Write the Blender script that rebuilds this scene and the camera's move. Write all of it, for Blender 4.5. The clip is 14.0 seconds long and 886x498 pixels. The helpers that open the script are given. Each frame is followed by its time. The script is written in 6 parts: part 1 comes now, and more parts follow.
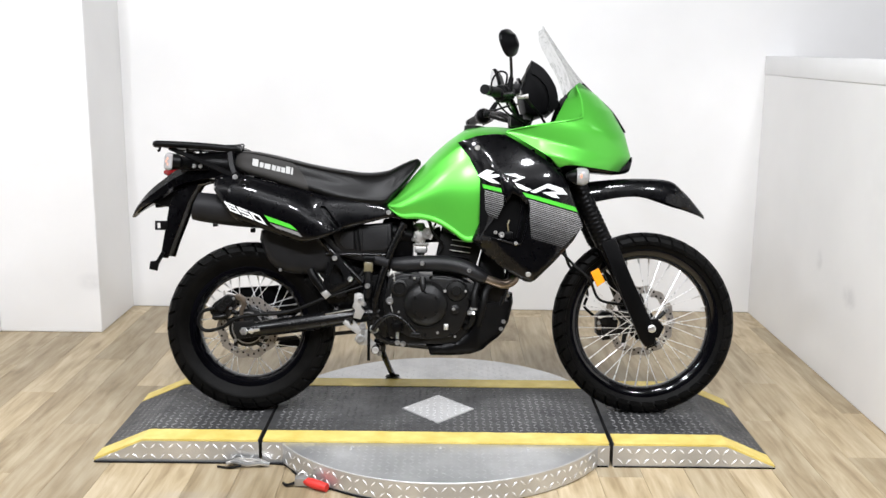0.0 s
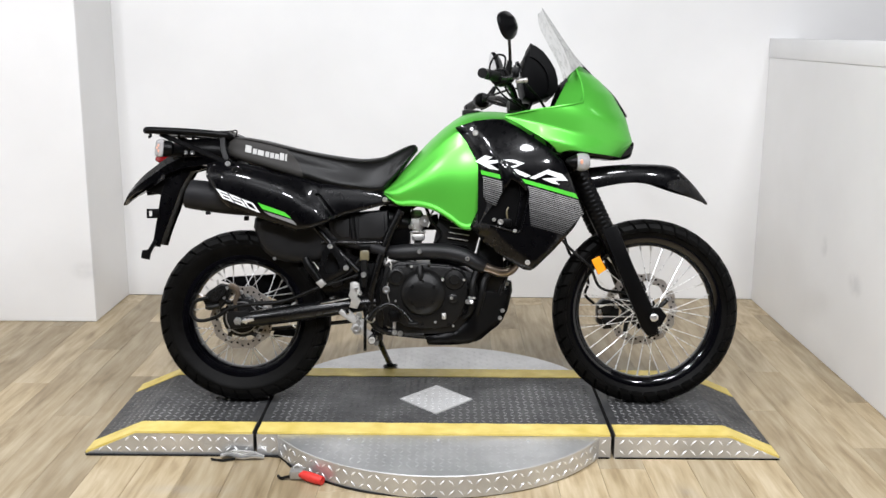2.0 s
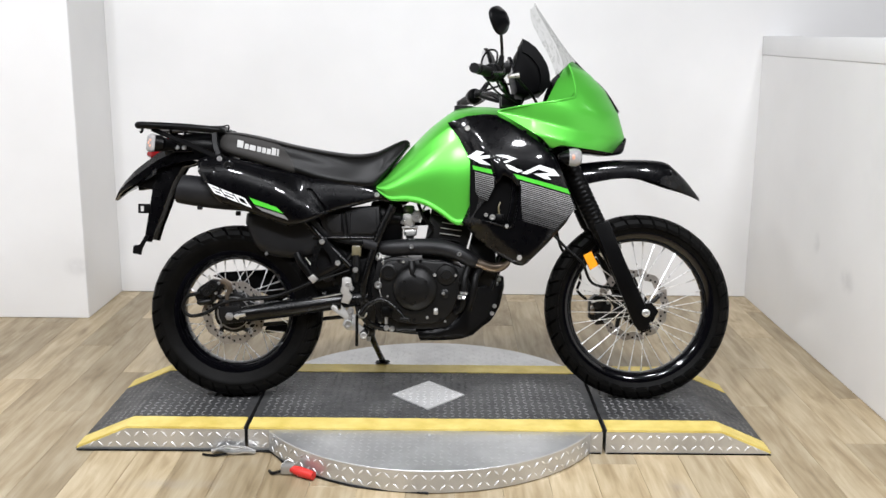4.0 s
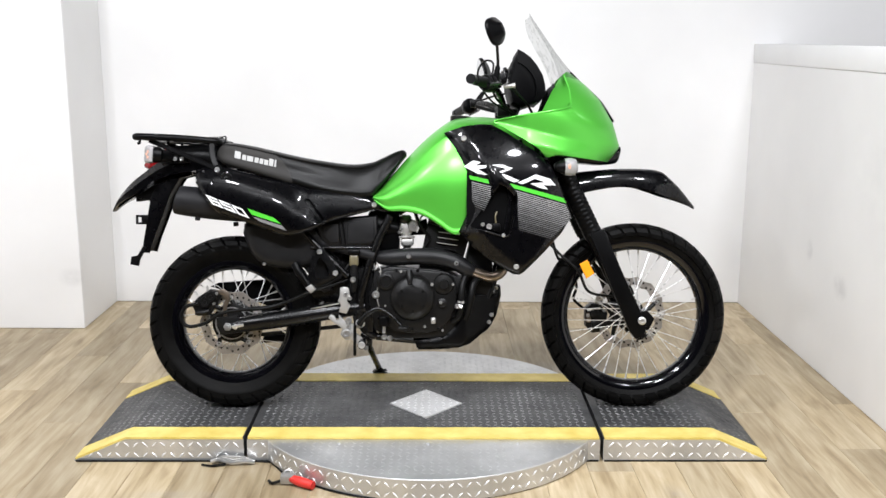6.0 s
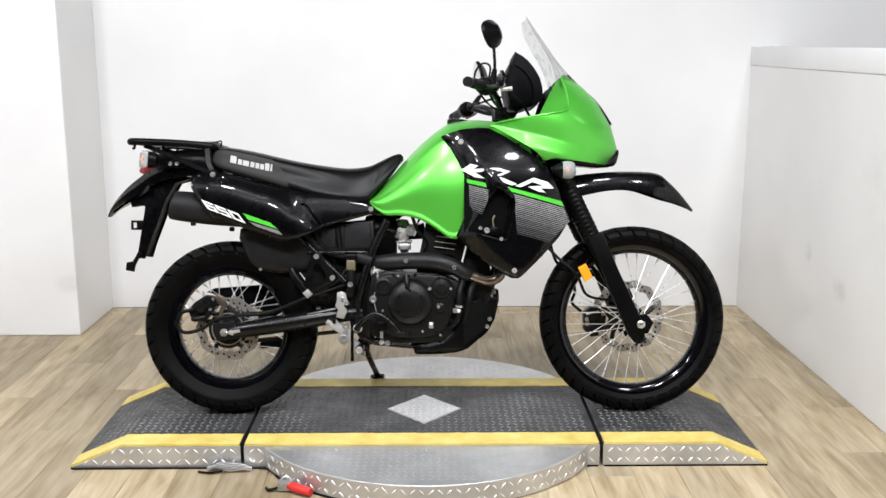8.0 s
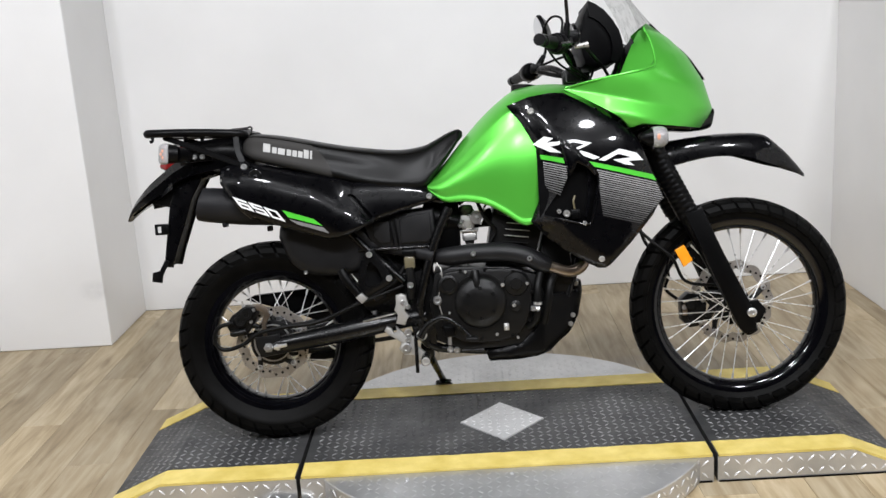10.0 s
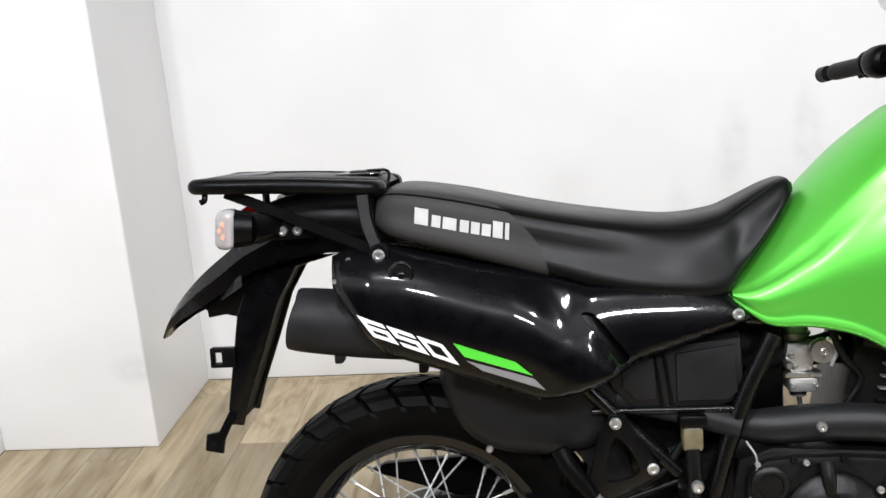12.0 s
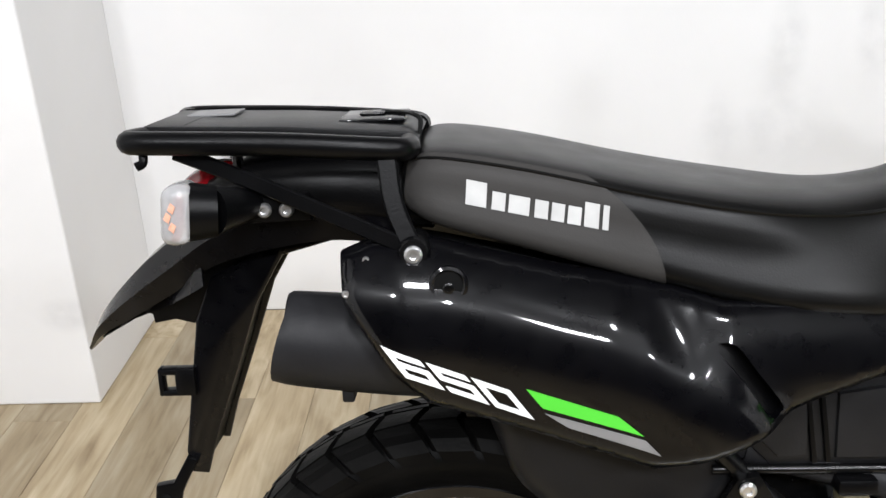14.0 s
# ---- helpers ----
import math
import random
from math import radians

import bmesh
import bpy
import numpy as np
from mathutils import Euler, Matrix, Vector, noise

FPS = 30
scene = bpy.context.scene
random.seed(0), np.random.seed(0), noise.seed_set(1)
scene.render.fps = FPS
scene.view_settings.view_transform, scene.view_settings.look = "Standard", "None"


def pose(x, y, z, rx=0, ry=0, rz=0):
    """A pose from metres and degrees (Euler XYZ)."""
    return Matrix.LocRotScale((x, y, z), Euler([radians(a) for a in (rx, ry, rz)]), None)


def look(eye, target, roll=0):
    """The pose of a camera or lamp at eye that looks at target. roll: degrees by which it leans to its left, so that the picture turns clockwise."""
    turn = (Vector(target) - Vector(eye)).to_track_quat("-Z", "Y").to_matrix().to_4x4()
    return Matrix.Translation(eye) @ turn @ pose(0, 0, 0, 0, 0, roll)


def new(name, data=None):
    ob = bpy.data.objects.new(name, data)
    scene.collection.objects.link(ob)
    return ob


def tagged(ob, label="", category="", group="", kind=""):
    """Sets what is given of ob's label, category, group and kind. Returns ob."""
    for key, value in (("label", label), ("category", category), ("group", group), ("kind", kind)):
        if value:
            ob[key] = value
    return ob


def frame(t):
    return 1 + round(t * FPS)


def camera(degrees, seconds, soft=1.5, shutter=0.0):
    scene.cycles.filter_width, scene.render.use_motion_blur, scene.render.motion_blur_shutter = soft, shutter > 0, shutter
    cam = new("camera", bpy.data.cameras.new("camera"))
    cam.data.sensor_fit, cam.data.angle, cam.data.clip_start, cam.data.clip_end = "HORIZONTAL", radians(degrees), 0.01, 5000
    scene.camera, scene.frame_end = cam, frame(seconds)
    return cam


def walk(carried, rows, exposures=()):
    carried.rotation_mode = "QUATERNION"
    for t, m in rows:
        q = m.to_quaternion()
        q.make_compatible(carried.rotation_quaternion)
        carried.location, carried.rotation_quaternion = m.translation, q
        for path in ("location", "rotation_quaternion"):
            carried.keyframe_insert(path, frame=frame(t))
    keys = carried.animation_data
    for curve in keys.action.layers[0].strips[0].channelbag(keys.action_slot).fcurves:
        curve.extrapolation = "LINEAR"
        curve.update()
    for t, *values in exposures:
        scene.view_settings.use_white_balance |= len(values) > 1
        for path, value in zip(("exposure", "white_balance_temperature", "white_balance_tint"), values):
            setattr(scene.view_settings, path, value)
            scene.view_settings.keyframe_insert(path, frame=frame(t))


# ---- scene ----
cam = camera(48.3, 14.0)
PATH = [
    (0, (0.024, -3.558, 1.422), (0.023, -1.599, 1.018), 0.6),
    (0.5, (0.038, -3.535, 1.398), (0.036, -1.574, 1.003), 0.7),
    (1, (0.051, -3.512, 1.402), (0.045, -1.550, 1.014), 0.5),
    (1.5, (0.050, -3.499, 1.405), (0.042, -1.541, 1.001), 0.8),
    (2, (0.038, -3.484, 1.414), (0.034, -1.532, 0.982), 0.4),
    (2.5, (0.044, -3.478, 1.403), (0.043, -1.526, 0.966), 0.1),
    (3, (0.055, -3.474, 1.398), (0.057, -1.524, 0.954), 0.5),
    (5.5, (0.038, -3.508, 1.401), (0.050, -1.550, 0.990), 0.3),
    (6, (0.031, -3.502, 1.415), (0.053, -1.547, 0.994), 0.3),
    (6.5, (0.044, -3.496, 1.396), (0.062, -1.539, 0.985), 0.3),
    (7, (0.037, -3.492, 1.403), (0.060, -1.534, 0.993), 0.2),
    (9.3, (0.012, -3.392, 1.409), (0.057, -1.435, 0.995), -0.5),
    (9.5, (-0.075, -3.329, 1.416), (0.014, -1.381, 0.971), -2.7),
    (9.7, (-0.061, -3.284, 1.411), (0.036, -1.349, 0.921), -3.9),
    (10, (-0.075, -2.983, 1.395), (-0.120, -1.043, 0.911), -3.7),
    (10.2, (-0.079, -2.847, 1.403), (-0.237, -0.904, 0.956), -3.4),
    (10.5, (-0.177, -2.600, 1.400), (-0.368, -0.660, 0.953), -3.2),
    (10.7, (-0.210, -2.458, 1.407), (-0.303, -0.517, 0.940), -3.0),
    (11, (-0.308, -2.227, 1.415), (-0.371, -0.294, 0.905), -4.8),
    (11.2, (-0.331, -2.089, 1.405), (-0.492, -0.163, 0.888), -5.6),
    (11.5, (-0.369, -1.807, 1.384), (-0.612, 0.131, 0.956), -5.4),
    (11.7, (-0.385, -1.711, 1.389), (-0.670, 0.204, 0.884), -6.4),
    (12, (-0.474, -1.515, 1.375), (-0.665, 0.398, 0.825), -4.2),
    (12.2, (-0.542, -1.434, 1.385), (-0.632, 0.489, 0.838), -4.5),
    (12.5, (-0.626, -1.247, 1.401), (-0.636, 0.672, 0.838), -4.4),
    (12.7, (-0.643, -1.179, 1.410), (-0.692, 0.723, 0.796), -4.5),
    (13, (-0.656, -1.073, 1.410), (-0.805, 0.819, 0.779), -3.8),
    (13.2, (-0.635, -1.034, 1.406), (-0.841, 0.863, 0.806), -2.0),
    (13.5, (-0.639, -0.994, 1.398), (-0.796, 0.883, 0.724), -3.0),
    (13.7, (-0.632, -0.997, 1.380), (-0.785, 0.861, 0.654), -1.4),
    (14, (-0.634, -0.988, 1.357), (-0.739, 0.843, 0.560), -3.0),
]
EXPOSURES = [(t, stops, 6450, 14) for t, stops in ((0, -0.02), (1, -0.06), (3, -0.26), (5.5, -0.02), (7, -0.02), (9.5, -0.34), (10, -0.38), (10.5, -0.26), (11, -0.22), (12, -0.09), (14, -0.03))]
walk(cam, [(t, look(eye, target, roll)) for t, eye, target, roll in PATH], EXPOSURES)

# ---- light ----
LIGHTS = [(-2.0, -2.5, 0.28, 50, 44), (-0.5, -3.1, 0.28, 56, 48), (0.5, -3.1, 0.28, 44, 48), (1.9, -2.9, 0.28, 54, 48), (-0.75, -1.3, 0.34, 42, 16), (0.75, -1.3, 0.34, 38, 16), (3.6, -0.6, 0.5, 13, 20)]
world = bpy.data.worlds.new("world")
scene.world = world
world.use_nodes = True
world.node_tree.nodes["Background"].inputs["Color"].default_value = (0.9, 0.95, 1.0, 1)
world.node_tree.nodes["Background"].inputs["Strength"].default_value = 0.05

# ---- materials ----
def mat(name, a, b=None, scale=8.0, rough=0.5, metal=0.0, bump=0.0, bscale=60.0, coat=0.0, vary=0.12, spec=0.5, detail=6.0, coat_rough=0.04):
    """Two-tone surface: broad noise between colours a and b, uneven gloss, fine relief."""
    m = bpy.data.materials.new(name)
    m.use_nodes = True
    nt = m.node_tree
    p = nt.nodes["Principled BSDF"]
    co = nt.nodes.new("ShaderNodeTexCoord")
    n = nt.nodes.new("ShaderNodeTexNoise")
    n.inputs["Scale"].default_value, n.inputs["Detail"].default_value = scale, detail
    nt.links.new(co.outputs["Object"], n.inputs["Vector"])
    r = nt.nodes.new("ShaderNodeValToRGB")
    r.color_ramp.elements[0].position, r.color_ramp.elements[1].position = 0.3, 0.7
    r.color_ramp.elements[0].color = (*a, 1)
    r.color_ramp.elements[1].color = (*(b or tuple(min(1, c * 1.12 + 0.003) for c in a)), 1)
    nt.links.new(n.outputs["Fac"], r.inputs["Fac"])
    nt.links.new(r.outputs["Color"], p.inputs["Base Color"])
    n2 = nt.nodes.new("ShaderNodeTexNoise")
    n2.inputs["Scale"].default_value, n2.inputs["Detail"].default_value = scale * 3.1, 4
    nt.links.new(co.outputs["Object"], n2.inputs["Vector"])
    mr = nt.nodes.new("ShaderNodeMapRange")
    mr.inputs["To Min"].default_value = max(0.02, rough * (1 - vary))
    mr.inputs["To Max"].default_value = min(1, rough * (1 + vary))
    nt.links.new(n2.outputs["Fac"], mr.inputs["Value"])
    nt.links.new(mr.outputs["Result"], p.inputs["Roughness"])
    p.inputs["Metallic"].default_value = metal
    p.inputs["Specular IOR Level"].default_value = spec
    p.inputs["Coat Weight"].default_value = coat
    p.inputs["Coat Roughness"].default_value = coat_rough
    if bump:
        n3 = nt.nodes.new("ShaderNodeTexNoise")
        n3.inputs["Scale"].default_value, n3.inputs["Detail"].default_value = bscale, 5
        nt.links.new(co.outputs["Object"], n3.inputs["Vector"])
        bp = nt.nodes.new("ShaderNodeBump")
        bp.inputs["Strength"].default_value, bp.inputs["Distance"].default_value = bump, 0.002
        nt.links.new(n3.outputs["Fac"], bp.inputs["Height"])
        nt.links.new(bp.outputs["Normal"], p.inputs["Normal"])
    return m


def plank_material():
    """Pale vinyl oak: long grain along the board, broad stains, each board with its own tone."""
    m = bpy.data.materials.new("vinyl_oak")
    m.use_nodes = True
    nt = m.node_tree
    p = nt.nodes["Principled BSDF"]

    def node(kind, **values):
        n = nt.nodes.new("ShaderNode" + kind)
        for k, v in values.items():
            n.inputs[k.replace("_", " ")].default_value = v
        return n
    co, ob = node("TexCoord"), node("ObjectInfo")
    shift = node("VectorMath")
    shift.operation = "MULTIPLY_ADD"
    shift.inputs[1].default_value = (31, 17, 5)
    nt.links.new(ob.outputs["Random"], shift.inputs[0])
    nt.links.new(co.outputs["Object"], shift.inputs[2])

    def streaks(scale, detail, warp):
        mp = node("Mapping", Scale=scale)
        nt.links.new(shift.outputs[0], mp.inputs["Vector"])
        n = node("TexNoise", Scale=1.6, Detail=detail, Distortion=warp)
        nt.links.new(mp.outputs[0], n.inputs["Vector"])
        return n.outputs["Fac"]
    grain, broad = streaks((34, 2.2, 1), 7, 0.5), streaks((9, 1.7, 1), 4, 0.9)
    mix = node("Mix", Factor=0.60)
    nt.links.new(grain, mix.inputs["A"])
    nt.links.new(broad, mix.inputs["B"])
    r = node("ValToRGB")
    e = r.color_ramp.elements
    e[0].position, e[0].color = 0.28, (0.215, 0.150, 0.076, 1)
    e[1].position, e[1].color = 0.68, (0.56, 0.472, 0.326, 1)
    mid = e.new(0.47)
    mid.color = (0.40, 0.312, 0.188, 1)
    nt.links.new(mix.outputs["Result"], r.inputs["Fac"])
    mr = node("MapRange", To_Min=0.70, To_Max=1.14)
    nt.links.new(ob.outputs["Random"], mr.inputs["Value"])
    mx = node("VectorMath")
    mx.operation = "SCALE"
    nt.links.new(r.outputs["Color"], mx.inputs[0])
    nt.links.new(mr.outputs["Result"], mx.inputs["Scale"])
    nt.links.new(mx.outputs[0], p.inputs["Base Color"])
    p.inputs["Roughness"].default_value = 0.42
    bp = node("Bump", Strength=0.25, Distance=0.001)
    nt.links.new(grain, bp.inputs["Height"])
    nt.links.new(bp.outputs["Normal"], p.inputs["Normal"])
    return m


WALL = mat("white_wall_paint", (0.74, 0.735, 0.73), (0.82, 0.815, 0.81), 1.3, 0.62, bump=0.12, bscale=220)


def grey_patches(m, spots):
    """Mixes noisy grey patches into a surface's colour: (place, size xyz, strength)."""
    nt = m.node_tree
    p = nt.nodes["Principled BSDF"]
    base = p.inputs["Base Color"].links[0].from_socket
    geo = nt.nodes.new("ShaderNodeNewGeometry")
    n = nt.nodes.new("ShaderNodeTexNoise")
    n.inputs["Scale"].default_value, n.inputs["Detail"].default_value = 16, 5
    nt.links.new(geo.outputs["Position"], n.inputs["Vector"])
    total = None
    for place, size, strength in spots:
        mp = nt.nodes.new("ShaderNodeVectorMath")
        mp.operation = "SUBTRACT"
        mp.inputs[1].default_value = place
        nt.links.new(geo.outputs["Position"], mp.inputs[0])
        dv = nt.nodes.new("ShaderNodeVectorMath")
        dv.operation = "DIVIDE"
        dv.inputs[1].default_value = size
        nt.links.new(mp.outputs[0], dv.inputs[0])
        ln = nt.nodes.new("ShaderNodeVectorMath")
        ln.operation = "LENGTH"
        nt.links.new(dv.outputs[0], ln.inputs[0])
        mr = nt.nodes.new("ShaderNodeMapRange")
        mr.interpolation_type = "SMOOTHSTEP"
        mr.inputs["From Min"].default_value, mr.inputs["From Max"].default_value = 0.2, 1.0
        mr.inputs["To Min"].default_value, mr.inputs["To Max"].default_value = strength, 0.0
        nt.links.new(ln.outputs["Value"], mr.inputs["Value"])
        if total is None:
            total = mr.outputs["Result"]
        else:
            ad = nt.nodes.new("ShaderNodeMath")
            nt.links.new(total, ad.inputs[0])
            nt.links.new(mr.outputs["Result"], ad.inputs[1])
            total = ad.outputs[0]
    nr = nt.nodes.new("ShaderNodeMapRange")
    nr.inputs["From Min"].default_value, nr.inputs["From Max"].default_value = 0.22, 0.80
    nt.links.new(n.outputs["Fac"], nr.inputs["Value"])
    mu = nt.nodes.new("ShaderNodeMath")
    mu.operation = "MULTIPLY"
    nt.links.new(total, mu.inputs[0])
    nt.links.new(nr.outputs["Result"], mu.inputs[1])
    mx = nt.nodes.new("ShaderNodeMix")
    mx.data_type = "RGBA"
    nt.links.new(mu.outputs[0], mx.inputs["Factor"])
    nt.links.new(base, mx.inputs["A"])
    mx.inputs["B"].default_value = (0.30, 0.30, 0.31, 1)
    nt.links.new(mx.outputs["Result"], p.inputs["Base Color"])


# stain on the pillar, then faint grey patches on back and half walls
grey_patches(WALL, [((-1.715, 1.185, 0.26), (0.09, 0.05, 0.06), 0.35), ((0.17, 1.70, 0.76), (0.07, 0.1, 0.17), 0.26), ((0.40, 1.70, 0.80), (0.07, 0.1, 0.22), 0.24), ((0.17, 1.70, 0.53), (0.17, 0.1, 0.17), 0.18), ((0.0, 1.70, 0.53), (0.07, 0.1, 0.15), 0.18),
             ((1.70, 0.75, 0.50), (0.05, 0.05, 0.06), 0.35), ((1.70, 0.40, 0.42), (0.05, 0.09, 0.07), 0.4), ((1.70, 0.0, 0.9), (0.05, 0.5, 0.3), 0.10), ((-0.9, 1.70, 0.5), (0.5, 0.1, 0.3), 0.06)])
TRIM = mat("white_trim_paint", (0.78, 0.78, 0.78), (0.83, 0.83, 0.83), 3, 0.4)
DIM = mat("dim_grey_paint", (0.022, 0.022, 0.024), (0.03, 0.03, 0.032), 4, 0.8, bump=0.2, bscale=60)
CEIL = mat("dark_ceiling_paint", (0.09, 0.09, 0.09), (0.12, 0.12, 0.12), 3, 0.8, bump=0.2, bscale=60)
PLANK = plank_material()
# scuffs on the boards around the ramp
grey_patches(PLANK, [((0.55, -0.82, 0.0), (0.20, 0.07, 0.05), 0.5), ((0.22, -0.88, 0.0), (0.12, 0.05, 0.05), 0.45), ((0.80, -0.66, 0.0), (0.06, 0.16, 0.05), 0.4), ((-0.78, -0.62, 0.0), (0.22, 0.05, 0.05), 0.3), ((0.62, 0.62, 0.0), (0.25, 0.10, 0.05), 0.4)])
GROUT = mat("plank_joint", (0.15, 0.115, 0.072), (0.21, 0.165, 0.108), 12, 0.7)
TREAD_DARK = mat("worn_black_tread_plate", (0.030, 0.031, 0.033), (0.078, 0.078, 0.078), 9, 0.5, 0.3, bump=0.3, bscale=160, vary=0.35)
LUG_DARK = mat("worn_tread_lugs", (0.055, 0.055, 0.058), (0.30, 0.30, 0.30), 4.5, 0.42, 0.4, vary=0.4)
ALU_PLATE = mat("aluminium_tread_plate", (0.50, 0.503, 0.506), (0.68, 0.682, 0.685), 7, 0.36, 0.72, bump=0.2, bscale=140, vary=0.45)
ALU_WORN = mat("worn_aluminium_lugs", (0.60, 0.603, 0.606), (0.74, 0.742, 0.745), 9, 0.36, 0.65, vary=0.4)
ALU_LUG = mat("aluminium_lugs", (0.84, 0.845, 0.85), (0.92, 0.925, 0.93), 20, 0.3, 0.4, vary=0.4)
YELLOW = mat("worn_yellow_line_paint", (0.60, 0.455, 0.10), (0.76, 0.61, 0.19), 16, 0.5, bump=0.5, bscale=90, vary=0.3)
# near-black colour that stands for the shade in gaps and holes
GAP_SHADE = mat("gap_shade", (0.003, 0.003, 0.003), (0.006, 0.006, 0.006), 9, 0.9, spec=0.05)


# ---- mesh helpers ----
def mesh_ob(name, verts, faces, material, parent=None, smooth=False):
    me = bpy.data.meshes.new(name)
    me.from_pydata([tuple(v) for v in verts], [], faces)
    me.materials.append(material)
    if smooth:
        me.shade_smooth()
    ob = new(name, me)
    ob.parent = parent
    return ob


def part(name, bm, material, parent=None, label="", smooth=True, angle=40):
    """Links a bmesh as one mesh object under a thing or part."""
    bmesh.ops.recalc_face_normals(bm, faces=bm.faces)
    for f in bm.faces:
        f.smooth = smooth
    if smooth:
        lim = radians(angle)
        for e in bm.edges:
            if len(e.link_faces) == 2 and e.calc_face_angle(0) > lim:
                e.smooth = False
    me = bpy.data.meshes.new(name)
    bm.to_mesh(me)
    bm.free()
    me.materials.append(material)
    ob = new(name, me)
    ob.parent = parent
    if label:
        ob["label"] = label
    return ob


def box_bm(x0, x1, y0, y1, z0, z1, bevel=0.0, seg=2):
    bm = bmesh.new()
    bmesh.ops.create_cube(bm, size=1, matrix=Matrix.Translation(((x0 + x1) / 2, (y0 + y1) / 2, (z0 + z1) / 2)) @ Matrix.Diagonal((x1 - x0, y1 - y0, z1 - z0, 1)))
    if bevel:
        bmesh.ops.bevel(bm, geom=bm.edges[:], offset=bevel, segments=seg, profile=0.5, affect="EDGES")
    return bm


def empty(name, m=None):
    ob = new(name)
    ob.empty_display_size = 0.1
    if m is not None:
        ob.matrix_basis = m
    return ob


def join_bm(*bms):
    out = bms[0]
    for b in bms[1:]:
        me = bpy.data.meshes.new("tmp")
        b.to_mesh(me)
        b.free()
        out.from_mesh(me)
        bpy.data.meshes.remove(me)
    return out


# ---- shaping helpers for the motorcycle ----
def smooth_line(p, n=6, closed=False):
    """Catmull-Rom through points of any dimension."""
    p = [Vector(q) for q in p]
    m = len(p)
    out = []
    for i in range(m if closed else m - 1):
        a = p[(i - 1) % m] if closed or i else p[0] * 2 - p[1]
        b, c = p[i], p[(i + 1) % m]
        d = p[(i + 2) % m] if closed or i + 2 < m else p[-1] * 2 - p[-2]
        for k in range(n):
            t = k / n
            out.append(0.5 * ((2 * b) + (c - a) * t + (2 * a - 5 * b + 4 * c - d) * t * t + (3 * b - a - 3 * c + d) * t ** 3))
    if not closed:
        out.append(p[-1].copy())
    return out


def grid_bm(rows, close_u=False, caps=False):
    """Quads between rows of points; close_u joins each row's ends."""
    bm = bmesh.new()
    vs = [[bm.verts.new(q) for q in r] for r in rows]
    n = len(vs[0])
    for a, b in zip(vs, vs[1:]):
        for i in range(n if close_u else n - 1):
            j = (i + 1) % n
            bm.faces.new((a[i], a[j], b[j], b[i]))
    if caps:
        bm.faces.new(vs[0][::-1])
        bm.faces.new(vs[-1])
    return bm


def tube_bm(pts, r, seg=10, n=6, caps=True):
    """A round tube along a smooth line; r: one radius or one per point."""
    rr = [r] * len(pts) if not isinstance(r, (list, tuple)) else r
    line = smooth_line([(*p, q) for p, q in zip(pts, rr)], n) if len(pts) > 2 else [Vector((*p, q)) for p, q in zip(pts, rr)]
    rows, up = [], None
    for i, q in enumerate(line):
        a, b = line[max(0, i - 1)], line[min(len(line) - 1, i + 1)]
        d = (Vector(b[:3]) - Vector(a[:3])).normalized()
        if up is None:
            up = d.orthogonal().normalized()
        up = (up - d * up.dot(d)).normalized()
        side = d.cross(up)
        rows.append([Vector(q[:3]) + (up * math.cos(t) + side * math.sin(t)) * max(q[3], 1e-4) for t in (2 * math.pi * k / seg for k in range(seg))])
    return grid_bm(rows, True, caps)


def lathe_bm(profile, cx, cz, seg=48, cy=0.0, closed=False):
    """Turns a profile of (radius, y) about the cross axis at (cx, cz)."""
    pr = profile + [profile[0]] if closed else profile
    bm = bmesh.new()
    rings = [[bm.verts.new((cx + r * math.cos(a), cy + y, cz + r * math.sin(a))) for a in (2 * math.pi * k / seg for k in range(seg))] for r, y in (profile if closed else pr)]
    m = len(rings)
    for i in range(m if closed else m - 1):
        a, b = rings[i], rings[(i + 1) % m]
        for k in range(seg):
            j = (k + 1) % seg
            bm.faces.new((a[k], a[j], b[j], b[k]))
    if not closed:
        for ring, (r, y) in ((rings[0], profile[0]), (rings[-1], profile[-1])):
            if r > 1e-4:
                bm.faces.new(ring)
    bmesh.ops.remove_doubles(bm, verts=bm.verts[:], dist=1e-5)
    return bm


def plate_bm(outline, y0, y1, bevel=0.003, n=1, closed=True):
    """An outline in x and z, given thickness from y0 to y1, edges rounded."""
    pts = smooth_line([(a, b) for a, b in outline], n, True) if n > 1 else [Vector(p) for p in outline]
    bm = bmesh.new()
    va = [bm.verts.new((p[0], y0, p[1])) for p in pts]
    vb = [bm.verts.new((p[0], y1, p[1])) for p in pts]
    fa, fb = bm.faces.new(va), bm.faces.new(vb[::-1])
    m = len(pts)
    for i in range(m):
        bm.faces.new((va[i], vb[i], vb[(i + 1) % m], va[(i + 1) % m]))
    bmesh.ops.recalc_face_normals(bm, faces=bm.faces)
    if bevel:
        bmesh.ops.bevel(bm, geom=list(set(fa.edges[:] + fb.edges[:])), offset=bevel, segments=2, profile=0.6, affect="EDGES", clamp_overlap=True)
    return bm


def inside(p, poly):
    k = False
    for (x0, y0), (x1, y1) in zip(poly, poly[1:] + poly[:1]):
        if (y0 > p[1]) != (y1 > p[1]) and p[0] < (x1 - x0) * (p[1] - y0) / (y1 - y0) + x0:
            k = not k
    return k


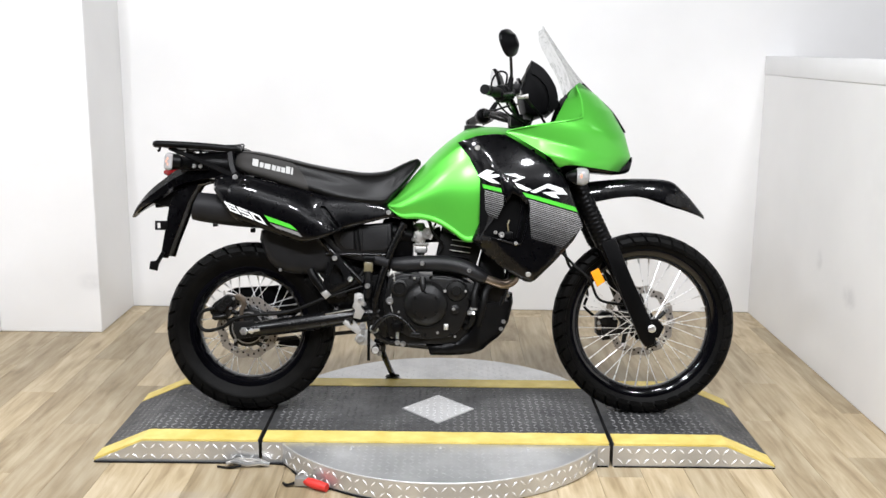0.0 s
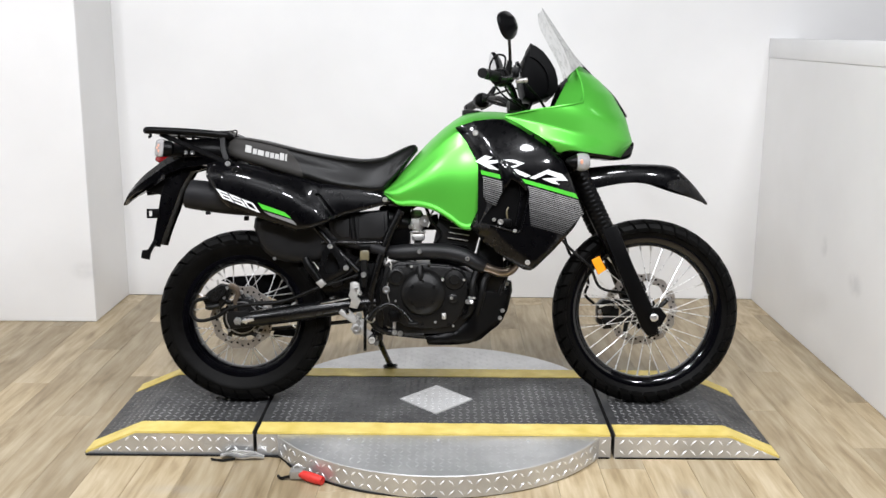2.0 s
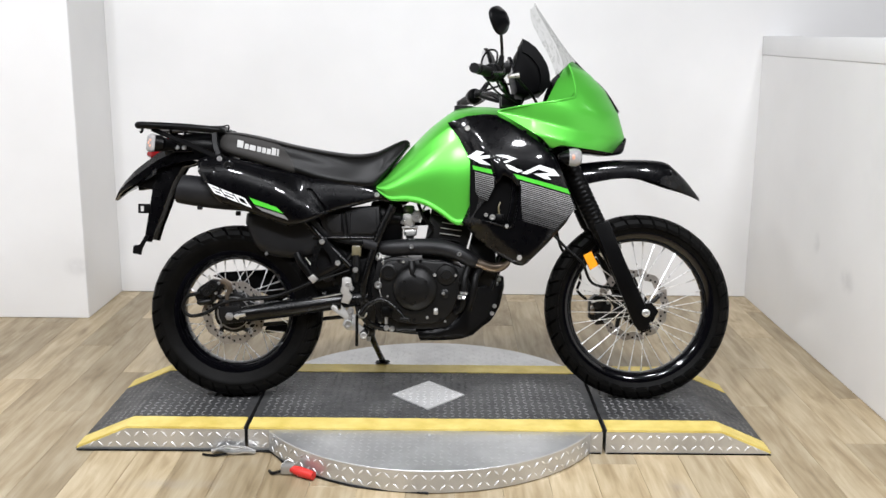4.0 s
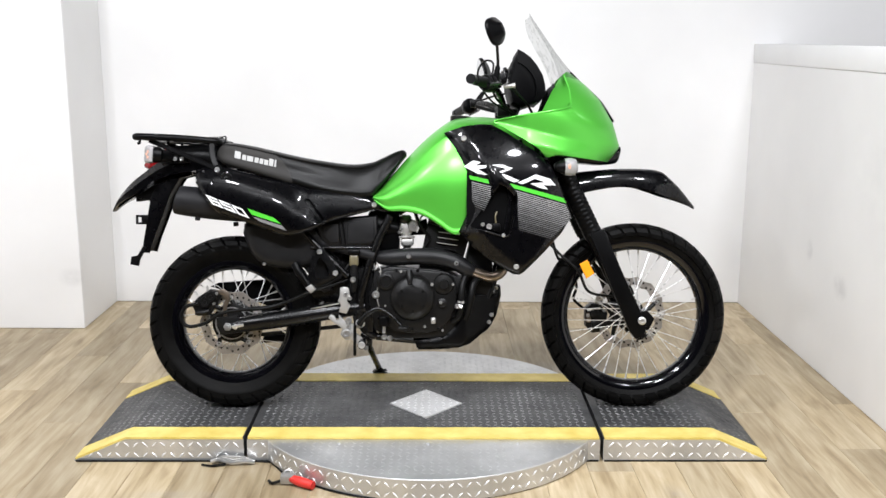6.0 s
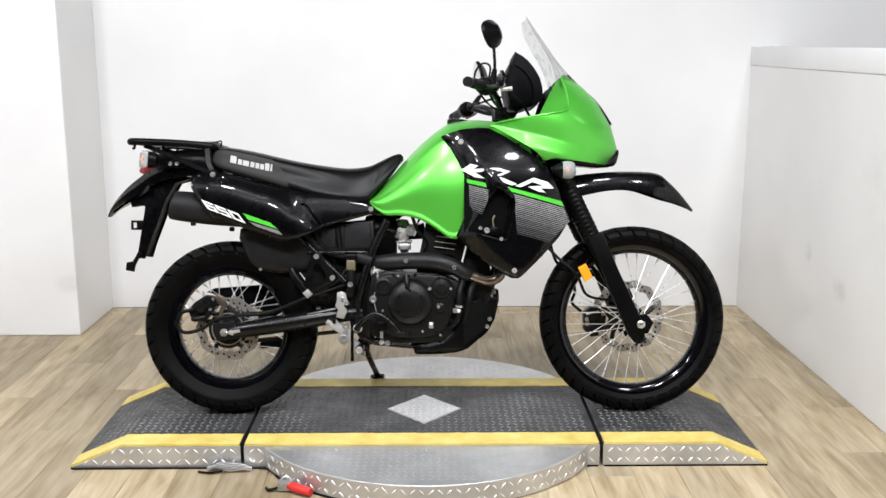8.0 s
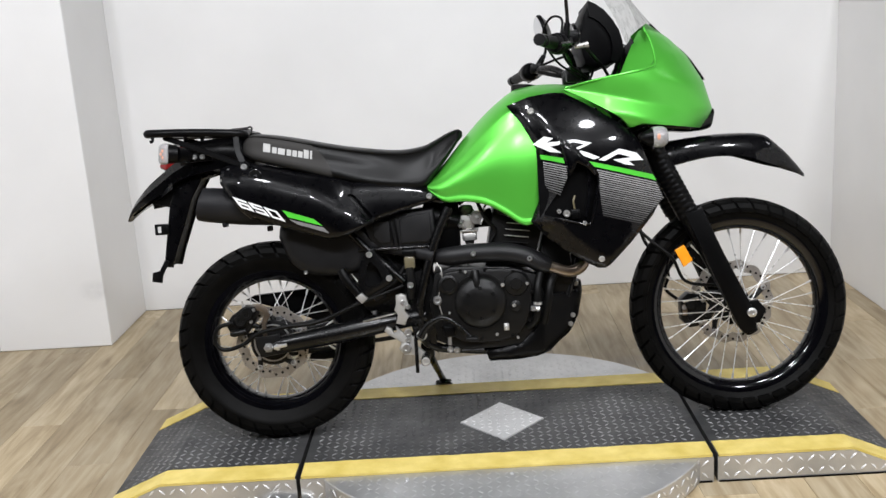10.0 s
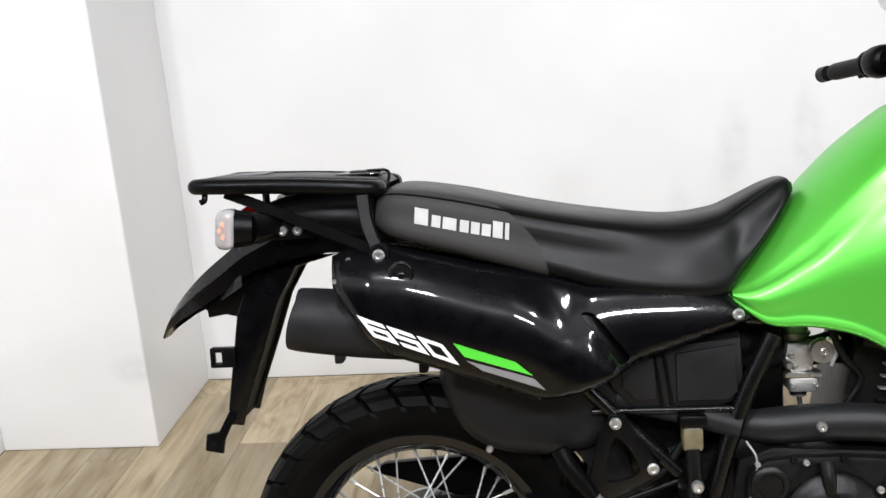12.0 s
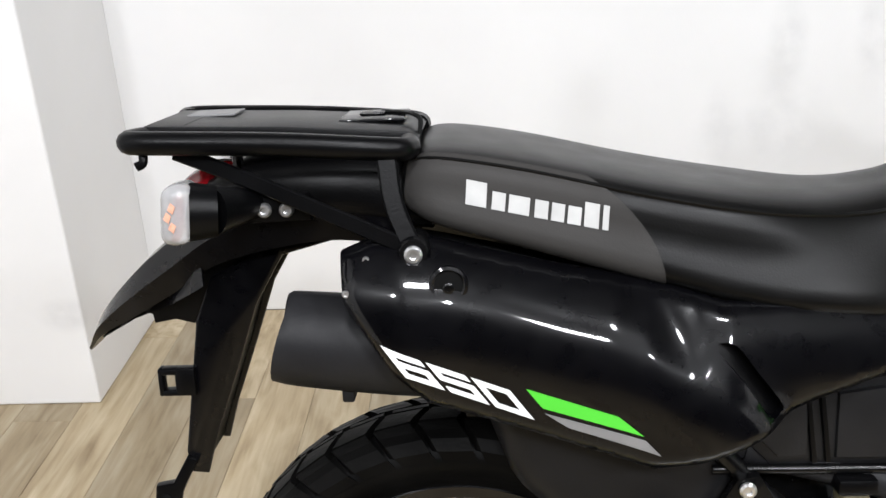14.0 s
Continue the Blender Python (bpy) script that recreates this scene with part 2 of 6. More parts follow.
def edge_gap(p, poly):
    best = 9.0
    for a, b in zip(poly, poly[1:] + poly[:1]):
        dx, dz = b[0] - a[0], b[1] - a[1]
        t = max(0, min(1, ((p[0] - a[0]) * dx + (p[1] - a[1]) * dz) / (dx * dx + dz * dz + 1e-12)))
        best = min(best, math.hypot(p[0] - a[0] - t * dx, p[1] - a[1] - t * dz))
    return best


def panel_bm(outline, depth, thick=0.004, step=0.012, roll=0.012, n=5, hole=None, side=1):
    """A curved body panel: outline in x and z, depth(x, z) gives its outward distance; its edges roll inward."""
    from mathutils.geometry import delaunay_2d_cdt
    ring = [(p[0], p[1]) for p in (smooth_line(outline, n, True) if n > 1 else outline)]
    even = []
    for a, b in zip(ring, ring[1:] + ring[:1]):
        k = max(1, int(math.hypot(b[0] - a[0], b[1] - a[1]) / step))
        even += [(a[0] + (b[0] - a[0]) * i / k, a[1] + (b[1] - a[1]) * i / k) for i in range(k)]
    holes = [(p[0], p[1]) for p in (smooth_line(hole, 4, True) if hole else [])]
    pts = [Vector(p) for p in even] + [Vector(p) for p in holes]
    m, h = len(even), len(holes)
    edges = [(i, (i + 1) % m) for i in range(m)] + [(m + i, m + (i + 1) % h) for i in range(h)]
    xs, zs = [p[0] for p in even], [p[1] for p in even]
    z, odd = min(zs) + step / 2, 0
    while z < max(zs):
        x = min(xs) + (step / 2 if odd else 0)
        while x < max(xs):
            if inside((x, z), even) and edge_gap((x, z), even) > step * 0.45 and not (holes and (inside((x, z), holes) or edge_gap((x, z), holes) < step * 0.4)):
                pts.append(Vector((x, z)))
            x += step
        z += step * 0.87
        odd = 1 - odd
    vs, _, fs, *_ = delaunay_2d_cdt(pts, edges, [], 0, 1e-6)
    bm = bmesh.new()

    def place(p, extra):
        g = min(edge_gap(p, even), roll)
        d = depth(p[0], p[1]) - (roll - math.sqrt(max(0, roll * roll - (roll - g) ** 2))) * 0.7 - extra
        return (p[0], -side * d, p[1])
    outer = [bm.verts.new(place(v, 0)) for v in vs]
    for f in fs:
        c = sum((vs[i] for i in f), Vector((0, 0))) / len(f)
        if inside(c, even) and not (holes and inside(c, holes)):
            try:
                bm.faces.new([outer[i] for i in f])
            except ValueError:
                pass
    bmesh.ops.delete(bm, geom=[v for v in bm.verts if not v.link_faces], context="VERTS")
    rim_edges = [e for e in bm.edges if len(e.link_faces) == 1]
    ext = bmesh.ops.extrude_edge_only(bm, edges=rim_edges)
    for v in (g for g in ext["geom"] if isinstance(g, bmesh.types.BMVert)):
        v.co.y += side * thick * 2
    return bm


def hull_bm(keys, n=5, ring=4, round_ends=True):
    """A closed body along x. keys: (x, bottom, top, half width low, middle, high[, height of the middle 0..1])."""
    ks = smooth_line([k if len(k) == 7 else (*k, 0.5) for k in keys], n)
    rows = []
    for x, zb, zt, wb, wm, wt, f in ks:
        zm = zb + (zt - zb) * f
        h = zt - zb
        loop = [(0, zb), (-wb, zb + h * 0.04), (-wm, zm), (-wt, zt - h * 0.06), (0, zt), (wt, zt - h * 0.06), (wm, zm), (wb, zb + h * 0.04)]
        rows.append([Vector((x, q[0], q[1])) for q in smooth_line(loop, ring, True)])
    return grid_bm(rows, True, True)


def blend(v, stops):
    """Smooth lookup of v in (position, value) stops, without kinks."""
    if v <= stops[0][0]:
        return stops[0][1]
    for k, ((a, p), (b, q)) in enumerate(zip(stops, stops[1:])):
        if v <= b:
            def slope(i):
                lo, hi = stops[max(0, i - 1)], stops[min(len(stops) - 1, i + 1)]
                return (hi[1] - lo[1]) / (hi[0] - lo[0])
            h = b - a
            t = (v - a) / h
            return (2 * t ** 3 - 3 * t * t + 1) * p + (t ** 3 - 2 * t * t + t) * h * slope(k) + (3 * t * t - 2 * t ** 3) * q + (t ** 3 - t * t) * h * slope(k + 1)
    return stops[-1][1]


def bolt_bm(x, y, z, r=0.008, h=0.006, side=-1):
    """A domed hexagon-socket bolt head facing sideways."""
    return lathe_bm([(r, 0), (r, side * h * 0.6), (r * 0.75, side * h), (r * 0.45, side * h), (r * 0.4, side * h * 0.5), (0, side * h * 0.5)], x, z, 14, y)


# ---- the room: a white bay that opens to a dim hall ----
BACK, LEFT, RIGHT, FRONT, TOP = 1.70, -2.18, 1.70, -7.5, 3.4
BAY = -1.6
W = 0.14


def wall(name, x0, x1, y0, y1, z0, z1, label, material=WALL, bevel=0.004):
    ob = part(name, box_bm(x0, x1, y0, y1, z0, z1, bevel), material, smooth=False)
    return tagged(ob, label, "wall", kind="structure")


wall("wall_north", LEFT - W, 6.0 + W, BACK, BACK + W, 0, TOP, "smooth white painted wall with faint grey patches")
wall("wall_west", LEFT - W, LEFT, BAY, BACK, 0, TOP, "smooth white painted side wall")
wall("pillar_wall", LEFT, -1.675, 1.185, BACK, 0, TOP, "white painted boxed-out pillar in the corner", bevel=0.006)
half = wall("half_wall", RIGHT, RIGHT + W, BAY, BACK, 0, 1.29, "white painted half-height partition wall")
cap = part("cap_board", box_bm(RIGHT - 0.005, RIGHT + W + 0.005, BAY, BACK - 0.002, 1.29, 1.385, 0.004), TRIM, half, "white cap board on the half wall")
wall("wall_hall_west", -6.0 - W, -6.0, FRONT, BAY, 0, TOP, "dark grey hall wall", DIM)
wall("wall_hall_east", 6.0, 6.0 + W, FRONT, BACK, 0, TOP, "dark grey hall wall", DIM)
wall("wall_hall_south", -6.0 - W, 6.0 + W, FRONT - W, FRONT, 0, TOP, "dark grey hall wall", DIM)
wall("wall_hall_north", -6.0 - W, LEFT - W, BAY, BAY + W, 0, TOP, "dark grey hall wall", DIM)

slab = part("floor", box_bm(-6.0, 6.0, FRONT, BACK, -0.08, -0.004), GROUT, smooth=False)
tagged(slab, "pale wood-look vinyl plank floor", "floor", kind="structure")
ceil = part("ceiling", box_bm(-6.0, 6.0, FRONT, BACK, TOP, TOP + 0.05), CEIL, smooth=False)
tagged(ceil, "plain dark hall ceiling", "ceiling", kind="structure")


# ---- ceiling lights ----
def ceiling_light(x, y, size, power, tilt):
    """A round flood lamp on a drop rod, tilted towards the bay."""
    t = empty("ceiling_light", pose(x, y, TOP))
    part("drop_rod", tube_bm([(0, 0, -0.001), (0, 0, -0.24)], 0.012, 10), DIM, t)
    r = size / 2
    head = pose(0, 0, -0.22, tilt, 0, 0)
    part("reflector", grid_bm([[head @ Vector((k * math.cos(a), k * math.sin(a), z)) for a in (2 * math.pi * i / 32 for i in range(32))] for k, z in ((0.05, 0.0), (0.09, -0.02), (r * 0.8, -0.10), (r + 0.02, -0.16), (r + 0.015, -0.162), (r * 0.78, -0.11))], True, True), TRIM, t, "white lamp reflector")
    lamp = bpy.data.lights.new("bulb", "AREA")
    lamp.shape, lamp.size, lamp.energy, lamp.color = "DISK", size, power, (0.95, 0.985, 1.0)
    lo = new("bulb", lamp)
    lo.parent = t
    lo.matrix_basis = head @ pose(0, 0, -0.165)
    tagged(t, "round white ceiling flood lamp, lit", "ceiling light", "ceiling lights")


for lx, ly, size, power, tilt in LIGHTS:
    ceiling_light(lx, ly, size, power, tilt)


# ---- turntable and ramp ----
RZ = 0.083
RY0, RY1 = -0.362, 0.288
RX = (-1.180, -0.6, 0.61, 1.180)


def lugs_mesh(name, spots, material, parent, size=(0.020, 0.0055), h=0.0016, frame_of=None):
    """Raised lens-shaped lugs; spots: (x, y, angle); frame_of turns plan (u, v, w) into place."""
    vs, fs = [], []
    for u, v, a in spots:
        c, s = math.cos(a), math.sin(a)
        i = len(vs)
        for du, dv, dw in ((-size[0], 0, 0), (0, -size[1], 0), (size[0], 0, 0), (0, size[1], 0), (-size[0] * 0.45, 0, h), (size[0] * 0.45, 0, h)):
            q = (u + du * c - dv * s, v + du * s + dv * c, dw)
            vs.append(frame_of(*q) if frame_of else q)
        fs += [(i, i + 1, i + 4), (i + 1, i + 5, i + 4), (i + 1, i + 2, i + 5), (i + 2, i + 3, i + 5), (i + 3, i + 4, i + 5), (i + 3, i, i + 4)]
    ob = mesh_ob(name, vs, fs, material, parent)
    return tagged(ob, kind="stuff")


def lug_grid(u0, u1, v0, v1, step, keep=lambda u, v: True):
    out = []
    nu, nv = int((u1 - u0) / step), int((v1 - v0) / step)
    for i in range(nu):
        for j in range(nv):
            u, v = u0 + (i + 0.5) * (u1 - u0) / nu, v0 + (j + 0.5) * (v1 - v0) / nv
            if keep(u, v):
                out.append((u, v, radians(45 if (i + j) % 2 else -45)))
    return out


def profile_box(x, zs, y0, y1):
    """A slab whose side outline is given by x and top heights."""
    bm = bmesh.new()
    near = [bm.verts.new((a, y0, b)) for a, b in zip(x, zs)] 
    far = [bm.verts.new((a, y1, b)) for a, b in zip(x, zs)]
    n0, n1 = bm.verts.new((x[0], y0, 0)), bm.verts.new((x[-1], y0, 0))
    f0, f1 = bm.verts.new((x[0], y1, 0)), bm.verts.new((x[-1], y1, 0))
    bm.faces.new(near + [n1, n0])
    bm.faces.new(far + [f1, f0])
    for i in range(len(x) - 1):
        bm.faces.new((near[i], near[i + 1], far[i + 1], far[i]))
    bm.faces.new((n0, near[0], far[0], f0))
    bm.faces.new((n1, near[-1], far[-1], f1))
    bm.faces.new((n0, n1, f1, f0))
    return bm


def ramp_section(xs, zs, slope_side, label):
    t = empty("ramp_section")
    x0, x1 = xs[0], xs[-1]
    inset = 0.006
    part("deck", profile_box(xs, zs, RY0 + 0.004, RY1 - 0.004), TREAD_DARK, t, "worn black tread-plate deck", smooth=False)

    def top(u, v, w):
        for a, b, p, q in zip(xs, xs[1:], zs, zs[1:]):
            if a <= u <= b:
                return (u, v, p + (q - p) * (u - a) / (b - a) + w + 0.0008)
        return (u, v, (zs[0] if u < x0 else zs[-1]) + w)
    lugs_mesh("tread_relief", lug_grid(x0 + 0.02, x1 - 0.02, RY0 + 0.1, RY1 - 0.1, 0.026), LUG_DARK, t, (0.0115, 0.0036), 0.0019, top)
    for nm, a, b in (("near", RY0, RY0 + 0.088), ("far", RY1 - 0.088, RY1)):
        bm = bmesh.new()
        n = 40
        rows = []
        for i in range(n + 1):
            u = x0 + inset / 2 + (x1 - x0 - inset) * i / n
            rows.append([bm.verts.new(Vector(top(u, v + (random.uniform(-0.002, 0.002) if k in (1, 2) and v not in (RY0, RY1) else 0), 0.0)) + Vector((0, 0, z)))
                         for k, (v, z) in enumerate(((a, -0.006), (a, 0.0022), (b, 0.0022), (b, -0.006)))])
        for p, q in zip(rows, rows[1:]):
            for k in range(3):
                bm.faces.new((p[k], q[k], q[k + 1], p[k + 1]))
        bm.faces.new(rows[0][::-1])
        bm.faces.new(rows[-1])
        part("edge_stripe", bm, YELLOW, t, "worn yellow safety stripe", smooth=False)
    lowz = [max(z - 0.006, 0.003) for z in zs]
    for nm, y0, y1 in (("near", RY0, RY0 + 0.004), ("far", RY1 - 0.004, RY1)):
        part("side_plate", profile_box(xs, lowz, y0 - 0.002, y1), ALU_PLATE, t, "bright aluminium tread-plate skirt", smooth=False)

    # near-black strip stands in for the shadow under the skirt
    part("gap_shade_strip", box_bm(x0 + 0.004, x1 - 0.004, RY0 - 0.0055, RY0 + 0.004, 0.0, 0.0045), GAP_SHADE, t, "dark strip standing in for the shadow gap along the floor", smooth=False)

    def side(u, v, w):
        return (u, RY0 - 0.002 - w, v)
    lugs_mesh("tread_relief", [s for s in lug_grid(x0 + 0.01, x1 - 0.01, 0.004, 0.078, 0.030, lambda u, v: v + 0.010 < top(u, 0, 0)[2])], ALU_LUG, t, (0.0135, 0.0036), 0.0022, side)
    return tagged(t, label, "ramp section", "ramp sections")


ramp_section((RX[0], -1.005, RX[1] - 0.006), (0.008, RZ, RZ), -1, "black tread-plate end ramp with yellow edges, sloping to the floor")
mid = ramp_section((RX[1] + 0.006, RX[2] - 0.006), (RZ, RZ), 0, "black tread-plate middle deck with yellow edges over a turntable")
ramp_section((RX[2] + 0.006, 1.005, RX[3]), (RZ, RZ, 0.008), 1, "black tread-plate end ramp with yellow edges, sloping to the floor")

# diamond inlay in the middle deck
bm = bmesh.new()
DX, DY = 0.010, -0.044
low = [bm.verts.new((DX + a * 1.015, DY + b * 1.015, RZ - 0.002)) for a, b in ((-0.133, 0), (0, -0.144), (0.133, 0), (0, 0.144))]
hi = [bm.verts.new((DX + a, DY + b, RZ + 0.004)) for a, b in ((-0.133, 0), (0, -0.144), (0.133, 0), (0, 0.144))]
bm.faces.new(hi)
for i in range(4):
    bm.faces.new((low[i], low[(i + 1) % 4], hi[(i + 1) % 4], hi[i]))
inlay = part("diamond_inlay", bm, ALU_PLATE, mid, "bright aluminium diamond-shaped plate", smooth=False)
lugs_mesh("tread_relief", [(u, v, a) for u, v, a in lug_grid(DX - 0.13, DX + 0.13, DY - 0.14, DY + 0.14, 0.024) if abs(u - DX) / 0.133 + abs(v - DY) / 0.144 < 0.88], ALU_LUG, mid, (0.011, 0.0032), 0.0014, lambda u, v, w: (u, v, RZ + 0.0042 + w))

# round turntable plate
CX, CY, CR = 0.02, -0.036, 0.634
turn = empty("turntable", pose(CX, CY, 0))


def disc_segment(a0, a1, ycut, name):
    bm = bmesh.new()
    n = 64
    pts = [(CR * math.cos(a0 + (a1 - a0) * i / n), CR * math.sin(a0 + (a1 - a0) * i / n)) for i in range(n + 1)]
    vt = [bm.verts.new((x, y, RZ - 0.006)) for x, y in pts]
    vm = [bm.verts.new((x * 1.003, y * 1.003, RZ - 0.009)) for x, y in pts]
    vb = [bm.verts.new((x * 1.003, y * 1.003, 0.004)) for x, y in pts]
    bm.faces.new(vt)
    for i in range(n):
        bm.faces.new((vt[i], vt[i + 1], vm[i + 1], vm[i]))
        bm.faces.new((vm[i], vm[i + 1], vb[i + 1], vb[i]))
    bm.faces.new(vb[::-1])
    bm.faces.new((vt[0], vm[0], vb[0], vb[-1], vm[-1], vt[-1]))
    return part(name, bm, ALU_PLATE, turn, "bright aluminium tread-plate top", angle=30)


cut0, cut1 = RY0 - 0.004 - CY, RY1 + 0.004 - CY
b0 = math.asin(cut0 / CR)
disc_segment(math.pi - b0, 2 * math.pi + b0, cut0, "turntable_plate")
b1 = math.asin(cut1 / CR)
disc_segment(b1, math.pi - b1, cut1, "turntable_plate")
lugs_mesh("tread_relief", lug_grid(-0.63, 0.63, -0.63, 0.63, 0.026, lambda u, v: u * u + v * v < 0.612 ** 2 and (v < cut0 - 0.012 or v > cut1 + 0.012)), ALU_WORN, turn, (0.011, 0.0028), 0.0009, lambda u, v, w: (u, v, RZ - 0.0058 + w))


def rim(u, v, w):
    a = u / CR
    r = CR * 1.003 + w + 0.0005
    return (r * math.cos(a), r * math.sin(a), v)


lugs_mesh("tread_relief", lug_grid((math.pi - b0 + 0.03) * CR, (2 * math.pi + b0 - 0.03) * CR, 0.004, 0.072, 0.028), ALU_LUG, turn, (0.0130, 0.0035), 0.0022, rim)
for i in range(3):
    bm = bmesh.new()
    bmesh.ops.create_cone(bm, cap_ends=True, segments=12, radius1=0.006, radius2=0.0045, depth=0.004, matrix=Matrix.Translation(((-0.3, 0.0, 0.3)[i], cut0 - 0.03, RZ - 0.004)))
    part("plate_bolt", bm, ALU_WORN, turn)
tagged(turn, "round aluminium tread-plate turntable under the ramp deck", "turntable")


# ---- motorcycle: materials ----
GREEN = mat("lime_green_metallic_paint", (0.085, 0.50, 0.048), (0.10, 0.54, 0.056), 2.5, 0.40, 0.6, vary=0.06, spec=0.5, coat=0.35, coat_rough=0.20)
GLOSS = mat("gloss_black_plastic", (0.0009, 0.0009, 0.0013), (0.0018, 0.0018, 0.0024), 14, 0.30, coat=0.48, coat_rough=0.055, bump=0.05, bscale=11, vary=0.5, spec=0.09)
SATIN = mat("satin_black_plastic", (0.0009, 0.0009, 0.0011), (0.0020, 0.0020, 0.0023), 9, 0.34, bump=0.12, bscale=300, spec=0.13)
MATT_PLASTIC = mat("matt_black_plastic", (0.006, 0.006, 0.0066), (0.011, 0.011, 0.0118), 10, 0.44, bump=0.12, bscale=260, vary=0.3, spec=0.24)
FRAME_BLK = mat("black_frame_enamel", (0.0010, 0.0010, 0.0012), (0.003, 0.003, 0.0033), 12, 0.26, vary=0.3, spec=0.34)
ENGINE_BLK = mat("black_engine_paint", (0.0024, 0.0024, 0.0026), (0.0062, 0.0060, 0.0058), 14, 0.36, 0.0, bump=0.25, bscale=200, vary=0.3, spec=0.24)
MUFFLER_BLK = mat("matt_black_muffler_paint", (0.009, 0.009, 0.010), (0.016, 0.016, 0.0172), 11, 0.50, bump=0.15, bscale=180, vary=0.25, spec=0.16)
SEAT_BLK = mat("black_seat_vinyl", (0.0012, 0.0012, 0.0012), (0.0026, 0.0025, 0.0024), 7, 0.36, bump=0.10, bscale=420, vary=0.2, spec=0.185)
SEAT_GREY = mat("charcoal_seat_vinyl", (0.024, 0.0228, 0.0216), (0.031, 0.0293, 0.0277), 7, 0.60, bump=0.10, bscale=420, spec=0.18)
RUBBER = mat("tyre_rubber", (0.0012, 0.0012, 0.0012), (0.0046, 0.0044, 0.0042), 11, 0.46, bump=0.2, bscale=150, spec=0.06)
RIM_BLK = mat("black_anodised_rim", (0.0012, 0.0012, 0.0018), (0.0024, 0.0024, 0.0034), 9, 0.10, 0.0, spec=0.55)
SPOKE = mat("bright_spoke_steel", (0.74, 0.74, 0.74), (0.84, 0.84, 0.84), 30, 0.28, 0.55)
STEEL = mat("brushed_steel", (0.55, 0.54, 0.52), (0.68, 0.67, 0.65), 30, 0.3, 0.95, vary=0.3)
DISC_STEEL = mat("brake_disc_steel", (0.44, 0.40, 0.36), (0.66, 0.62, 0.58), 25, 0.30, 0.85, bump=0.2, bscale=240, vary=0.3)
CAST_ALU = mat("cast_aluminium", (0.40, 0.395, 0.38), (0.56, 0.55, 0.53), 22, 0.42, 0.75, bump=0.25, bscale=150, vary=0.3)
ZINC = mat("zinc_bolt", (0.62, 0.62, 0.62), (0.75, 0.75, 0.75), 40, 0.3, 0.9)
HEADER = mat("heat_tinted_steel", (0.14, 0.10, 0.07), (0.30, 0.25, 0.20), 18, 0.32, 0.9, vary=0.3)
WHITE_DECAL = mat("white_decal", (0.78, 0.79, 0.80), (0.82, 0.83, 0.84), 6, 0.35)
GREY_DECAL = mat("silver_grey_decal", (0.15, 0.15, 0.153), (0.21, 0.21, 0.213), 15, 0.45)
GREEN_DECAL = mat("bright_green_decal", (0.06, 0.50, 0.03), (0.07, 0.54, 0.04), 6, 0.35)
LOGO_GREY = mat("pale_printed_logo", (0.36, 0.36, 0.355), (0.46, 0.46, 0.45), 30, 0.55, spec=0.2)
AMBER = mat("amber_reflector", (0.85, 0.27, 0.01), (0.95, 0.36, 0.02), 30, 0.2, coat=0.5)
AMBER_BULB = mat("amber_bulb", (0.55, 0.24, 0.15), (0.66, 0.38, 0.28), 160, 0.3)
RED_LENS = mat("red_tail_lens", (0.22, 0.004, 0.008), (0.34, 0.008, 0.012), 40, 0.12, coat=0.6)
HOSE = mat("black_rubber_hose", (0.002, 0.002, 0.002), (0.004, 0.004, 0.004), 20, 0.4, spec=0.15)
MIRROR = mat("mirror_glass", (0.70, 0.71, 0.72), (0.72, 0.73, 0.74), 3, 0.02, 1.0, vary=0.0)
RESERVOIR = mat("yellowed_reservoir_plastic", (0.10, 0.085, 0.048), (0.16, 0.14, 0.085), 40, 0.3)
INSTRUMENT = mat("dull_black_instrument_plastic", (0.0006, 0.0006, 0.0008), (0.0013, 0.0013, 0.0016), 9, 0.45, spec=0.05)


def clear_material(name, tint, gloss, rough=0.03):
    m = bpy.data.materials.new(name)
    m.use_nodes = True
    nt = m.node_tree
    nt.nodes.remove(nt.nodes["Principled BSDF"])
    tr, gl, mx = (nt.nodes.new("ShaderNodeBsdf" + k) for k in ("Transparent", "Glossy", "Transparent"))
    nt.nodes.remove(mx)
    mx = nt.nodes.new("ShaderNodeMixShader")
    tr.inputs["Color"].default_value = (*tint, 1)
    gl.inputs["Roughness"].default_value = rough
    mx.inputs["Fac"].default_value = gloss
    nt.links.new(tr.outputs[0], mx.inputs[1])
    nt.links.new(gl.outputs[0], mx.inputs[2])
    nt.links.new(mx.outputs[0], nt.nodes["Material Output"].inputs["Surface"])
    return m


SCREEN = clear_material("clear_windscreen", (0.80, 0.805, 0.80), 0.012, 0.05)
LENS = mat("clear_frosted_lens", (0.60, 0.60, 0.61), (0.70, 0.69, 0.69), 90, 0.12, coat=0.5)
LENS.node_tree.nodes["Principled BSDF"].inputs["Transmission Weight"].default_value = 0.6

# the machine stands on its side stand and leans away
LEAN_DEG = 9.0
bike = empty("motorcycle", pose(0, -0.045, 0.083, -LEAN_DEG, 0, 0))
tagged(bike, "black and lime green dual-sport motorcycle leaning on its side stand", "motorcycle")

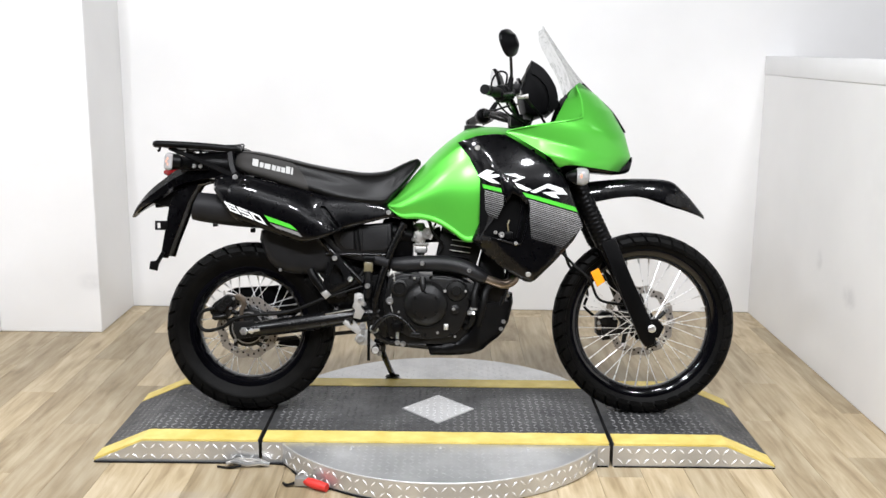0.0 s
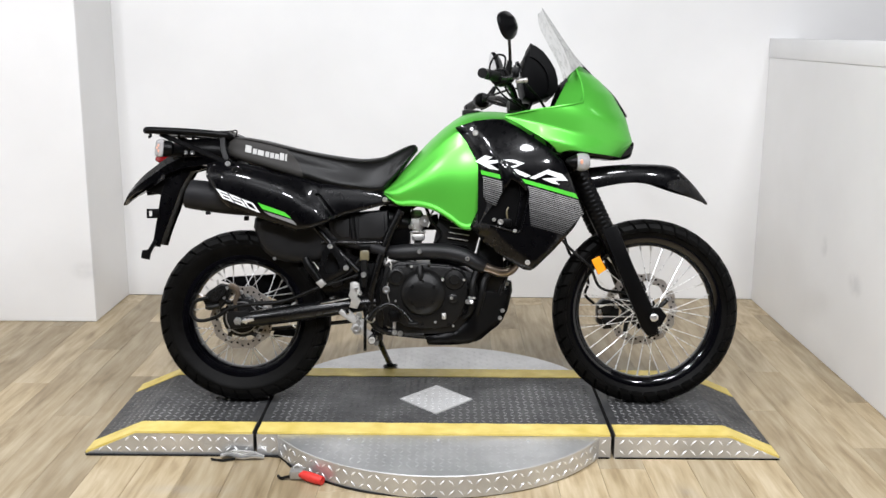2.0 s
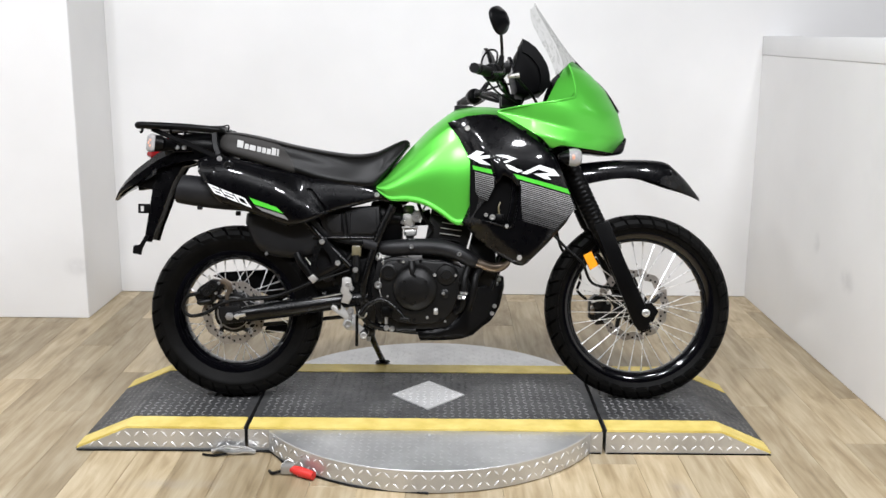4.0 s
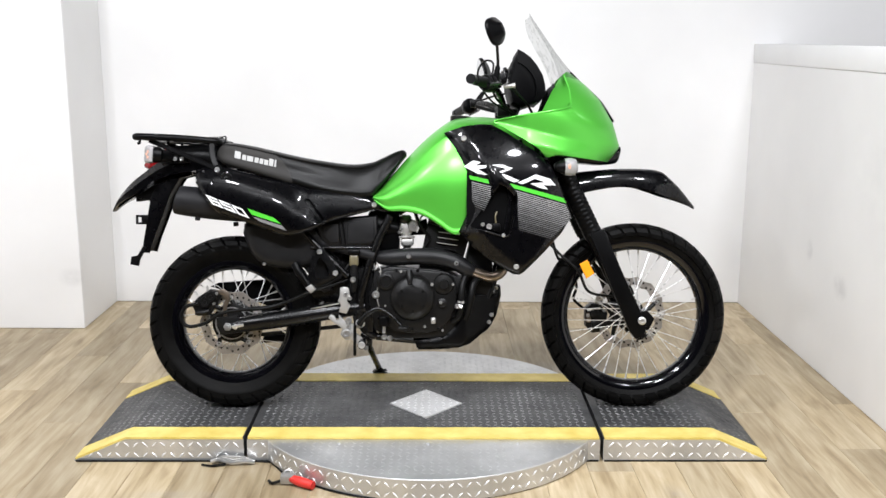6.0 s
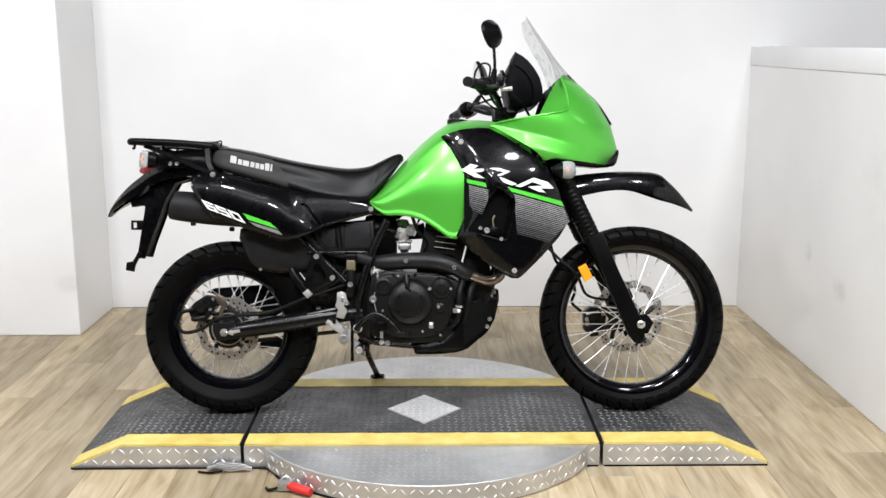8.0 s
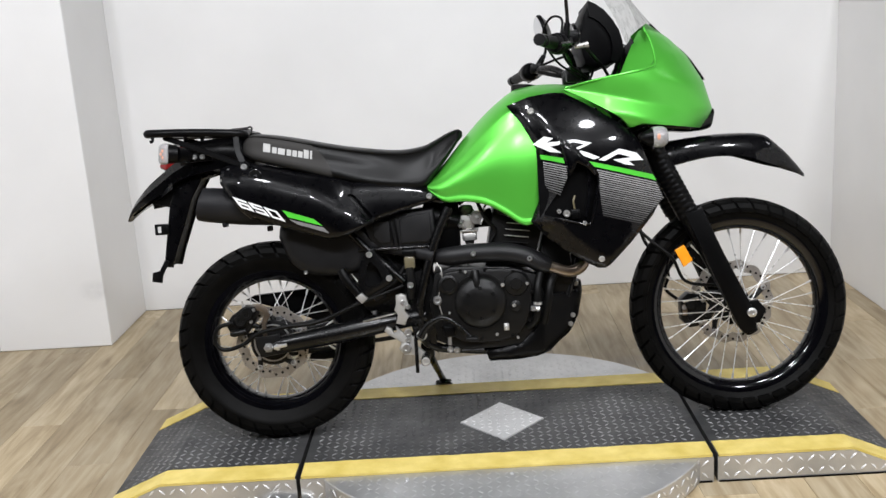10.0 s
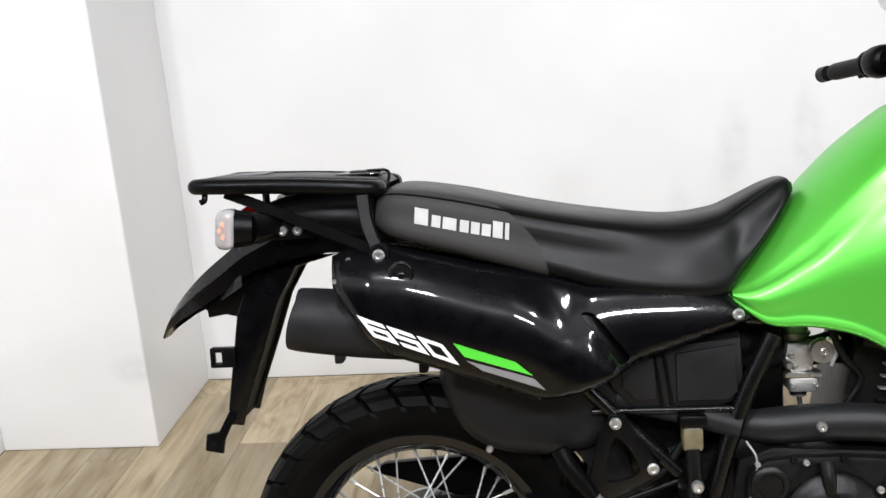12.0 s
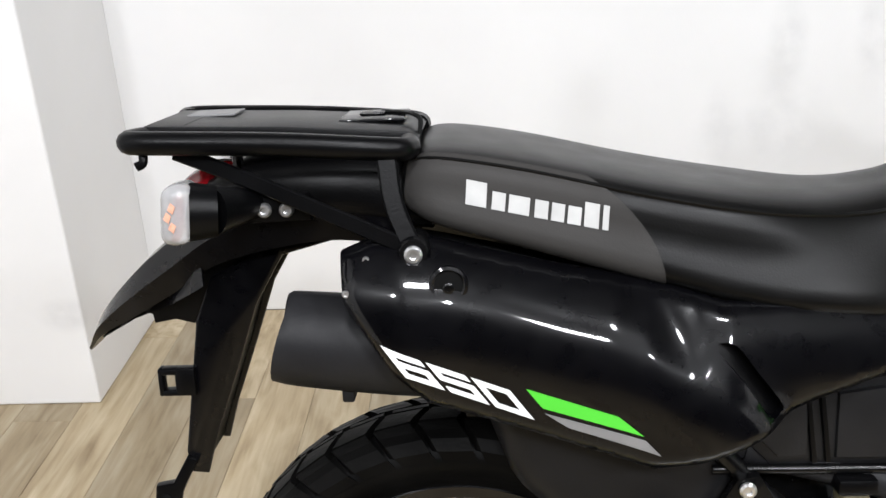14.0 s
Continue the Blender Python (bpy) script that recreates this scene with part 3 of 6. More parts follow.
# ---- wheels ----
def wheel(name, cx, cz, R, w, rim_r, hub_r, hub_w, flange, spokes, blocks, label):
    """Spoked wheel: rim with its tyre, tread blocks, hub and laced spokes."""
    bead = rim_r + 0.024
    hw = w / 2
    rimw = hw * 0.62
    rim_ob = part(name, lathe_bm([(rim_r, -rimw * 0.35), (rim_r + 0.004, -rimw * 0.8), (bead + 0.004, -rimw), (bead + 0.006, -rimw - 0.004), (bead + 0.004, -rimw - 0.006), (rim_r + 0.014, -rimw - 0.005),
                                 (rim_r - 0.002, -rimw * 0.7), (rim_r - 0.006, -rimw * 0.3), (rim_r - 0.006, rimw * 0.3), (rim_r - 0.002, rimw * 0.7), (rim_r + 0.014, rimw + 0.005),
                                 (bead + 0.004, rimw + 0.006), (bead + 0.006, rimw + 0.004), (bead + 0.004, rimw), (rim_r + 0.004, rimw * 0.8), (rim_r, rimw * 0.35)], cx, cz, 72, closed=True), RIM_BLK, bike, label)
    prof = [(bead - 0.002, -rimw - 0.001), (bead + 0.012, -rimw - 0.008), (bead + (R - bead) * 0.45, -hw), (R - 0.034, -hw * 0.95), (R - 0.024, -hw * 0.82), (R - 0.014, -hw * 0.5), (R - 0.0105, 0)]
    prof = [tuple(v) for v in smooth_line(prof, 3)]
    full = prof + [(r, -y) for r, y in prof[-2::-1]]
    part("tyre", lathe_bm(full, cx, cz, 96, closed=True), RUBBER, rim_ob, "black dual-sport tyre with block tread")

    def surf(s, a, lift):
        k = abs(s)
        if k <= 1:
            y, r = k * hw * 0.96, R - 0.0055 - 0.016 * k ** 2.6 + lift
        else:
            y, r = hw * (0.96 + 0.10 * (k - 1)) + lift * 0.75, R - 0.0215 - (k - 1) * 0.075 + lift * 0.3
        return (cx + r * math.cos(a), math.copysign(y, s), cz + r * math.sin(a))
    vs, fs = [], []
    for i in range(blocks):
        a0 = 2 * math.pi * i / blocks
        da = 2 * math.pi / blocks
        for knots, off, skew, wide in (((-1.30, -1.14, -1.0, -0.82, -0.60), 0.0, 0.13, 0.82), ((-0.54, -0.33, -0.12), 0.25, -0.14, 0.80), ((-0.06, 0.0, 0.06), 0.0, 0.0, 0.80), ((0.12, 0.33, 0.54), 0.5, 0.14, 0.80), ((0.60, 0.82, 1.0, 1.14, 1.30), 0.3, -0.13, 0.82)):
            j, m = len(vs), len(knots)
            for lift in (-0.010, 0.0060):
                for k, s in enumerate(knots):
                    low = 0.55 if abs(s) > 1.25 and lift > 0 else 1.0
                    for e in (0.06, 0.06 + wide):
                        vs.append(surf(s, a0 + da * (off + e + skew * (k - 1)), lift * low))
            t = 2 * m
            for k in range(m - 1):
                fs.append((j + t + 2 * k, j + t + 2 * k + 1, j + t + 2 * k + 3, j + t + 2 * k + 2))
                fs.append((j + 2 * k, j + 2 * k + 2, j + t + 2 * k + 2, j + t + 2 * k))
                fs.append((j + 2 * k + 1, j + 2 * k + 3, j + t + 2 * k + 3, j + t + 2 * k + 1))
            fs.append((j, j + 1, j + t + 1, j + t))
            fs.append((j + t - 2, j + t - 1, j + 2 * t - 1, j + 2 * t - 2))
    tagged(mesh_ob("tread", vs, fs, RUBBER, rim_ob), kind="stuff")
    part("hub", lathe_bm([(0.012, -hub_w - 0.012), (hub_r * 0.55, -hub_w - 0.01), (hub_r, -hub_w), (hub_r, -hub_w + 0.006), (hub_r * 0.6, -hub_w + 0.014), (hub_r * 0.5, 0), (hub_r * 0.6, hub_w - 0.014), (hub_r, hub_w - 0.006), (hub_r, hub_w), (hub_r * 0.55, hub_w + 0.01), (0.012, hub_w + 0.012)], cx, cz, 36), ENGINE_BLK, rim_ob)
    for i in range(spokes):
        side = -1 if i % 2 else 1
        lace = 1 if (i // 2) % 2 else -1
        a = 2 * math.pi * (i + 0.5) / spokes
        b = a + lace * radians(58) + side * 0.05
        p = Vector((cx + flange * math.cos(b), side * hub_w * 0.97, cz + flange * math.sin(b)))
        q = Vector((cx + (rim_r - 0.003) * math.cos(a), side * rimw * 0.18, cz + (rim_r - 0.003) * math.sin(a)))
        t = (q - p).normalized()
        part("spoke", tube_bm([p, q - t * 0.018], 0.0017, 6), SPOKE, rim_ob)
        part("nipple", tube_bm([q - t * 0.02, q + t * 0.003], 0.0034, 6), ZINC, rim_ob)
    return rim_ob


FX, FZ, FR = 0.770, 0.335, 0.337
BX, BZ, BR = -0.689, 0.310, 0.311
fw = wheel("front_wheel", FX, FZ, FR, 0.094, 0.246, 0.034, 0.036, 0.029, 36, 40, "black-rimmed spoked front wheel")
rw = wheel("rear_wheel", BX, BZ, BR, 0.132, 0.194, 0.062, 0.042, 0.056, 36, 34, "black-rimmed spoked rear wheel")


def brake_disc(parent, cx, cz, y, r0, r1, waves, label):
    """Scalloped brake disc with drilled holes, on its carrier."""
    bm = bmesh.new()
    n = 120
    outer = [(r1 * (1 + 0.028 * math.cos(waves * a)), a) for a in (2 * math.pi * i / n for i in range(n))]
    ro = [[bm.verts.new((cx + r * math.cos(a), yy, cz + r * math.sin(a))) for r, a in outer] for yy in (y - 0.0022, y + 0.0022)]
    ri = [[bm.verts.new((cx + r0 * (1 + 0.03 * math.cos(waves * a)) * math.cos(a), yy, cz + r0 * (1 + 0.03 * math.cos(waves * a)) * math.sin(a))) for r, a in outer] for yy in (y - 0.0022, y + 0.0022)]
    for i in range(n):
        j = (i + 1) % n
        for q, w in ((0, 1), (1, 0)):
            bm.faces.new((ro[q][i], ro[q][j], ri[q][j], ri[q][i]))
        bm.faces.new((ro[0][i], ro[1][i], ro[1][j], ro[0][j]))
        bm.faces.new((ri[0][i], ri[1][i], ri[1][j], ri[0][j]))
    d = part("brake_disc", bm, DISC_STEEL, parent, label)
    vs, fs = [], []
    for i in range(waves * 3):
        a = 2 * math.pi * (i + 0.5) / (waves * 3)
        r = r0 + (r1 - r0) * (0.3, 0.62, 0.5)[i % 3]
        for yy in (y - 0.0025, y + 0.0025):
            k = len(vs)
            vs += [(cx + r * math.cos(a) + 0.0042 * math.cos(b), yy, cz + r * math.sin(a) + 0.0042 * math.sin(b)) for b in (2 * math.pi * q / 8 for q in range(8))]
            fs.append(tuple(range(k, k + 8)))
    # flat spots; the shade of the drilled holes is put into their colour
    mesh_ob("drilling", vs, fs, GAP_SHADE, parent)
    for i in range(5):
        a = 2 * math.pi * (i + 0.3) / 5
        part("disc_arm", tube_bm([(cx + 0.03 * math.cos(a - 0.5), y, cz + 0.03 * math.sin(a - 0.5)), (cx + r0 * 0.7 * math.cos(a - 0.22), y, cz + r0 * 0.7 * math.sin(a - 0.22)), (cx + (r0 + 0.006) * math.cos(a), y, cz + (r0 + 0.006) * math.sin(a))], [0.012, 0.009, 0.008], 8, 3), ENGINE_BLK, parent)
        part("disc_button", bolt_bm(cx + (r0 + 0.006) * math.cos(a), y - 0.003, cz + (r0 + 0.006) * math.sin(a), 0.009, 0.006), ZINC, parent)
    return d


part("disc_carrier", lathe_bm([(0.034, 0.058), (0.056, 0.058), (0.056, 0.066), (0.034, 0.066)], FX, FZ, 40, closed=True), ENGINE_BLK, fw, "black disc carrier")
brake_disc(fw, FX, FZ, 0.062, 0.104, 0.133, 14, "scalloped steel front brake disc")
brake_disc(rw, BX, BZ, -0.068, 0.084, 0.114, 10, "scalloped steel rear brake disc")
part("disc_rotor_ring", lathe_bm([(0.0545, -0.084), (0.0585, -0.084), (0.0585, -0.078), (0.0545, -0.078)], BX, BZ, 60, closed=True), ZINC, rw)
part("hub_face", lathe_bm([(0.070, -0.070), (0.070, -0.076), (0.060, -0.078), (0.050, -0.078), (0.046, -0.083), (0.030, -0.084), (0.0, -0.084)], BX, BZ, 40), ENGINE_BLK, rw, "black hub face inside the disc")
for i in range(4):
    a = radians(45 + 90 * i)
    part("disc_bolt", bolt_bm(BX + 0.066 * math.cos(a), -0.077, BZ + 0.066 * math.sin(a), 0.0065), ZINC, rw)

# ---- fork, front end ----
FTOP, FBOT = Vector((0.400, 0, 1.06)), Vector((0.764, 0, 0.31))
FDIR = (FBOT - FTOP).normalized()


def on_fork(z, y, ahead=0.0):
    t = (z - FTOP.z) / FDIR.z
    p = FTOP + FDIR * t
    n = Vector((-FDIR.z, 0, FDIR.x))
    return (p.x + n.x * ahead, y, p.z + n.z * ahead)


for s in (-1, 1):
    y = s * 0.098
    part("fork_tube", tube_bm([on_fork(1.05, y), on_fork(0.66, y)], 0.0215, 16), FRAME_BLK, bike)
    g = [on_fork(0.848 - 0.0075 * k, y) for k in range(30)]
    part("fork_gaiter", tube_bm(g, [0.0345 if k % 2 else 0.0325 for k in range(30)], 16, 2), SATIN, bike, "ribbed black rubber fork gaiter")
    part("fork_slider", tube_bm([on_fork(0.64, y), on_fork(0.60, y), on_fork(0.40, y), on_fork(0.30, y), on_fork(0.262, y)], [0.0295, 0.029, 0.027, 0.026, 0.019], 18, 3), SATIN, bike, "black fork slider")
    guard = [(0.588, 0.64), (0.642, 0.655), (0.700, 0.52), (0.797, 0.315), (0.790, 0.268), (0.757, 0.262), (0.735, 0.29)]
    part("fork_guard", plate_bm(guard, y + s * 0.012, y + s * 0.036, 0.009), SATIN, bike, "matt black fork guard")
part("axle_nut", lathe_bm([(0.014, -0.128), (0.014, -0.14), (0.010, -0.143), (0.006, -0.143), (0.005, -0.138), (0, -0.138)], 0.778, 0.329, 6 * 4), ZINC, bike)
part("axle_holder", plate_bm([(0.755, 0.36), (0.80, 0.365), (0.825, 0.335), (0.805, 0.295), (0.765, 0.29)], -0.13, -0.105, 0.005), SATIN, bike)
part("front_axle", tube_bm([(FX, -0.11, FZ), (FX, 0.11, FZ)], 0.010, 12), STEEL, bike)
part("reflector", plate_bm([(0.553, 0.531), (0.581, 0.546), (0.606, 0.498), (0.578, 0.479)], -0.142, -0.128, 0.003), AMBER, bike, "amber side reflector")
part("reflector_bracket", plate_bm([(0.575, 0.53), (0.605, 0.52), (0.615, 0.50), (0.59, 0.49)], -0.128, -0.112, 0.002), SATIN, bike)
# front caliper and hose on the far side
fcal = part("front_caliper", plate_bm([(0.605, 0.352), (0.630, 0.372), (0.662, 0.366), (0.690, 0.335), (0.684, 0.290), (0.660, 0.262), (0.632, 0.258), (0.606, 0.285)], 0.050, 0.10, 0.008), ENGINE_BLK, bike, "black front brake caliper")
for bx, bz in ((0.638, 0.335), (0.645, 0.292)):
    part("piston_housing", lathe_bm([(0.019, 0.054), (0.019, 0.044), (0.014, 0.040), (0.006, 0.040), (0, 0.042)], bx, bz, 18), ENGINE_BLK, fcal)
part("caliper_bracket", plate_bm([(0.668, 0.37), (0.70, 0.375), (0.735, 0.335), (0.70, 0.275), (0.675, 0.275), (0.70, 0.325)], 0.060, 0.072, 0.003), ENGINE_BLK, fcal)
part("brake_pad", box_bm(0.610, 0.625, 0.046, 0.056, 0.300, 0.335, 0.002), HEADER, fcal, "rusty brake pad edge")
part("pad_pin", tube_bm([(0.612, 0.044, 0.345), (0.66, 0.044, 0.355)], 0.004, 8), CAST_ALU, fcal)
for bx, bz in ((0.615, 0.325), (0.665, 0.275), (0.675, 0.345)):
    part("caliper_bolt", bolt_bm(bx, 0.048, bz, 0.007), ZINC, fcal)
part("front_brake_hose", tube_bm([(0.47, 0.03, 0.63), (0.50, 0.04, 0.54), (0.555, 0.07, 0.49), (0.575, 0.08, 0.43), (0.565, 0.085, 0.385), (0.60, 0.08, 0.35)], 0.0055, 8), HOSE, bike)
part("speedometer_cable", tube_bm([(0.455, -0.05, 0.60), (0.50, -0.06, 0.555), (0.56, -0.065, 0.50), (0.60, -0.06, 0.425), (0.70, -0.05, 0.405)], 0.005, 8), HOSE, bike)
for s in (-1, 1):
    for z in (0.92, 1.045):
        part("fork_clamp", tube_bm([on_fork(z + 0.017, s * 0.098), on_fork(z - 0.017, s * 0.098)], 0.032, 16), ENGINE_BLK, bike)
for z in (0.92, 1.045):
    p = on_fork(z, 0)
    part("triple_clamp", box_bm(p[0] - 0.05, p[0] + 0.03, -0.11, 0.11, z - 0.014, z + 0.014, 0.006), ENGINE_BLK, bike)

# front fender: a narrow beak over the wheel
def beak(inner):
    rows = []
    for x, zb, zt, w in smooth_line([(0.50, 0.765, 0.845, 0.066), (0.56, 0.783, 0.858, 0.072), (0.68, 0.806, 0.870, 0.076), (0.77, 0.803, 0.872, 0.075), (0.83, 0.786, 0.869, 0.072), (0.864, 0.774, 0.861, 0.066), (0.888, 0.766, 0.844, 0.060), (0.935, 0.752, 0.799, 0.044), (0.99, 0.728, 0.735, 0.008)], 5):
        k = 0.9 if inner else 1.0
        t = 0.004 if inner else 0
        rows.append([Vector((x, w * k * math.copysign(abs(math.cos(a)) ** 0.55, math.cos(a)), zb - t + (zt - zb - t) * math.sin(a) ** 0.75 if math.sin(a) > 0 else zb)) for a in (math.pi - math.pi * i / 16 for i in range(17))])
    return rows


o, i_ = beak(False), beak(True)
part("front_fender", grid_bm([a + b[::-1] for a, b in zip(o, i_)], True, True), GLOSS, bike, "gloss black beak-shaped front fender", angle=60)


# ---- body ----
class Body:
    """A hull along x that can be asked for its surface."""
    half = 0

    def __init__(self, keys, n=6, ring=5, sharp=False):
        self.sharp = sharp
        self.k = smooth_line([q if len(q) == 7 else (*q, 0.5) for q in keys], n)
        self.x = [q[0] for q in self.k]
        self.ring = ring

    def at(self, x):
        x, zb, zt, wb, wm, wt, f = (float(np.interp(x, self.x, [q[i] for q in self.k])) for i in range(7))
        zm, h = zb + (zt - zb) * f, zt - zb
        loop = [(0, zb), (-wb, zb + h * 0.05), (-wm, zm), (-wt, zt - h * 0.07), (0, zt), (wt, zt - h * 0.07), (wm, zm), (wb, zb + h * 0.05)]
        if self.sharp:
            return [Vector((x, *(Vector(a) + (Vector(b) - Vector(a)) * (k / self.ring)))) for a, b in zip(loop, loop[1:] + loop[:1]) for k in range(self.ring)]
        return [Vector((x, q[0], q[1])) for q in smooth_line(loop, self.ring, True)]

    def bm(self):
        return grid_bm([self.at(x) for x in self.x], True, True)

    def depth(self, x, z):
        half = self.at(x)[:self.half if self.half else 4 * self.ring + 1]
        side = [q for q in half if q.y < 1e-6]
        for a, b in zip(side, side[1:]):
            if min(a.z, b.z) <= z <= max(a.z, b.z) and abs(a.z - b.z) > 1e-6:
                return -(a.y + (b.y - a.y) * (z - a.z) / (b.z - a.z))
        return 0.02


def decal(name, outline, body_depth, material, parent, label="", n=1, lift=0.0015, step=0.01):
    """A thin printed shape that follows a surface."""
    return part(name, panel_bm(outline, lambda x, z: body_depth(x, z) + lift, 0.0004, step, 0.0006, n), material, parent, label, angle=60)


# seat
SEAT = Body([(-0.735, 0.900, 0.925, 0.07, 0.085, 0.06), (-0.725, 0.888, 0.946, 0.10, 0.115, 0.09), (-0.69, 0.872, 0.957, 0.125, 0.132, 0.112), (-0.60, 0.846, 0.944, 0.133, 0.137, 0.118),
             (-0.47, 0.806, 0.914, 0.136, 0.138, 0.118), (-0.36, 0.774, 0.894, 0.140, 0.136, 0.112), (-0.26, 0.760, 0.883, 0.135, 0.126, 0.085), (-0.19, 0.758, 0.890, 0.118, 0.108, 0.072),
             (-0.155, 0.797, 0.904, 0.098, 0.086, 0.056), (-0.11, 0.855, 0.926, 0.078, 0.066, 0.042), (-0.078, 0.898, 0.936, 0.052, 0.046, 0.03), (-0.064, 0.912, 0.928, 0.026, 0.026, 0.018)])
seat = part("seat", SEAT.bm(), SEAT_BLK, bike, "black vinyl saddle with charcoal rear side panels", angle=60)
for s in (-1, 1):
    line = []
    for k in range(40):
        q = SEAT.at(-0.715 + 0.63 * k / 39)[3 * SEAT.ring - 1]
        line.append((q.x, -s * q.y, q.z + 0.0005))
    part("seam", tube_bm(line, 0.0026, 6, 1), SEAT_BLK, seat, "raised seam along the saddle edge")
for s in (-1, 1):
    rows = []
    lo, hi = 2, 2 * SEAT.ring + 5
    for i in range(25):
        row = []
        for k in range(lo, hi + 1):
            f = (k - lo) / (hi - lo)
            xe = -0.452 - 0.085 * f ** 2.8 - 0.012 * (1 - f) ** 3
            x0 = -0.728 + 0.012 * abs(f - 0.5)
            q = SEAT.at(x0 + (xe - x0) * i / 24)[k]
            c = SEAT.at(x0 + (xe - x0) * i / 24)[0].z * 0.5 + SEAT.at(x0 + (xe - x0) * i / 24)[4 * SEAT.ring].z * 0.5
            out = Vector((0, q.y, (q.z - c) * 0.8)).normalized() * 0.0016
            row.append(Vector((q.x, -s * (q.y + out.y), q.z + out.z)))
        rows.append(row)
    part("side_panel", grid_bm(rows), SEAT_GREY, seat, "charcoal vinyl side panel", angle=60)
# printed maker's mark as plain pale bars
bx = -0.663
for w, h in ((0.024, 0.025), (0.0155, 0.018), (0.024, 0.018), (0.0155, 0.018), (0.015, 0.018), (0.0155, 0.018), (0.017, 0.025), (0.007, 0.025)):
    zb = 0.901 - 0.222 * (bx + 0.663)
    drop = 0.222 * w * 0.88
    decal("printed_bar", [(bx, zb), (bx + w * 0.88, zb - drop), (bx + w * 0.88 + 0.002, zb - drop + h), (bx + 0.002, zb + h)], SEAT.depth, LOGO_GREY, seat, "pale printed bar", lift=0.0032)
    bx += w * 1.10
# tank: flat sides below a soft crease, a sloping top facet, a flared lower lip
class Tank(Body):
    half = 21

    def at(self, x):
        x, zb, zt, wb, wm, wt, f = (float(np.interp(x, self.x, [q[i] for q in self.k])) for i in range(7))
        h = zt - zb
        zc = zt - min(0.060, h * 0.32)
        s = min(1.0, h / 0.16)
        span = zc - zb
        mid = smooth_line([(wb, zb + 0.026 * s), (wm, zb + span * f), (wt + (wm - wt) * 0.66, zb + span * (f + (1 - f) * 0.55)), (wt, zc - 0.010 * s)], 4)
        top = smooth_line([(wt * 0.93, zc + (zt - zc) * 0.22), (wt * 0.55, zc + (zt - zc) * 0.78), (wt * 0.22, zt - 0.001), (0, zt)], 1)
        side = [(0, zb + 0.004), (wb * 0.6, zb + 0.002), (wb - 0.005, zb), (wb + 0.001 * s, zb + 0.003 * s), (wb + 0.003 * s, zb + 0.010 * s), (wb - 0.0005 * s, zb + 0.017 * s)] + [tuple(q) for q in mid[:-1]] + [(wt - 0.002, zc)] + [tuple(q) for q in top]
        half = [Vector((x, -q[0], q[1])) for q in side]
        return half + [Vector((q.x, -q.y, q.z)) for q in half[-2:0:-1]]


TANK = Tank([(-0.178, 0.757, 0.775, 0.116, 0.119, 0.110, 0.5), (-0.15, 0.732, 0.803, 0.128, 0.134, 0.118, 0.5), (-0.12, 0.716, 0.838, 0.137, 0.144, 0.125, 0.5), (-0.06, 0.714, 0.906, 0.150, 0.158, 0.134, 0.5), (0.0, 0.700, 0.968, 0.162, 0.172, 0.143, 0.48),
             (0.055, 0.668, 1.014, 0.168, 0.182, 0.148, 0.48), (0.11, 0.634, 1.047, 0.170, 0.189, 0.148, 0.48), (0.18, 0.66, 1.056, 0.165, 0.19, 0.144, 0.48), (0.26, 0.70, 1.052, 0.14, 0.18, 0.13, 0.5), (0.33, 0.76, 1.035, 0.10, 0.15, 0.09, 0.5)], 6, 6)
tank = part("fuel_tank", TANK.bm(), GREEN, bike, "lime green metallic fuel tank", angle=60)
part("filler_cap", join_bm(tube_bm([(0.135, 0, 1.040), (0.136, 0, 1.058)], 0.040, 28), tube_bm([(0.136, 0, 1.058), (0.1363, 0, 1.061)], [0.036, 0.03], 28)), ENGINE_BLK, tank, "round black filler cap")

def shroud_depth(x, z):
    """Outward distance of the shroud: flush with the tank along its rear edge, then swelling outward."""
    w = blend(z, [(0.48, 0.222), (0.58, 0.229), (0.70, 0.237), (0.80, 0.243), (0.88, 0.234), (0.95, 0.204), (1.02, 0.160)])
    w = w - 0.08 * max(0, x - 0.40) - 0.75 * (x - 0.27) ** 2
    rear = float(np.interp(z, [0.50, 0.586, 0.645, 0.726, 0.773, 0.826, 0.874, 0.942, 0.990, 1.02], [0.31, 0.18, 0.124, 0.160, 0.168, 0.162, 0.144, 0.108, 0.071, 0.15]))
    f = min(1.0, max(0.0, (x - rear) / 0.075))
    f = f * f * (3 - 2 * f)
    low = min(1.0, max(0.0, (0.68 - z) / 0.13))
    lip = float(np.interp(x, [0.055, 0.11, 0.18, 0.26, 0.33], [0.668, 0.634, 0.66, 0.70, 0.76])) + 0.035
    tight = max(TANK.depth(x, max(z, lip)), 0.150 + (w - 0.170) * low) + 0.013
    return tight + (w - tight) * f if tight < w else tight + 0.3 * (w - tight) * f


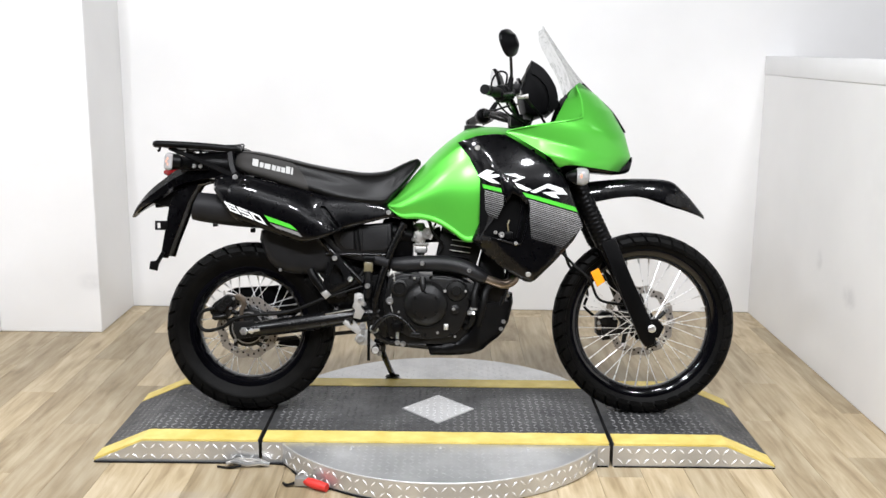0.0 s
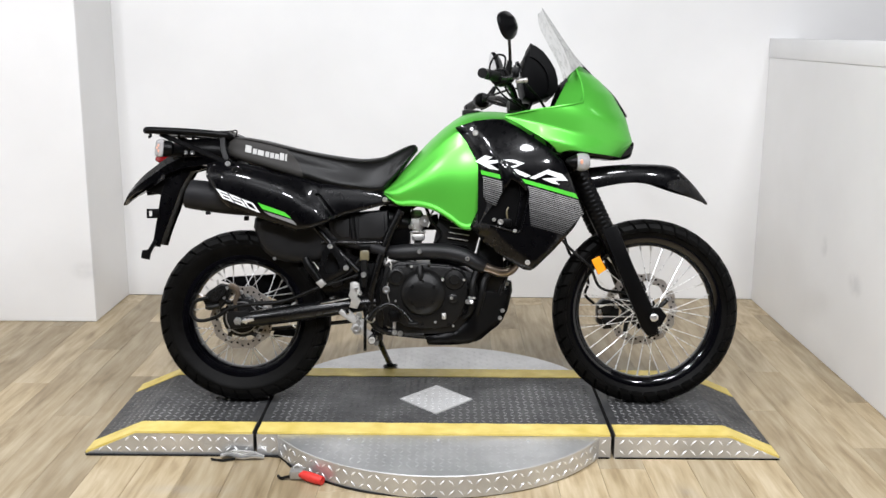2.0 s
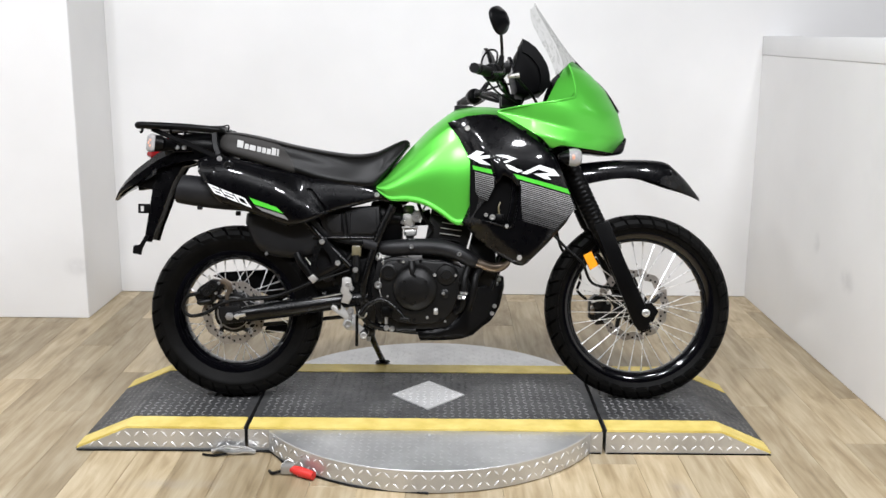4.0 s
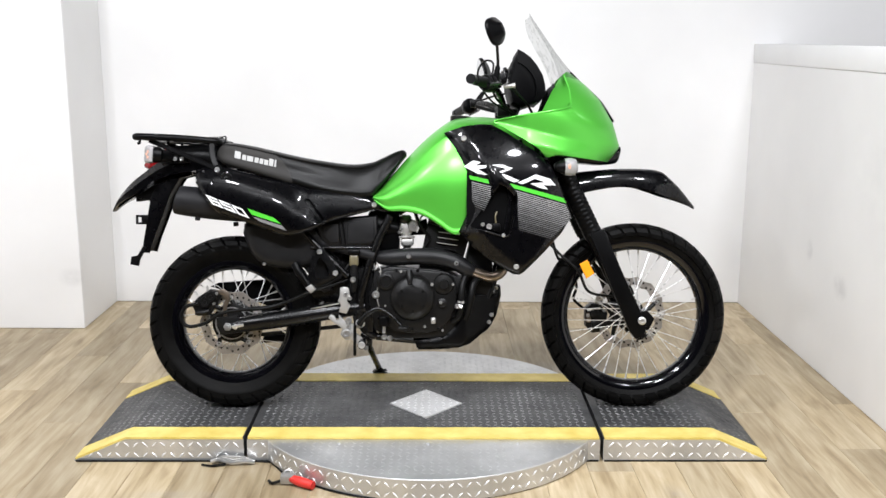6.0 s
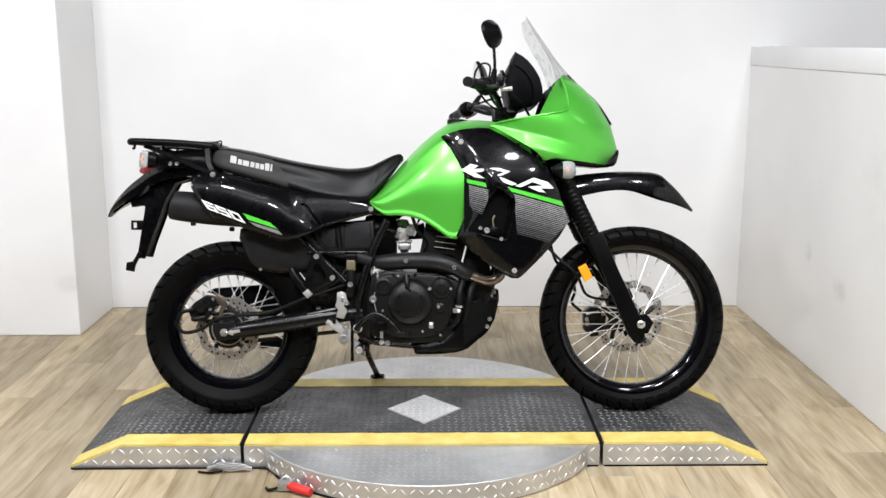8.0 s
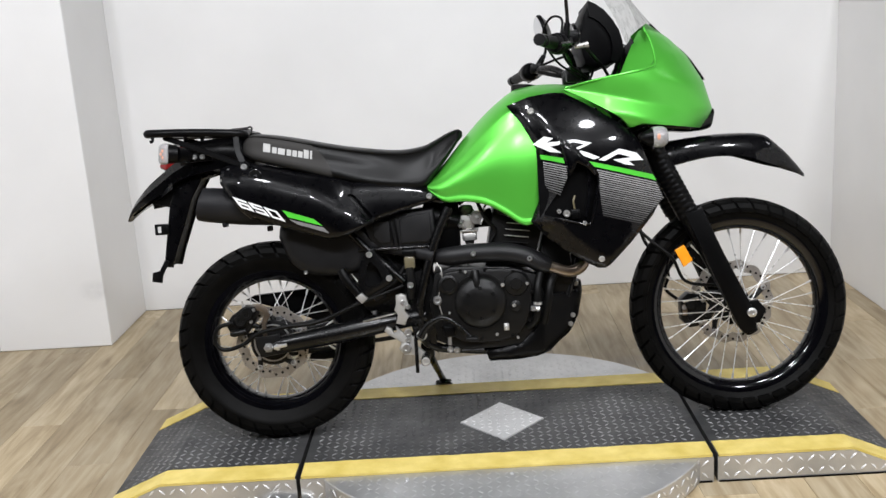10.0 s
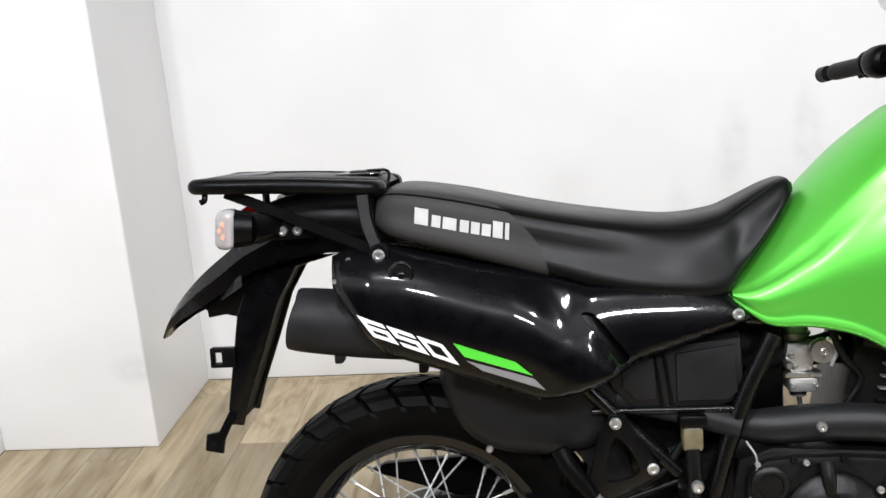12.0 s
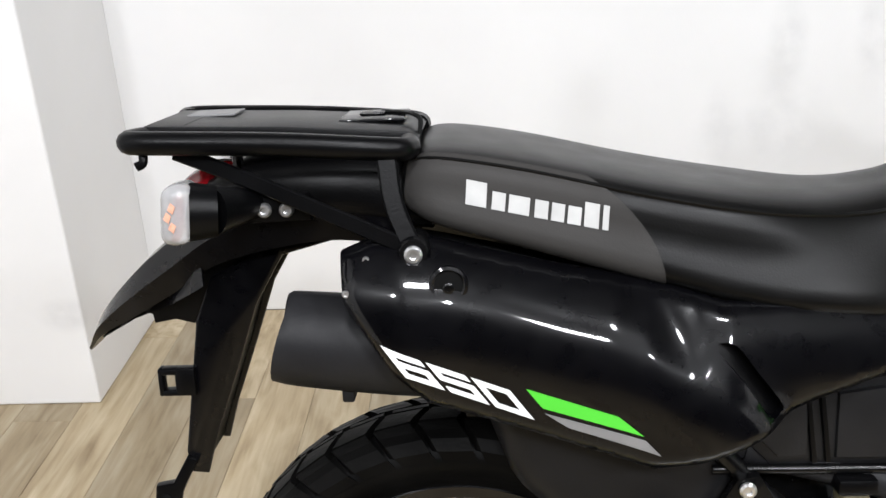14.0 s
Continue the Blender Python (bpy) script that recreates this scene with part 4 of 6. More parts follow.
SH = [(0.071, 0.990), (0.137, 1.013), (0.199, 1.021), (0.240, 1.019), (0.296, 0.986), (0.357, 0.945), (0.400, 0.916), (0.442, 0.876), (0.466, 0.825), (0.500, 0.746), (0.519, 0.703), (0.483, 0.644), (0.416, 0.572), (0.348, 0.506), (0.334, 0.498), (0.312, 0.500), (0.260, 0.528), (0.180, 0.586), (0.124, 0.645), (0.144, 0.690), (0.160, 0.726), (0.168, 0.773), (0.162, 0.826), (0.144, 0.874), (0.108, 0.942)]
DUCT = [(0.222, 0.866), (0.234, 0.800), (0.233, 0.780), (0.210, 0.736), (0.178, 0.690), (0.166, 0.662), (0.225, 0.648), (0.284, 0.634), (0.297, 0.650), (0.311, 0.713), (0.318, 0.752), (0.314, 0.782), (0.287, 0.817), (0.256, 0.850)]
for s in (1, -1):
    sh = part("shroud", panel_bm(SH, shroud_depth, 0.006, 0.013, 0.012, 1, DUCT, s), GLOSS, bike, "gloss black radiator shroud with white lettering shapes", angle=50)
    if s == 1:
        shroud = sh
part("duct_back", panel_bm([(0.15, 0.89), (0.34, 0.83), (0.33, 0.62), (0.15, 0.63)], lambda x, z: 0.196 + (x - 0.19) * 0.02, 0.004, 0.02, 0.004, 1), SATIN, shroud, "dark air duct recess")
LIP = [(0.286, 0.820), (0.316, 0.782), (0.320, 0.750), (0.313, 0.713), (0.298, 0.648), (0.283, 0.632), (0.225, 0.646), (0.162, 0.660)]
part("duct_lip", tube_bm([(x, -shroud_depth(x, z) - 0.0015, z) for x, z in LIP], 0.0034, 8), GLOSS, shroud)
part("duct_wall", panel_bm([(0.262, 0.836), (0.287, 0.806), (0.297, 0.765), (0.290, 0.700), (0.280, 0.655), (0.286, 0.650), (0.300, 0.700), (0.308, 0.765), (0.296, 0.812), (0.268, 0.842)], lambda x, z: 0.216, 0.012, 0.01, 0.003, 1), GLOSS, shroud, "gloss inner wall of the duct")
part("duct_fitting", join_bm(bolt_bm(0.228, -0.204, 0.664, 0.011, 0.012), bolt_bm(0.206, -0.204, 0.672, 0.007, 0.010)), CAST_ALU, shroud)
part("duct_plug", box_bm(0.240, 0.266, -0.216, -0.198, 0.648, 0.676, 0.003), SATIN, shroud)
part("duct_wire", tube_bm([(0.252, -0.206, 0.676), (0.249, -0.210, 0.700), (0.255, -0.206, 0.716)], 0.0028, 6), RESERVOIR, shroud)
part("lip_screw", bolt_bm(0.276, -shroud_depth(0.276, 0.634) - 0.003, 0.636, 0.0065, 0.004), ZINC, shroud)
# raised blade over the duct's upper edge
part("duct_blade", panel_bm([(0.212, 0.890), (0.232, 0.876), (0.258, 0.857), (0.290, 0.820), (0.318, 0.786), (0.312, 0.772), (0.286, 0.800), (0.262, 0.812), (0.240, 0.776), (0.236, 0.800), (0.222, 0.838)], lambda x, z: shroud_depth(x, z) + 0.006, 0.006, 0.01, 0.006, 1), GLOSS, shroud)
# graphics
decal("green_stripe", [(0.158, 0.842), (0.222, 0.827), (0.226, 0.812), (0.161, 0.828)], shroud_depth, GREEN_DECAL, shroud, "bright green stripe")
decal("green_stripe", [(0.292, 0.815), (0.486, 0.764), (0.496, 0.746), (0.304, 0.799)], shroud_depth, GREEN_DECAL, shroud, "bright green stripe")
# fine printed lines that fade downwards
FADE = [mat("printed_grey_line", (c, c, c * 1.02), (c * 1.3, c * 1.3, c * 1.33), 30, 0.4, spec=0.2) for c in (0.26, 0.20, 0.15, 0.10, 0.06, 0.03)]
for n in range(21):
    z = 0.820 - 0.0066 * n
    if n < 13:
        xl, xr = 0.167 + 0.0002 * n, 0.231 - 0.0028 * max(0, n - 5)
        decal("graphic_line", [(xl, z), (xr, z - 0.017), (xr, z - 0.0202), (xl, z - 0.0032)], shroud_depth, FADE[min(5, n // 3)], shroud, "fine grey line of the graphic")
    z2 = 0.789 - 0.0066 * n
    xl, xr = 0.318 + 0.0006 * n, 0.496 + 0.0035 * min(n, 6) - 0.0052 * max(0, n - 6)
    zr = z2 - 0.275 * (xr - xl)
    decal("graphic_line", [(xl, z2), (xr, zr), (xr, zr - 0.0032), (xl, z2 - 0.0032)], shroud_depth, FADE[min(5, n // 4)], shroud, "fine grey line of the graphic")
# white model mark, as slanted plain shapes
MARKS = [[(0.140, 0.872), (0.172, 0.893), (0.198, 0.886), (0.180, 0.875), (0.226, 0.876), (0.212, 0.866), (0.188, 0.863), (0.220, 0.842), (0.187, 0.847)],
         [(0.233, 0.877), (0.262, 0.878), (0.307, 0.866), (0.270, 0.850), (0.253, 0.852), (0.285, 0.863)],
         [(0.272, 0.846), (0.286, 0.842), (0.329, 0.823), (0.310, 0.818), (0.262, 0.838)],
         [(0.322, 0.816), (0.386, 0.845), (0.437, 0.830), (0.457, 0.808), (0.412, 0.808), (0.428, 0.794), (0.402, 0.798), (0.366, 0.814), (0.420, 0.818), (0.382, 0.830), (0.342, 0.812)]]
for m_ in MARKS:
    decal("white_mark", m_, shroud_depth, WHITE_DECAL, shroud, "white slanted decal shape")
part("shroud_bolt", bolt_bm(0.140, -shroud_depth(0.140, 0.970) - 0.001, 0.970, 0.010, 0.007), CAST_ALU, shroud)
part("shroud_bolt", bolt_bm(0.322, -shroud_depth(0.322, 0.527) - 0.001, 0.527, 0.009, 0.005), CAST_ALU, shroud)

# front fairing: a patch between its lower edge, cockpit edge and nose line
NOSE = [(0.893, 0.676), (0.93, 0.705), (0.951, 0.714), (1.034, 0.690), (1.117, 0.643), (1.173, 0.588), (1.222, 0.522)]
LOWER = [(0.242, 1.026), (0.283, 1.005), (0.352, 0.963), (0.398, 0.934), (0.428, 0.903), (0.462, 0.914), (0.547, 0.904), (0.62, 0.897), (0.676, 0.893)]
COCKPIT = [(0.246, 1.031), (0.332, 1.047), (0.441, 1.064), (0.494, 1.076), (0.512, 1.089), (0.510, 1.146), (0.494, 1.200), (0.510, 1.214), (0.522, 1.222)]


def nose_x(z):
    return float(np.interp(z, [q[0] for q in NOSE], [q[1] for q in NOSE]))


def soft(v, r):
    """A ramp that starts at zero, its corner rounded over r."""
    return 0.5 * (v + math.sqrt(v * v + r * r)) - 0.5 * r


def fair_w(z, x):
    """Half width: a steep flank above, a shelf flaring out below a crease that falls towards the nose, then a rolled lower edge; a fold drops from the cockpit corner."""
    h = z - (1.030 - 0.24 * (x - 0.242))
    front = min(1.0, max(0.0, (x - 0.50) * 6))
    fold = z - (1.082 - 0.80 * (x - 0.512))
    up = -0.20 * soft(h, 0.006) + 0.70 * soft(h - 0.085, 0.03) + 0.14 * front * soft(fold, 0.006)
    flare = 0.42 * (soft(-h, 0.006) - soft(-h - 0.052, 0.012))
    return 0.186 - up + flare - 0.9 * soft(-h - 0.056, 0.012)


def fair_y(x, z):
    c = min(1.0, max(0.0, (x - 0.36) / (nose_x(z) - 0.36)))
    return max(0.0, fair_w(z, x) * (1 - c ** 2.1) ** 0.58 - 0.22 * max(0, 0.36 - x))


def along(line, t):
    """A point at fraction t of a line's length."""
    d = [0.0]
    for a, b in zip(line, line[1:]):
        d.append(d[-1] + math.hypot(b[0] - a[0], b[1] - a[1]))
    return tuple(float(np.interp(t * d[-1], d, [q[i] for q in line])) for i in (0, 1))


def fairing_patch(s, nu=72, nv=40):
    rows = []
    nose = [(x, z) for z, x in NOSE]
    for j in range(nv + 1):
        v = j / nv
        row = []
        for i in range(nu + 1):
            u = math.sin(i / nu * math.pi / 2) ** 0.9
            b, t, r = along(LOWER, u), along(COCKPIT, u), along(nose, v)
            l = (LOWER[0][0] + (COCKPIT[0][0] - LOWER[0][0]) * v, LOWER[0][1] + (COCKPIT[0][1] - LOWER[0][1]) * v)
            x, z = ((1 - v) * b[k] + v * t[k] + (1 - u) * l[k] + u * r[k] - (1 - u) * ((1 - v) * LOWER[0][k] + v * COCKPIT[0][k]) - u * ((1 - v) * LOWER[-1][k] + v * COCKPIT[-1][k]) for k in (0, 1))
            row.append(Vector((x, -s * (0.0 if i == nu else fair_y(x, z)), z)))
        rows.append(row)
    return rows


for s in (1, -1):
    rows = fairing_patch(s)
    shell = [r + [Vector((q.x - 0.003, q.y * 0.975, q.z)) for q in r[::-1]] for r in rows]
    fr = part("fairing_side", grid_bm(shell, True, True), GREEN, bike, "lime green metallic front fairing", angle=32)
    part("fairing_lip", tube_bm([(x, -s * (fair_y(x, z) + 0.002), z) for x, z in COCKPIT[:7]], 0.0034, 8, 5), GREEN, fr)
    # the cockpit edge turns inward behind the screen
    inner = [(0.415, 1.066, 0.128), (0.438, 1.110, 0.104), (0.462, 1.155, 0.078), (0.487, 1.196, 0.054)]
    edge = [(0.494, 1.077), (0.511, 1.100), (0.509, 1.146), (0.494, 1.196)]
    part("cockpit_return", grid_bm([[Vector((x, -s * fair_y(x, z), z)) + (Vector((a, -s * w, b)) - Vector((x, -s * fair_y(x, z), z))) * (k / 4) for k in range(5)] for (x, z), (a, b, w) in zip(edge, inner)]), GREEN, fr, "green inner return of the fairing")
# chin below the headlight and the headlight
part("headlight", hull_bm([(0.50, 0.893, 0.925, 0.06, 0.075, 0.06), (0.58, 0.888, 0.925, 0.06, 0.075, 0.06), (0.64, 0.884, 0.925, 0.05, 0.06, 0.05), (0.70, 0.893, 0.94, 0.025, 0.035, 0.028), (0.717, 0.925, 0.952, 0.010, 0.018, 0.010)]), GLOSS, bike, "dark headlight surround under the fairing nose")
# shelf between tank and fairing
part("fairing_inner", plate_bm([(0.36, 1.0), (0.48, 1.02), (0.54, 1.02), (0.54, 0.95), (0.42, 0.95)], -0.10, 0.10, 0.01), SATIN, bike)

# windscreen
rows = []
for x, z, w, sweep in smooth_line([(0.384, 1.420, 0.070, 0.010), (0.405, 1.388, 0.105, 0.022), (0.432, 1.349, 0.120, 0.028), (0.495, 1.262, 0.128, 0.04), (0.569, 1.182, 0.118, 0.075), (0.645, 1.112, 0.090, 0.07), (0.697, 1.036, 0.045, 0.03)], 5):
    rows.append([Vector((x - sweep * abs(u) ** 2.2 - 0.002, w * u, z - sweep * 0.35 * abs(u) ** 2.2 + 0.004)) for u in (k / 10 - 1 for k in range(21))])
bm = grid_bm(rows)
bmesh.ops.solidify(bm, geom=bm.faces[:], thickness=0.003)
ws = part("windscreen", bm, SCREEN, bike, "clear plastic windscreen", angle=60)
part("screen_trim", tube_bm([r[10] + Vector((-0.006, 0, 0.002)) for r in rows[18:]], 0.0065, 8, 1), SATIN, ws, "black rubber screen trim")
# instrument housing
ip = part("instrument_housing", plate_bm([(0.330, 1.279), (0.371, 1.253), (0.412, 1.194), (0.423, 1.134), (0.40, 1.105), (0.345, 1.085), (0.312, 1.10), (0.298, 1.162), (0.31, 1.24)], -0.115, 0.115, 0.02), INSTRUMENT, bike, "black instrument housing")
outer = [(0.331, 1.287), (0.354, 1.275), (0.377, 1.258), (0.400, 1.229), (0.419, 1.197), (0.428, 1.163), (0.430, 1.132), (0.410, 1.102)]
inner = [(0.330, 1.240), (0.345, 1.234), (0.361, 1.222), (0.378, 1.203), (0.391, 1.180), (0.396, 1.155), (0.396, 1.130), (0.388, 1.108)]
part("instrument_hood", grid_bm([[Vector((a, -0.118, b)), Vector((a + 0.003, 0, b + 0.003)), Vector((a, 0.118, b)), Vector((c, 0.126, d)), Vector((c, 0, d)), Vector((c, -0.126, d))] for (a, b), (c, d) in zip(outer, inner)], True, True), INSTRUMENT, ip, "glossy dark instrument hood", angle=35)
part("instrument_dial", tube_bm([(0.306, -0.05, 1.19), (0.296, -0.05, 1.187)], 0.045, 24), GLOSS, ip)
part("instrument_dial", tube_bm([(0.306, 0.05, 1.19), (0.296, 0.05, 1.187)], 0.045, 24), GLOSS, ip)
for s in (-1, 1):
    part("fairing_stay", tube_bm([(0.41, s * 0.06, 1.02), (0.440, s * 0.065, 1.12), (0.465, s * 0.065, 1.17)], 0.006, 8), FRAME_BLK, bike)
    part("screen_bracket", plate_bm([(0.440, 1.150), (0.462, 1.172), (0.474, 1.150), (0.462, 1.110), (0.442, 1.120)], s * 0.075 - 0.004, s * 0.075 + 0.004, 0.002), SATIN, bike)


# ---- turn signals ----
def signal(x, y0, y1, z, label):
    """A stalk out of the fairing, a black cup and a clear lens that faces ahead."""
    t = part("turn_signal", tube_bm([(x - 0.030, y0, z + 0.006), (x - 0.028, y0 + (y1 - y0) * 0.6, z + 0.004), (x - 0.024, y1, z)], [0.012, 0.013, 0.014], 14, 4), SATIN, bike, label)
    part("signal_cup", tube_bm([(x - 0.046, y1, z), (x - 0.034, y1, z), (x - 0.012, y1, z)], [0.010, 0.018, 0.028], 20, 3), SATIN, t)
    part("signal_lens", tube_bm([(x - 0.012, y1, z), (x + 0.004, y1, z), (x + 0.020, y1, z - 0.001), (x + 0.030, y1, z - 0.002), (x + 0.034, y1, z - 0.002)], [0.029, 0.0315, 0.030, 0.022, 0.008], 22, 2), LENS, t, "clear signal lens")
    bm = bmesh.new()
    bmesh.ops.create_uvsphere(bm, u_segments=12, v_segments=8, radius=0.011, matrix=Matrix.Translation((x + 0.002, y1 + math.copysign(0.0255, y1), z)) @ Matrix.Diagonal((0.7, 0.7, 1, 1)))
    part("signal_bulb", bm, AMBER_BULB, t, "amber bulb")


signal(0.500, -0.13, -0.200, 0.872, "black-stalked front turn signal with clear lens")
signal(0.505, 0.13, 0.195, 0.872, "black-stalked front turn signal with clear lens")
for s in (-1, 1):
    t = part("turn_signal", tube_bm([(-0.875, s * 0.07, 0.900), (-0.895, s * 0.12, 0.904), (-0.922, s * 0.168, 0.908)], [0.013, 0.018, 0.027], 16, 4), SATIN, bike, "black-stalked rear turn signal with clear lens")
    bm = box_bm(-0.016, 0.016, -0.024, 0.024, -0.031, 0.031, 0.0135, 4)
    for v in bm.verts:
        v.co.x += 0.10 * v.co.z - 3.0 * max(0.0, -v.co.x) * v.co.y ** 2 / 0.024
    bm.transform(Matrix.Translation((-0.946, s * 0.180, 0.910)))
    part("signal_lens", bm, LENS, t, "clear signal lens")
    part("lens_base", tube_bm([(-0.912, s * 0.170, 0.908), (-0.938, s * 0.178, 0.910)], [0.026, 0.030], 18), SATIN, t)
    bm = join_bm(*[plate_bm([(-0.949 + a + u * 0.0042, 0.910 + b + w * 0.0058) for u, w in ((-1, -0.2), (-0.1, 1), (1, 0.3), (0.2, -1))], s * 0.2045 - 0.0006, s * 0.2045 + 0.0006, 0.0004) for a, b in ((0.002, 0.009), (-0.003, 0.0), (0.001, -0.010))])
    part("signal_bulb", bm, AMBER_BULB, t, "amber bulb seen through the lens")

# ---- tail, rack, cowls ----
def cowl_ridge(x):
    """Height of the main panel's upper ridge; past the seat's middle it dives to the foot of the vent."""
    return float(np.interp(x, [-0.80, -0.68, -0.636, -0.559, -0.518, -0.482, -0.438, -0.402, -0.37, -0.30], [0.838, 0.829, 0.818, 0.793, 0.782, 0.763, 0.727, 0.706, 0.680, 0.60]))


def cowl_depth(x, z):
    """The outer of two forms: the main panel with its ridge, and the wing that runs forward to the tank."""
    h = z - cowl_ridge(x)
    panel = 0.196 - 1.45 * soft(h, 0.034) - 0.05 * soft(-h, 0.02) - 0.16 * soft(-h - 0.075, 0.02) - 0.22 * max(0, -0.73 - x)
    g = z - (0.757 - 0.05 * (x + 0.40))
    wing = 0.181 - 0.22 * max(0.0, x + 0.40) - 0.75 * soft(g, 0.04) - 0.03 * soft(-g, 0.03) - 0.35 * soft(-g - 0.060, 0.03) - 0.35 * max(0.0, -0.43 - x)
    return 0.5 * (panel + wing) + 0.5 * math.sqrt((panel - wing) ** 2 + 0.030 ** 2) - 0.006


COWL = [(-0.793, 0.857), (-0.758, 0.870), (-0.70, 0.868), (-0.569, 0.835), (-0.46, 0.812), (-0.40, 0.792), (-0.262, 0.784), (-0.188, 0.766), (-0.148, 0.734), (-0.150, 0.726), (-0.251, 0.699), (-0.332, 0.676), (-0.386, 0.652), (-0.430, 0.636), (-0.478, 0.627), (-0.592, 0.668), (-0.706, 0.705), (-0.739, 0.737), (-0.789, 0.812)]
VENT = [(-0.414, 0.754), (-0.395, 0.756), (-0.370, 0.724), (-0.345, 0.690), (-0.348, 0.682), (-0.360, 0.681), (-0.382, 0.712)]
for s in (1, -1):
    c = part("side_cowl", panel_bm(COWL, cowl_depth, 0.006, 0.008, 0.012, 1, VENT, s), GLOSS, bike, "gloss black side cowl", angle=50)
    if s == 1:
        cowl = c
part("cowl_vent", panel_bm([(-0.428, 0.766), (-0.380, 0.768), (-0.322, 0.704), (-0.326, 0.676), (-0.376, 0.668)], lambda x, z: cowl_depth(x, z) - 0.016, 0.002, 0.01, 0.002, 1), SATIN, cowl)
cup = part("cowl_bolt_cup", lathe_bm([(0.0195, 0.003), (0.0195, -0.003), (0.0165, -0.0045), (0.0145, -0.003), (0.0135, 0.002)], -0.681, 0.831, 28, -cowl_depth(-0.681, 0.831) - 0.0005), GLOSS, cowl, "raised rim of the cowl fastener")
# shallow disc, its near-black colour stands for shade inside the cup
part("cup_floor", lathe_bm([(0.0150, -0.0012), (0.0148, -0.0018), (0.0, -0.0018)], -0.681, 0.831, 24, -cowl_depth(-0.681, 0.831) - 0.0012), GAP_SHADE, cup, "flat disc coloured with the recess's shade")
part("cup_bolt", bolt_bm(-0.681, -cowl_depth(-0.681, 0.831) - 0.0032, 0.828, 0.006, 0.003), FRAME_BLK, cup)
part("cowl_bolt", bolt_bm(-0.174, -cowl_depth(-0.174, 0.738) - 0.002, 0.738, 0.009, 0.006), ZINC, cowl)
for bx, bz in ((-0.765, 0.852), (-0.785, 0.822)):
    part("cowl_screw", bolt_bm(bx, -cowl_depth(bx, bz) + 0.003, bz, 0.004, 0.003), ZINC, cowl)
decal("green_stripe", [(-0.607, 0.725), (-0.515, 0.693), (-0.490, 0.671), (-0.591, 0.703)], cowl_depth, GREEN_DECAL, cowl, "bright green stripe")
decal("grey_stripe", [(-0.589, 0.697), (-0.488, 0.666), (-0.472, 0.648), (-0.565, 0.680)], cowl_depth, GREY_DECAL, cowl, "silver grey stripe")


def slanted(u, v):
    """Lettering frame on the cowl: u along the lower edge, v across it."""
    return (-0.727 + 0.129 * u - 0.024 * v, 0.739 - 0.050 * u + 0.034 * v)


def stroke(u0, v0, u1, v1):
    decal("numeral_stroke", [slanted(u0, v0), slanted(u1, v0), slanted(u1, v1), slanted(u0, v1)], cowl_depth, WHITE_DECAL, cowl, "white numeral stroke", step=0.006)


T, B = 0.068, 0.225
for u, strokes in ((0.0, "tlmbr"), (0.345, "tlmbr"), (0.69, "tlbrR")):
    a, b = u, u + 0.30
    stroke(a, 1 - B, b, 1)
    stroke(a, 0, b, B)
    if "R" not in strokes:
        stroke(a, 0.42, b, 0.42 + B)
    six = u == 0.0
    if "R" in strokes:
        stroke(a, B, a + T, 1 - B)
        stroke(b - T, B, b, 1 - B)
    else:
        stroke(a, 0.42 + B, a + T, 1 - B)
        stroke(b - T, B, b, 0.42)
        if six:
            stroke(a, B, a + T, 0.42)

# tail piece
TAIL = Body([(-1.128, 0.708, 0.718, 0.018, 0.022, 0.012), (-1.10, 0.735, 0.765, 0.045, 0.05, 0.03), (-1.05, 0.762, 0.818, 0.062, 0.066, 0.045), (-1.0, 0.790, 0.858, 0.07, 0.074, 0.05), (-0.95, 0.822, 0.893, 0.078, 0.08, 0.055),
             (-0.88, 0.842, 0.93, 0.088, 0.09, 0.06), (-0.80, 0.852, 0.93, 0.095, 0.098, 0.06), (-0.72, 0.84, 0.92, 0.10, 0.10, 0.06)], 6, 5, True)
tail = part("tail_fender", TAIL.bm(), GLOSS, bike, "gloss black rear fender tail", angle=24)
part("fender_lip", panel_bm([(-1.122, 0.716), (-1.092, 0.760), (-1.021, 0.809), (-0.964, 0.826), (-0.960, 0.806), (-1.004, 0.780), (-1.063, 0.752)], lambda x, z: 0.084 + 0.55 * min(0.0, x + 0.97) + 0.6 * (0.716 + 0.617 * (x + 1.122) - z), 0.003, 0.012, 0.002, 1), GLOSS, tail, "glossy lower lip of the fender")
part("tail_cover", hull_bm([(-0.955, 0.885, 0.918, 0.05, 0.06, 0.045), (-0.90, 0.878, 0.944, 0.07, 0.08, 0.06), (-0.80, 0.872, 0.952, 0.085, 0.10, 0.075), (-0.70, 0.862, 0.945, 0.09, 0.105, 0.08)]), SATIN, tail, "black cover under the rack")
part("tail_light", hull_bm([(-1.01, 0.868, 0.885, 0.02, 0.03, 0.02), (-0.99, 0.862, 0.915, 0.034, 0.042, 0.034), (-0.955, 0.87, 0.935, 0.036, 0.044, 0.036), (-0.93, 0.88, 0.935, 0.03, 0.036, 0.03)]), RED_LENS, tail, "red tail light lens")
for bx in (-0.876, -0.852):
    part("tail_bolt", bolt_bm(bx, -0.119, 0.897, 0.008, 0.007), ZINC, tail)
part("tail_bracket", plate_bm([(-0.897, 0.911), (-0.832, 0.911), (-0.826, 0.884), (-0.892, 0.882)], -0.119, -0.085, 0.005), SATIN, tail)
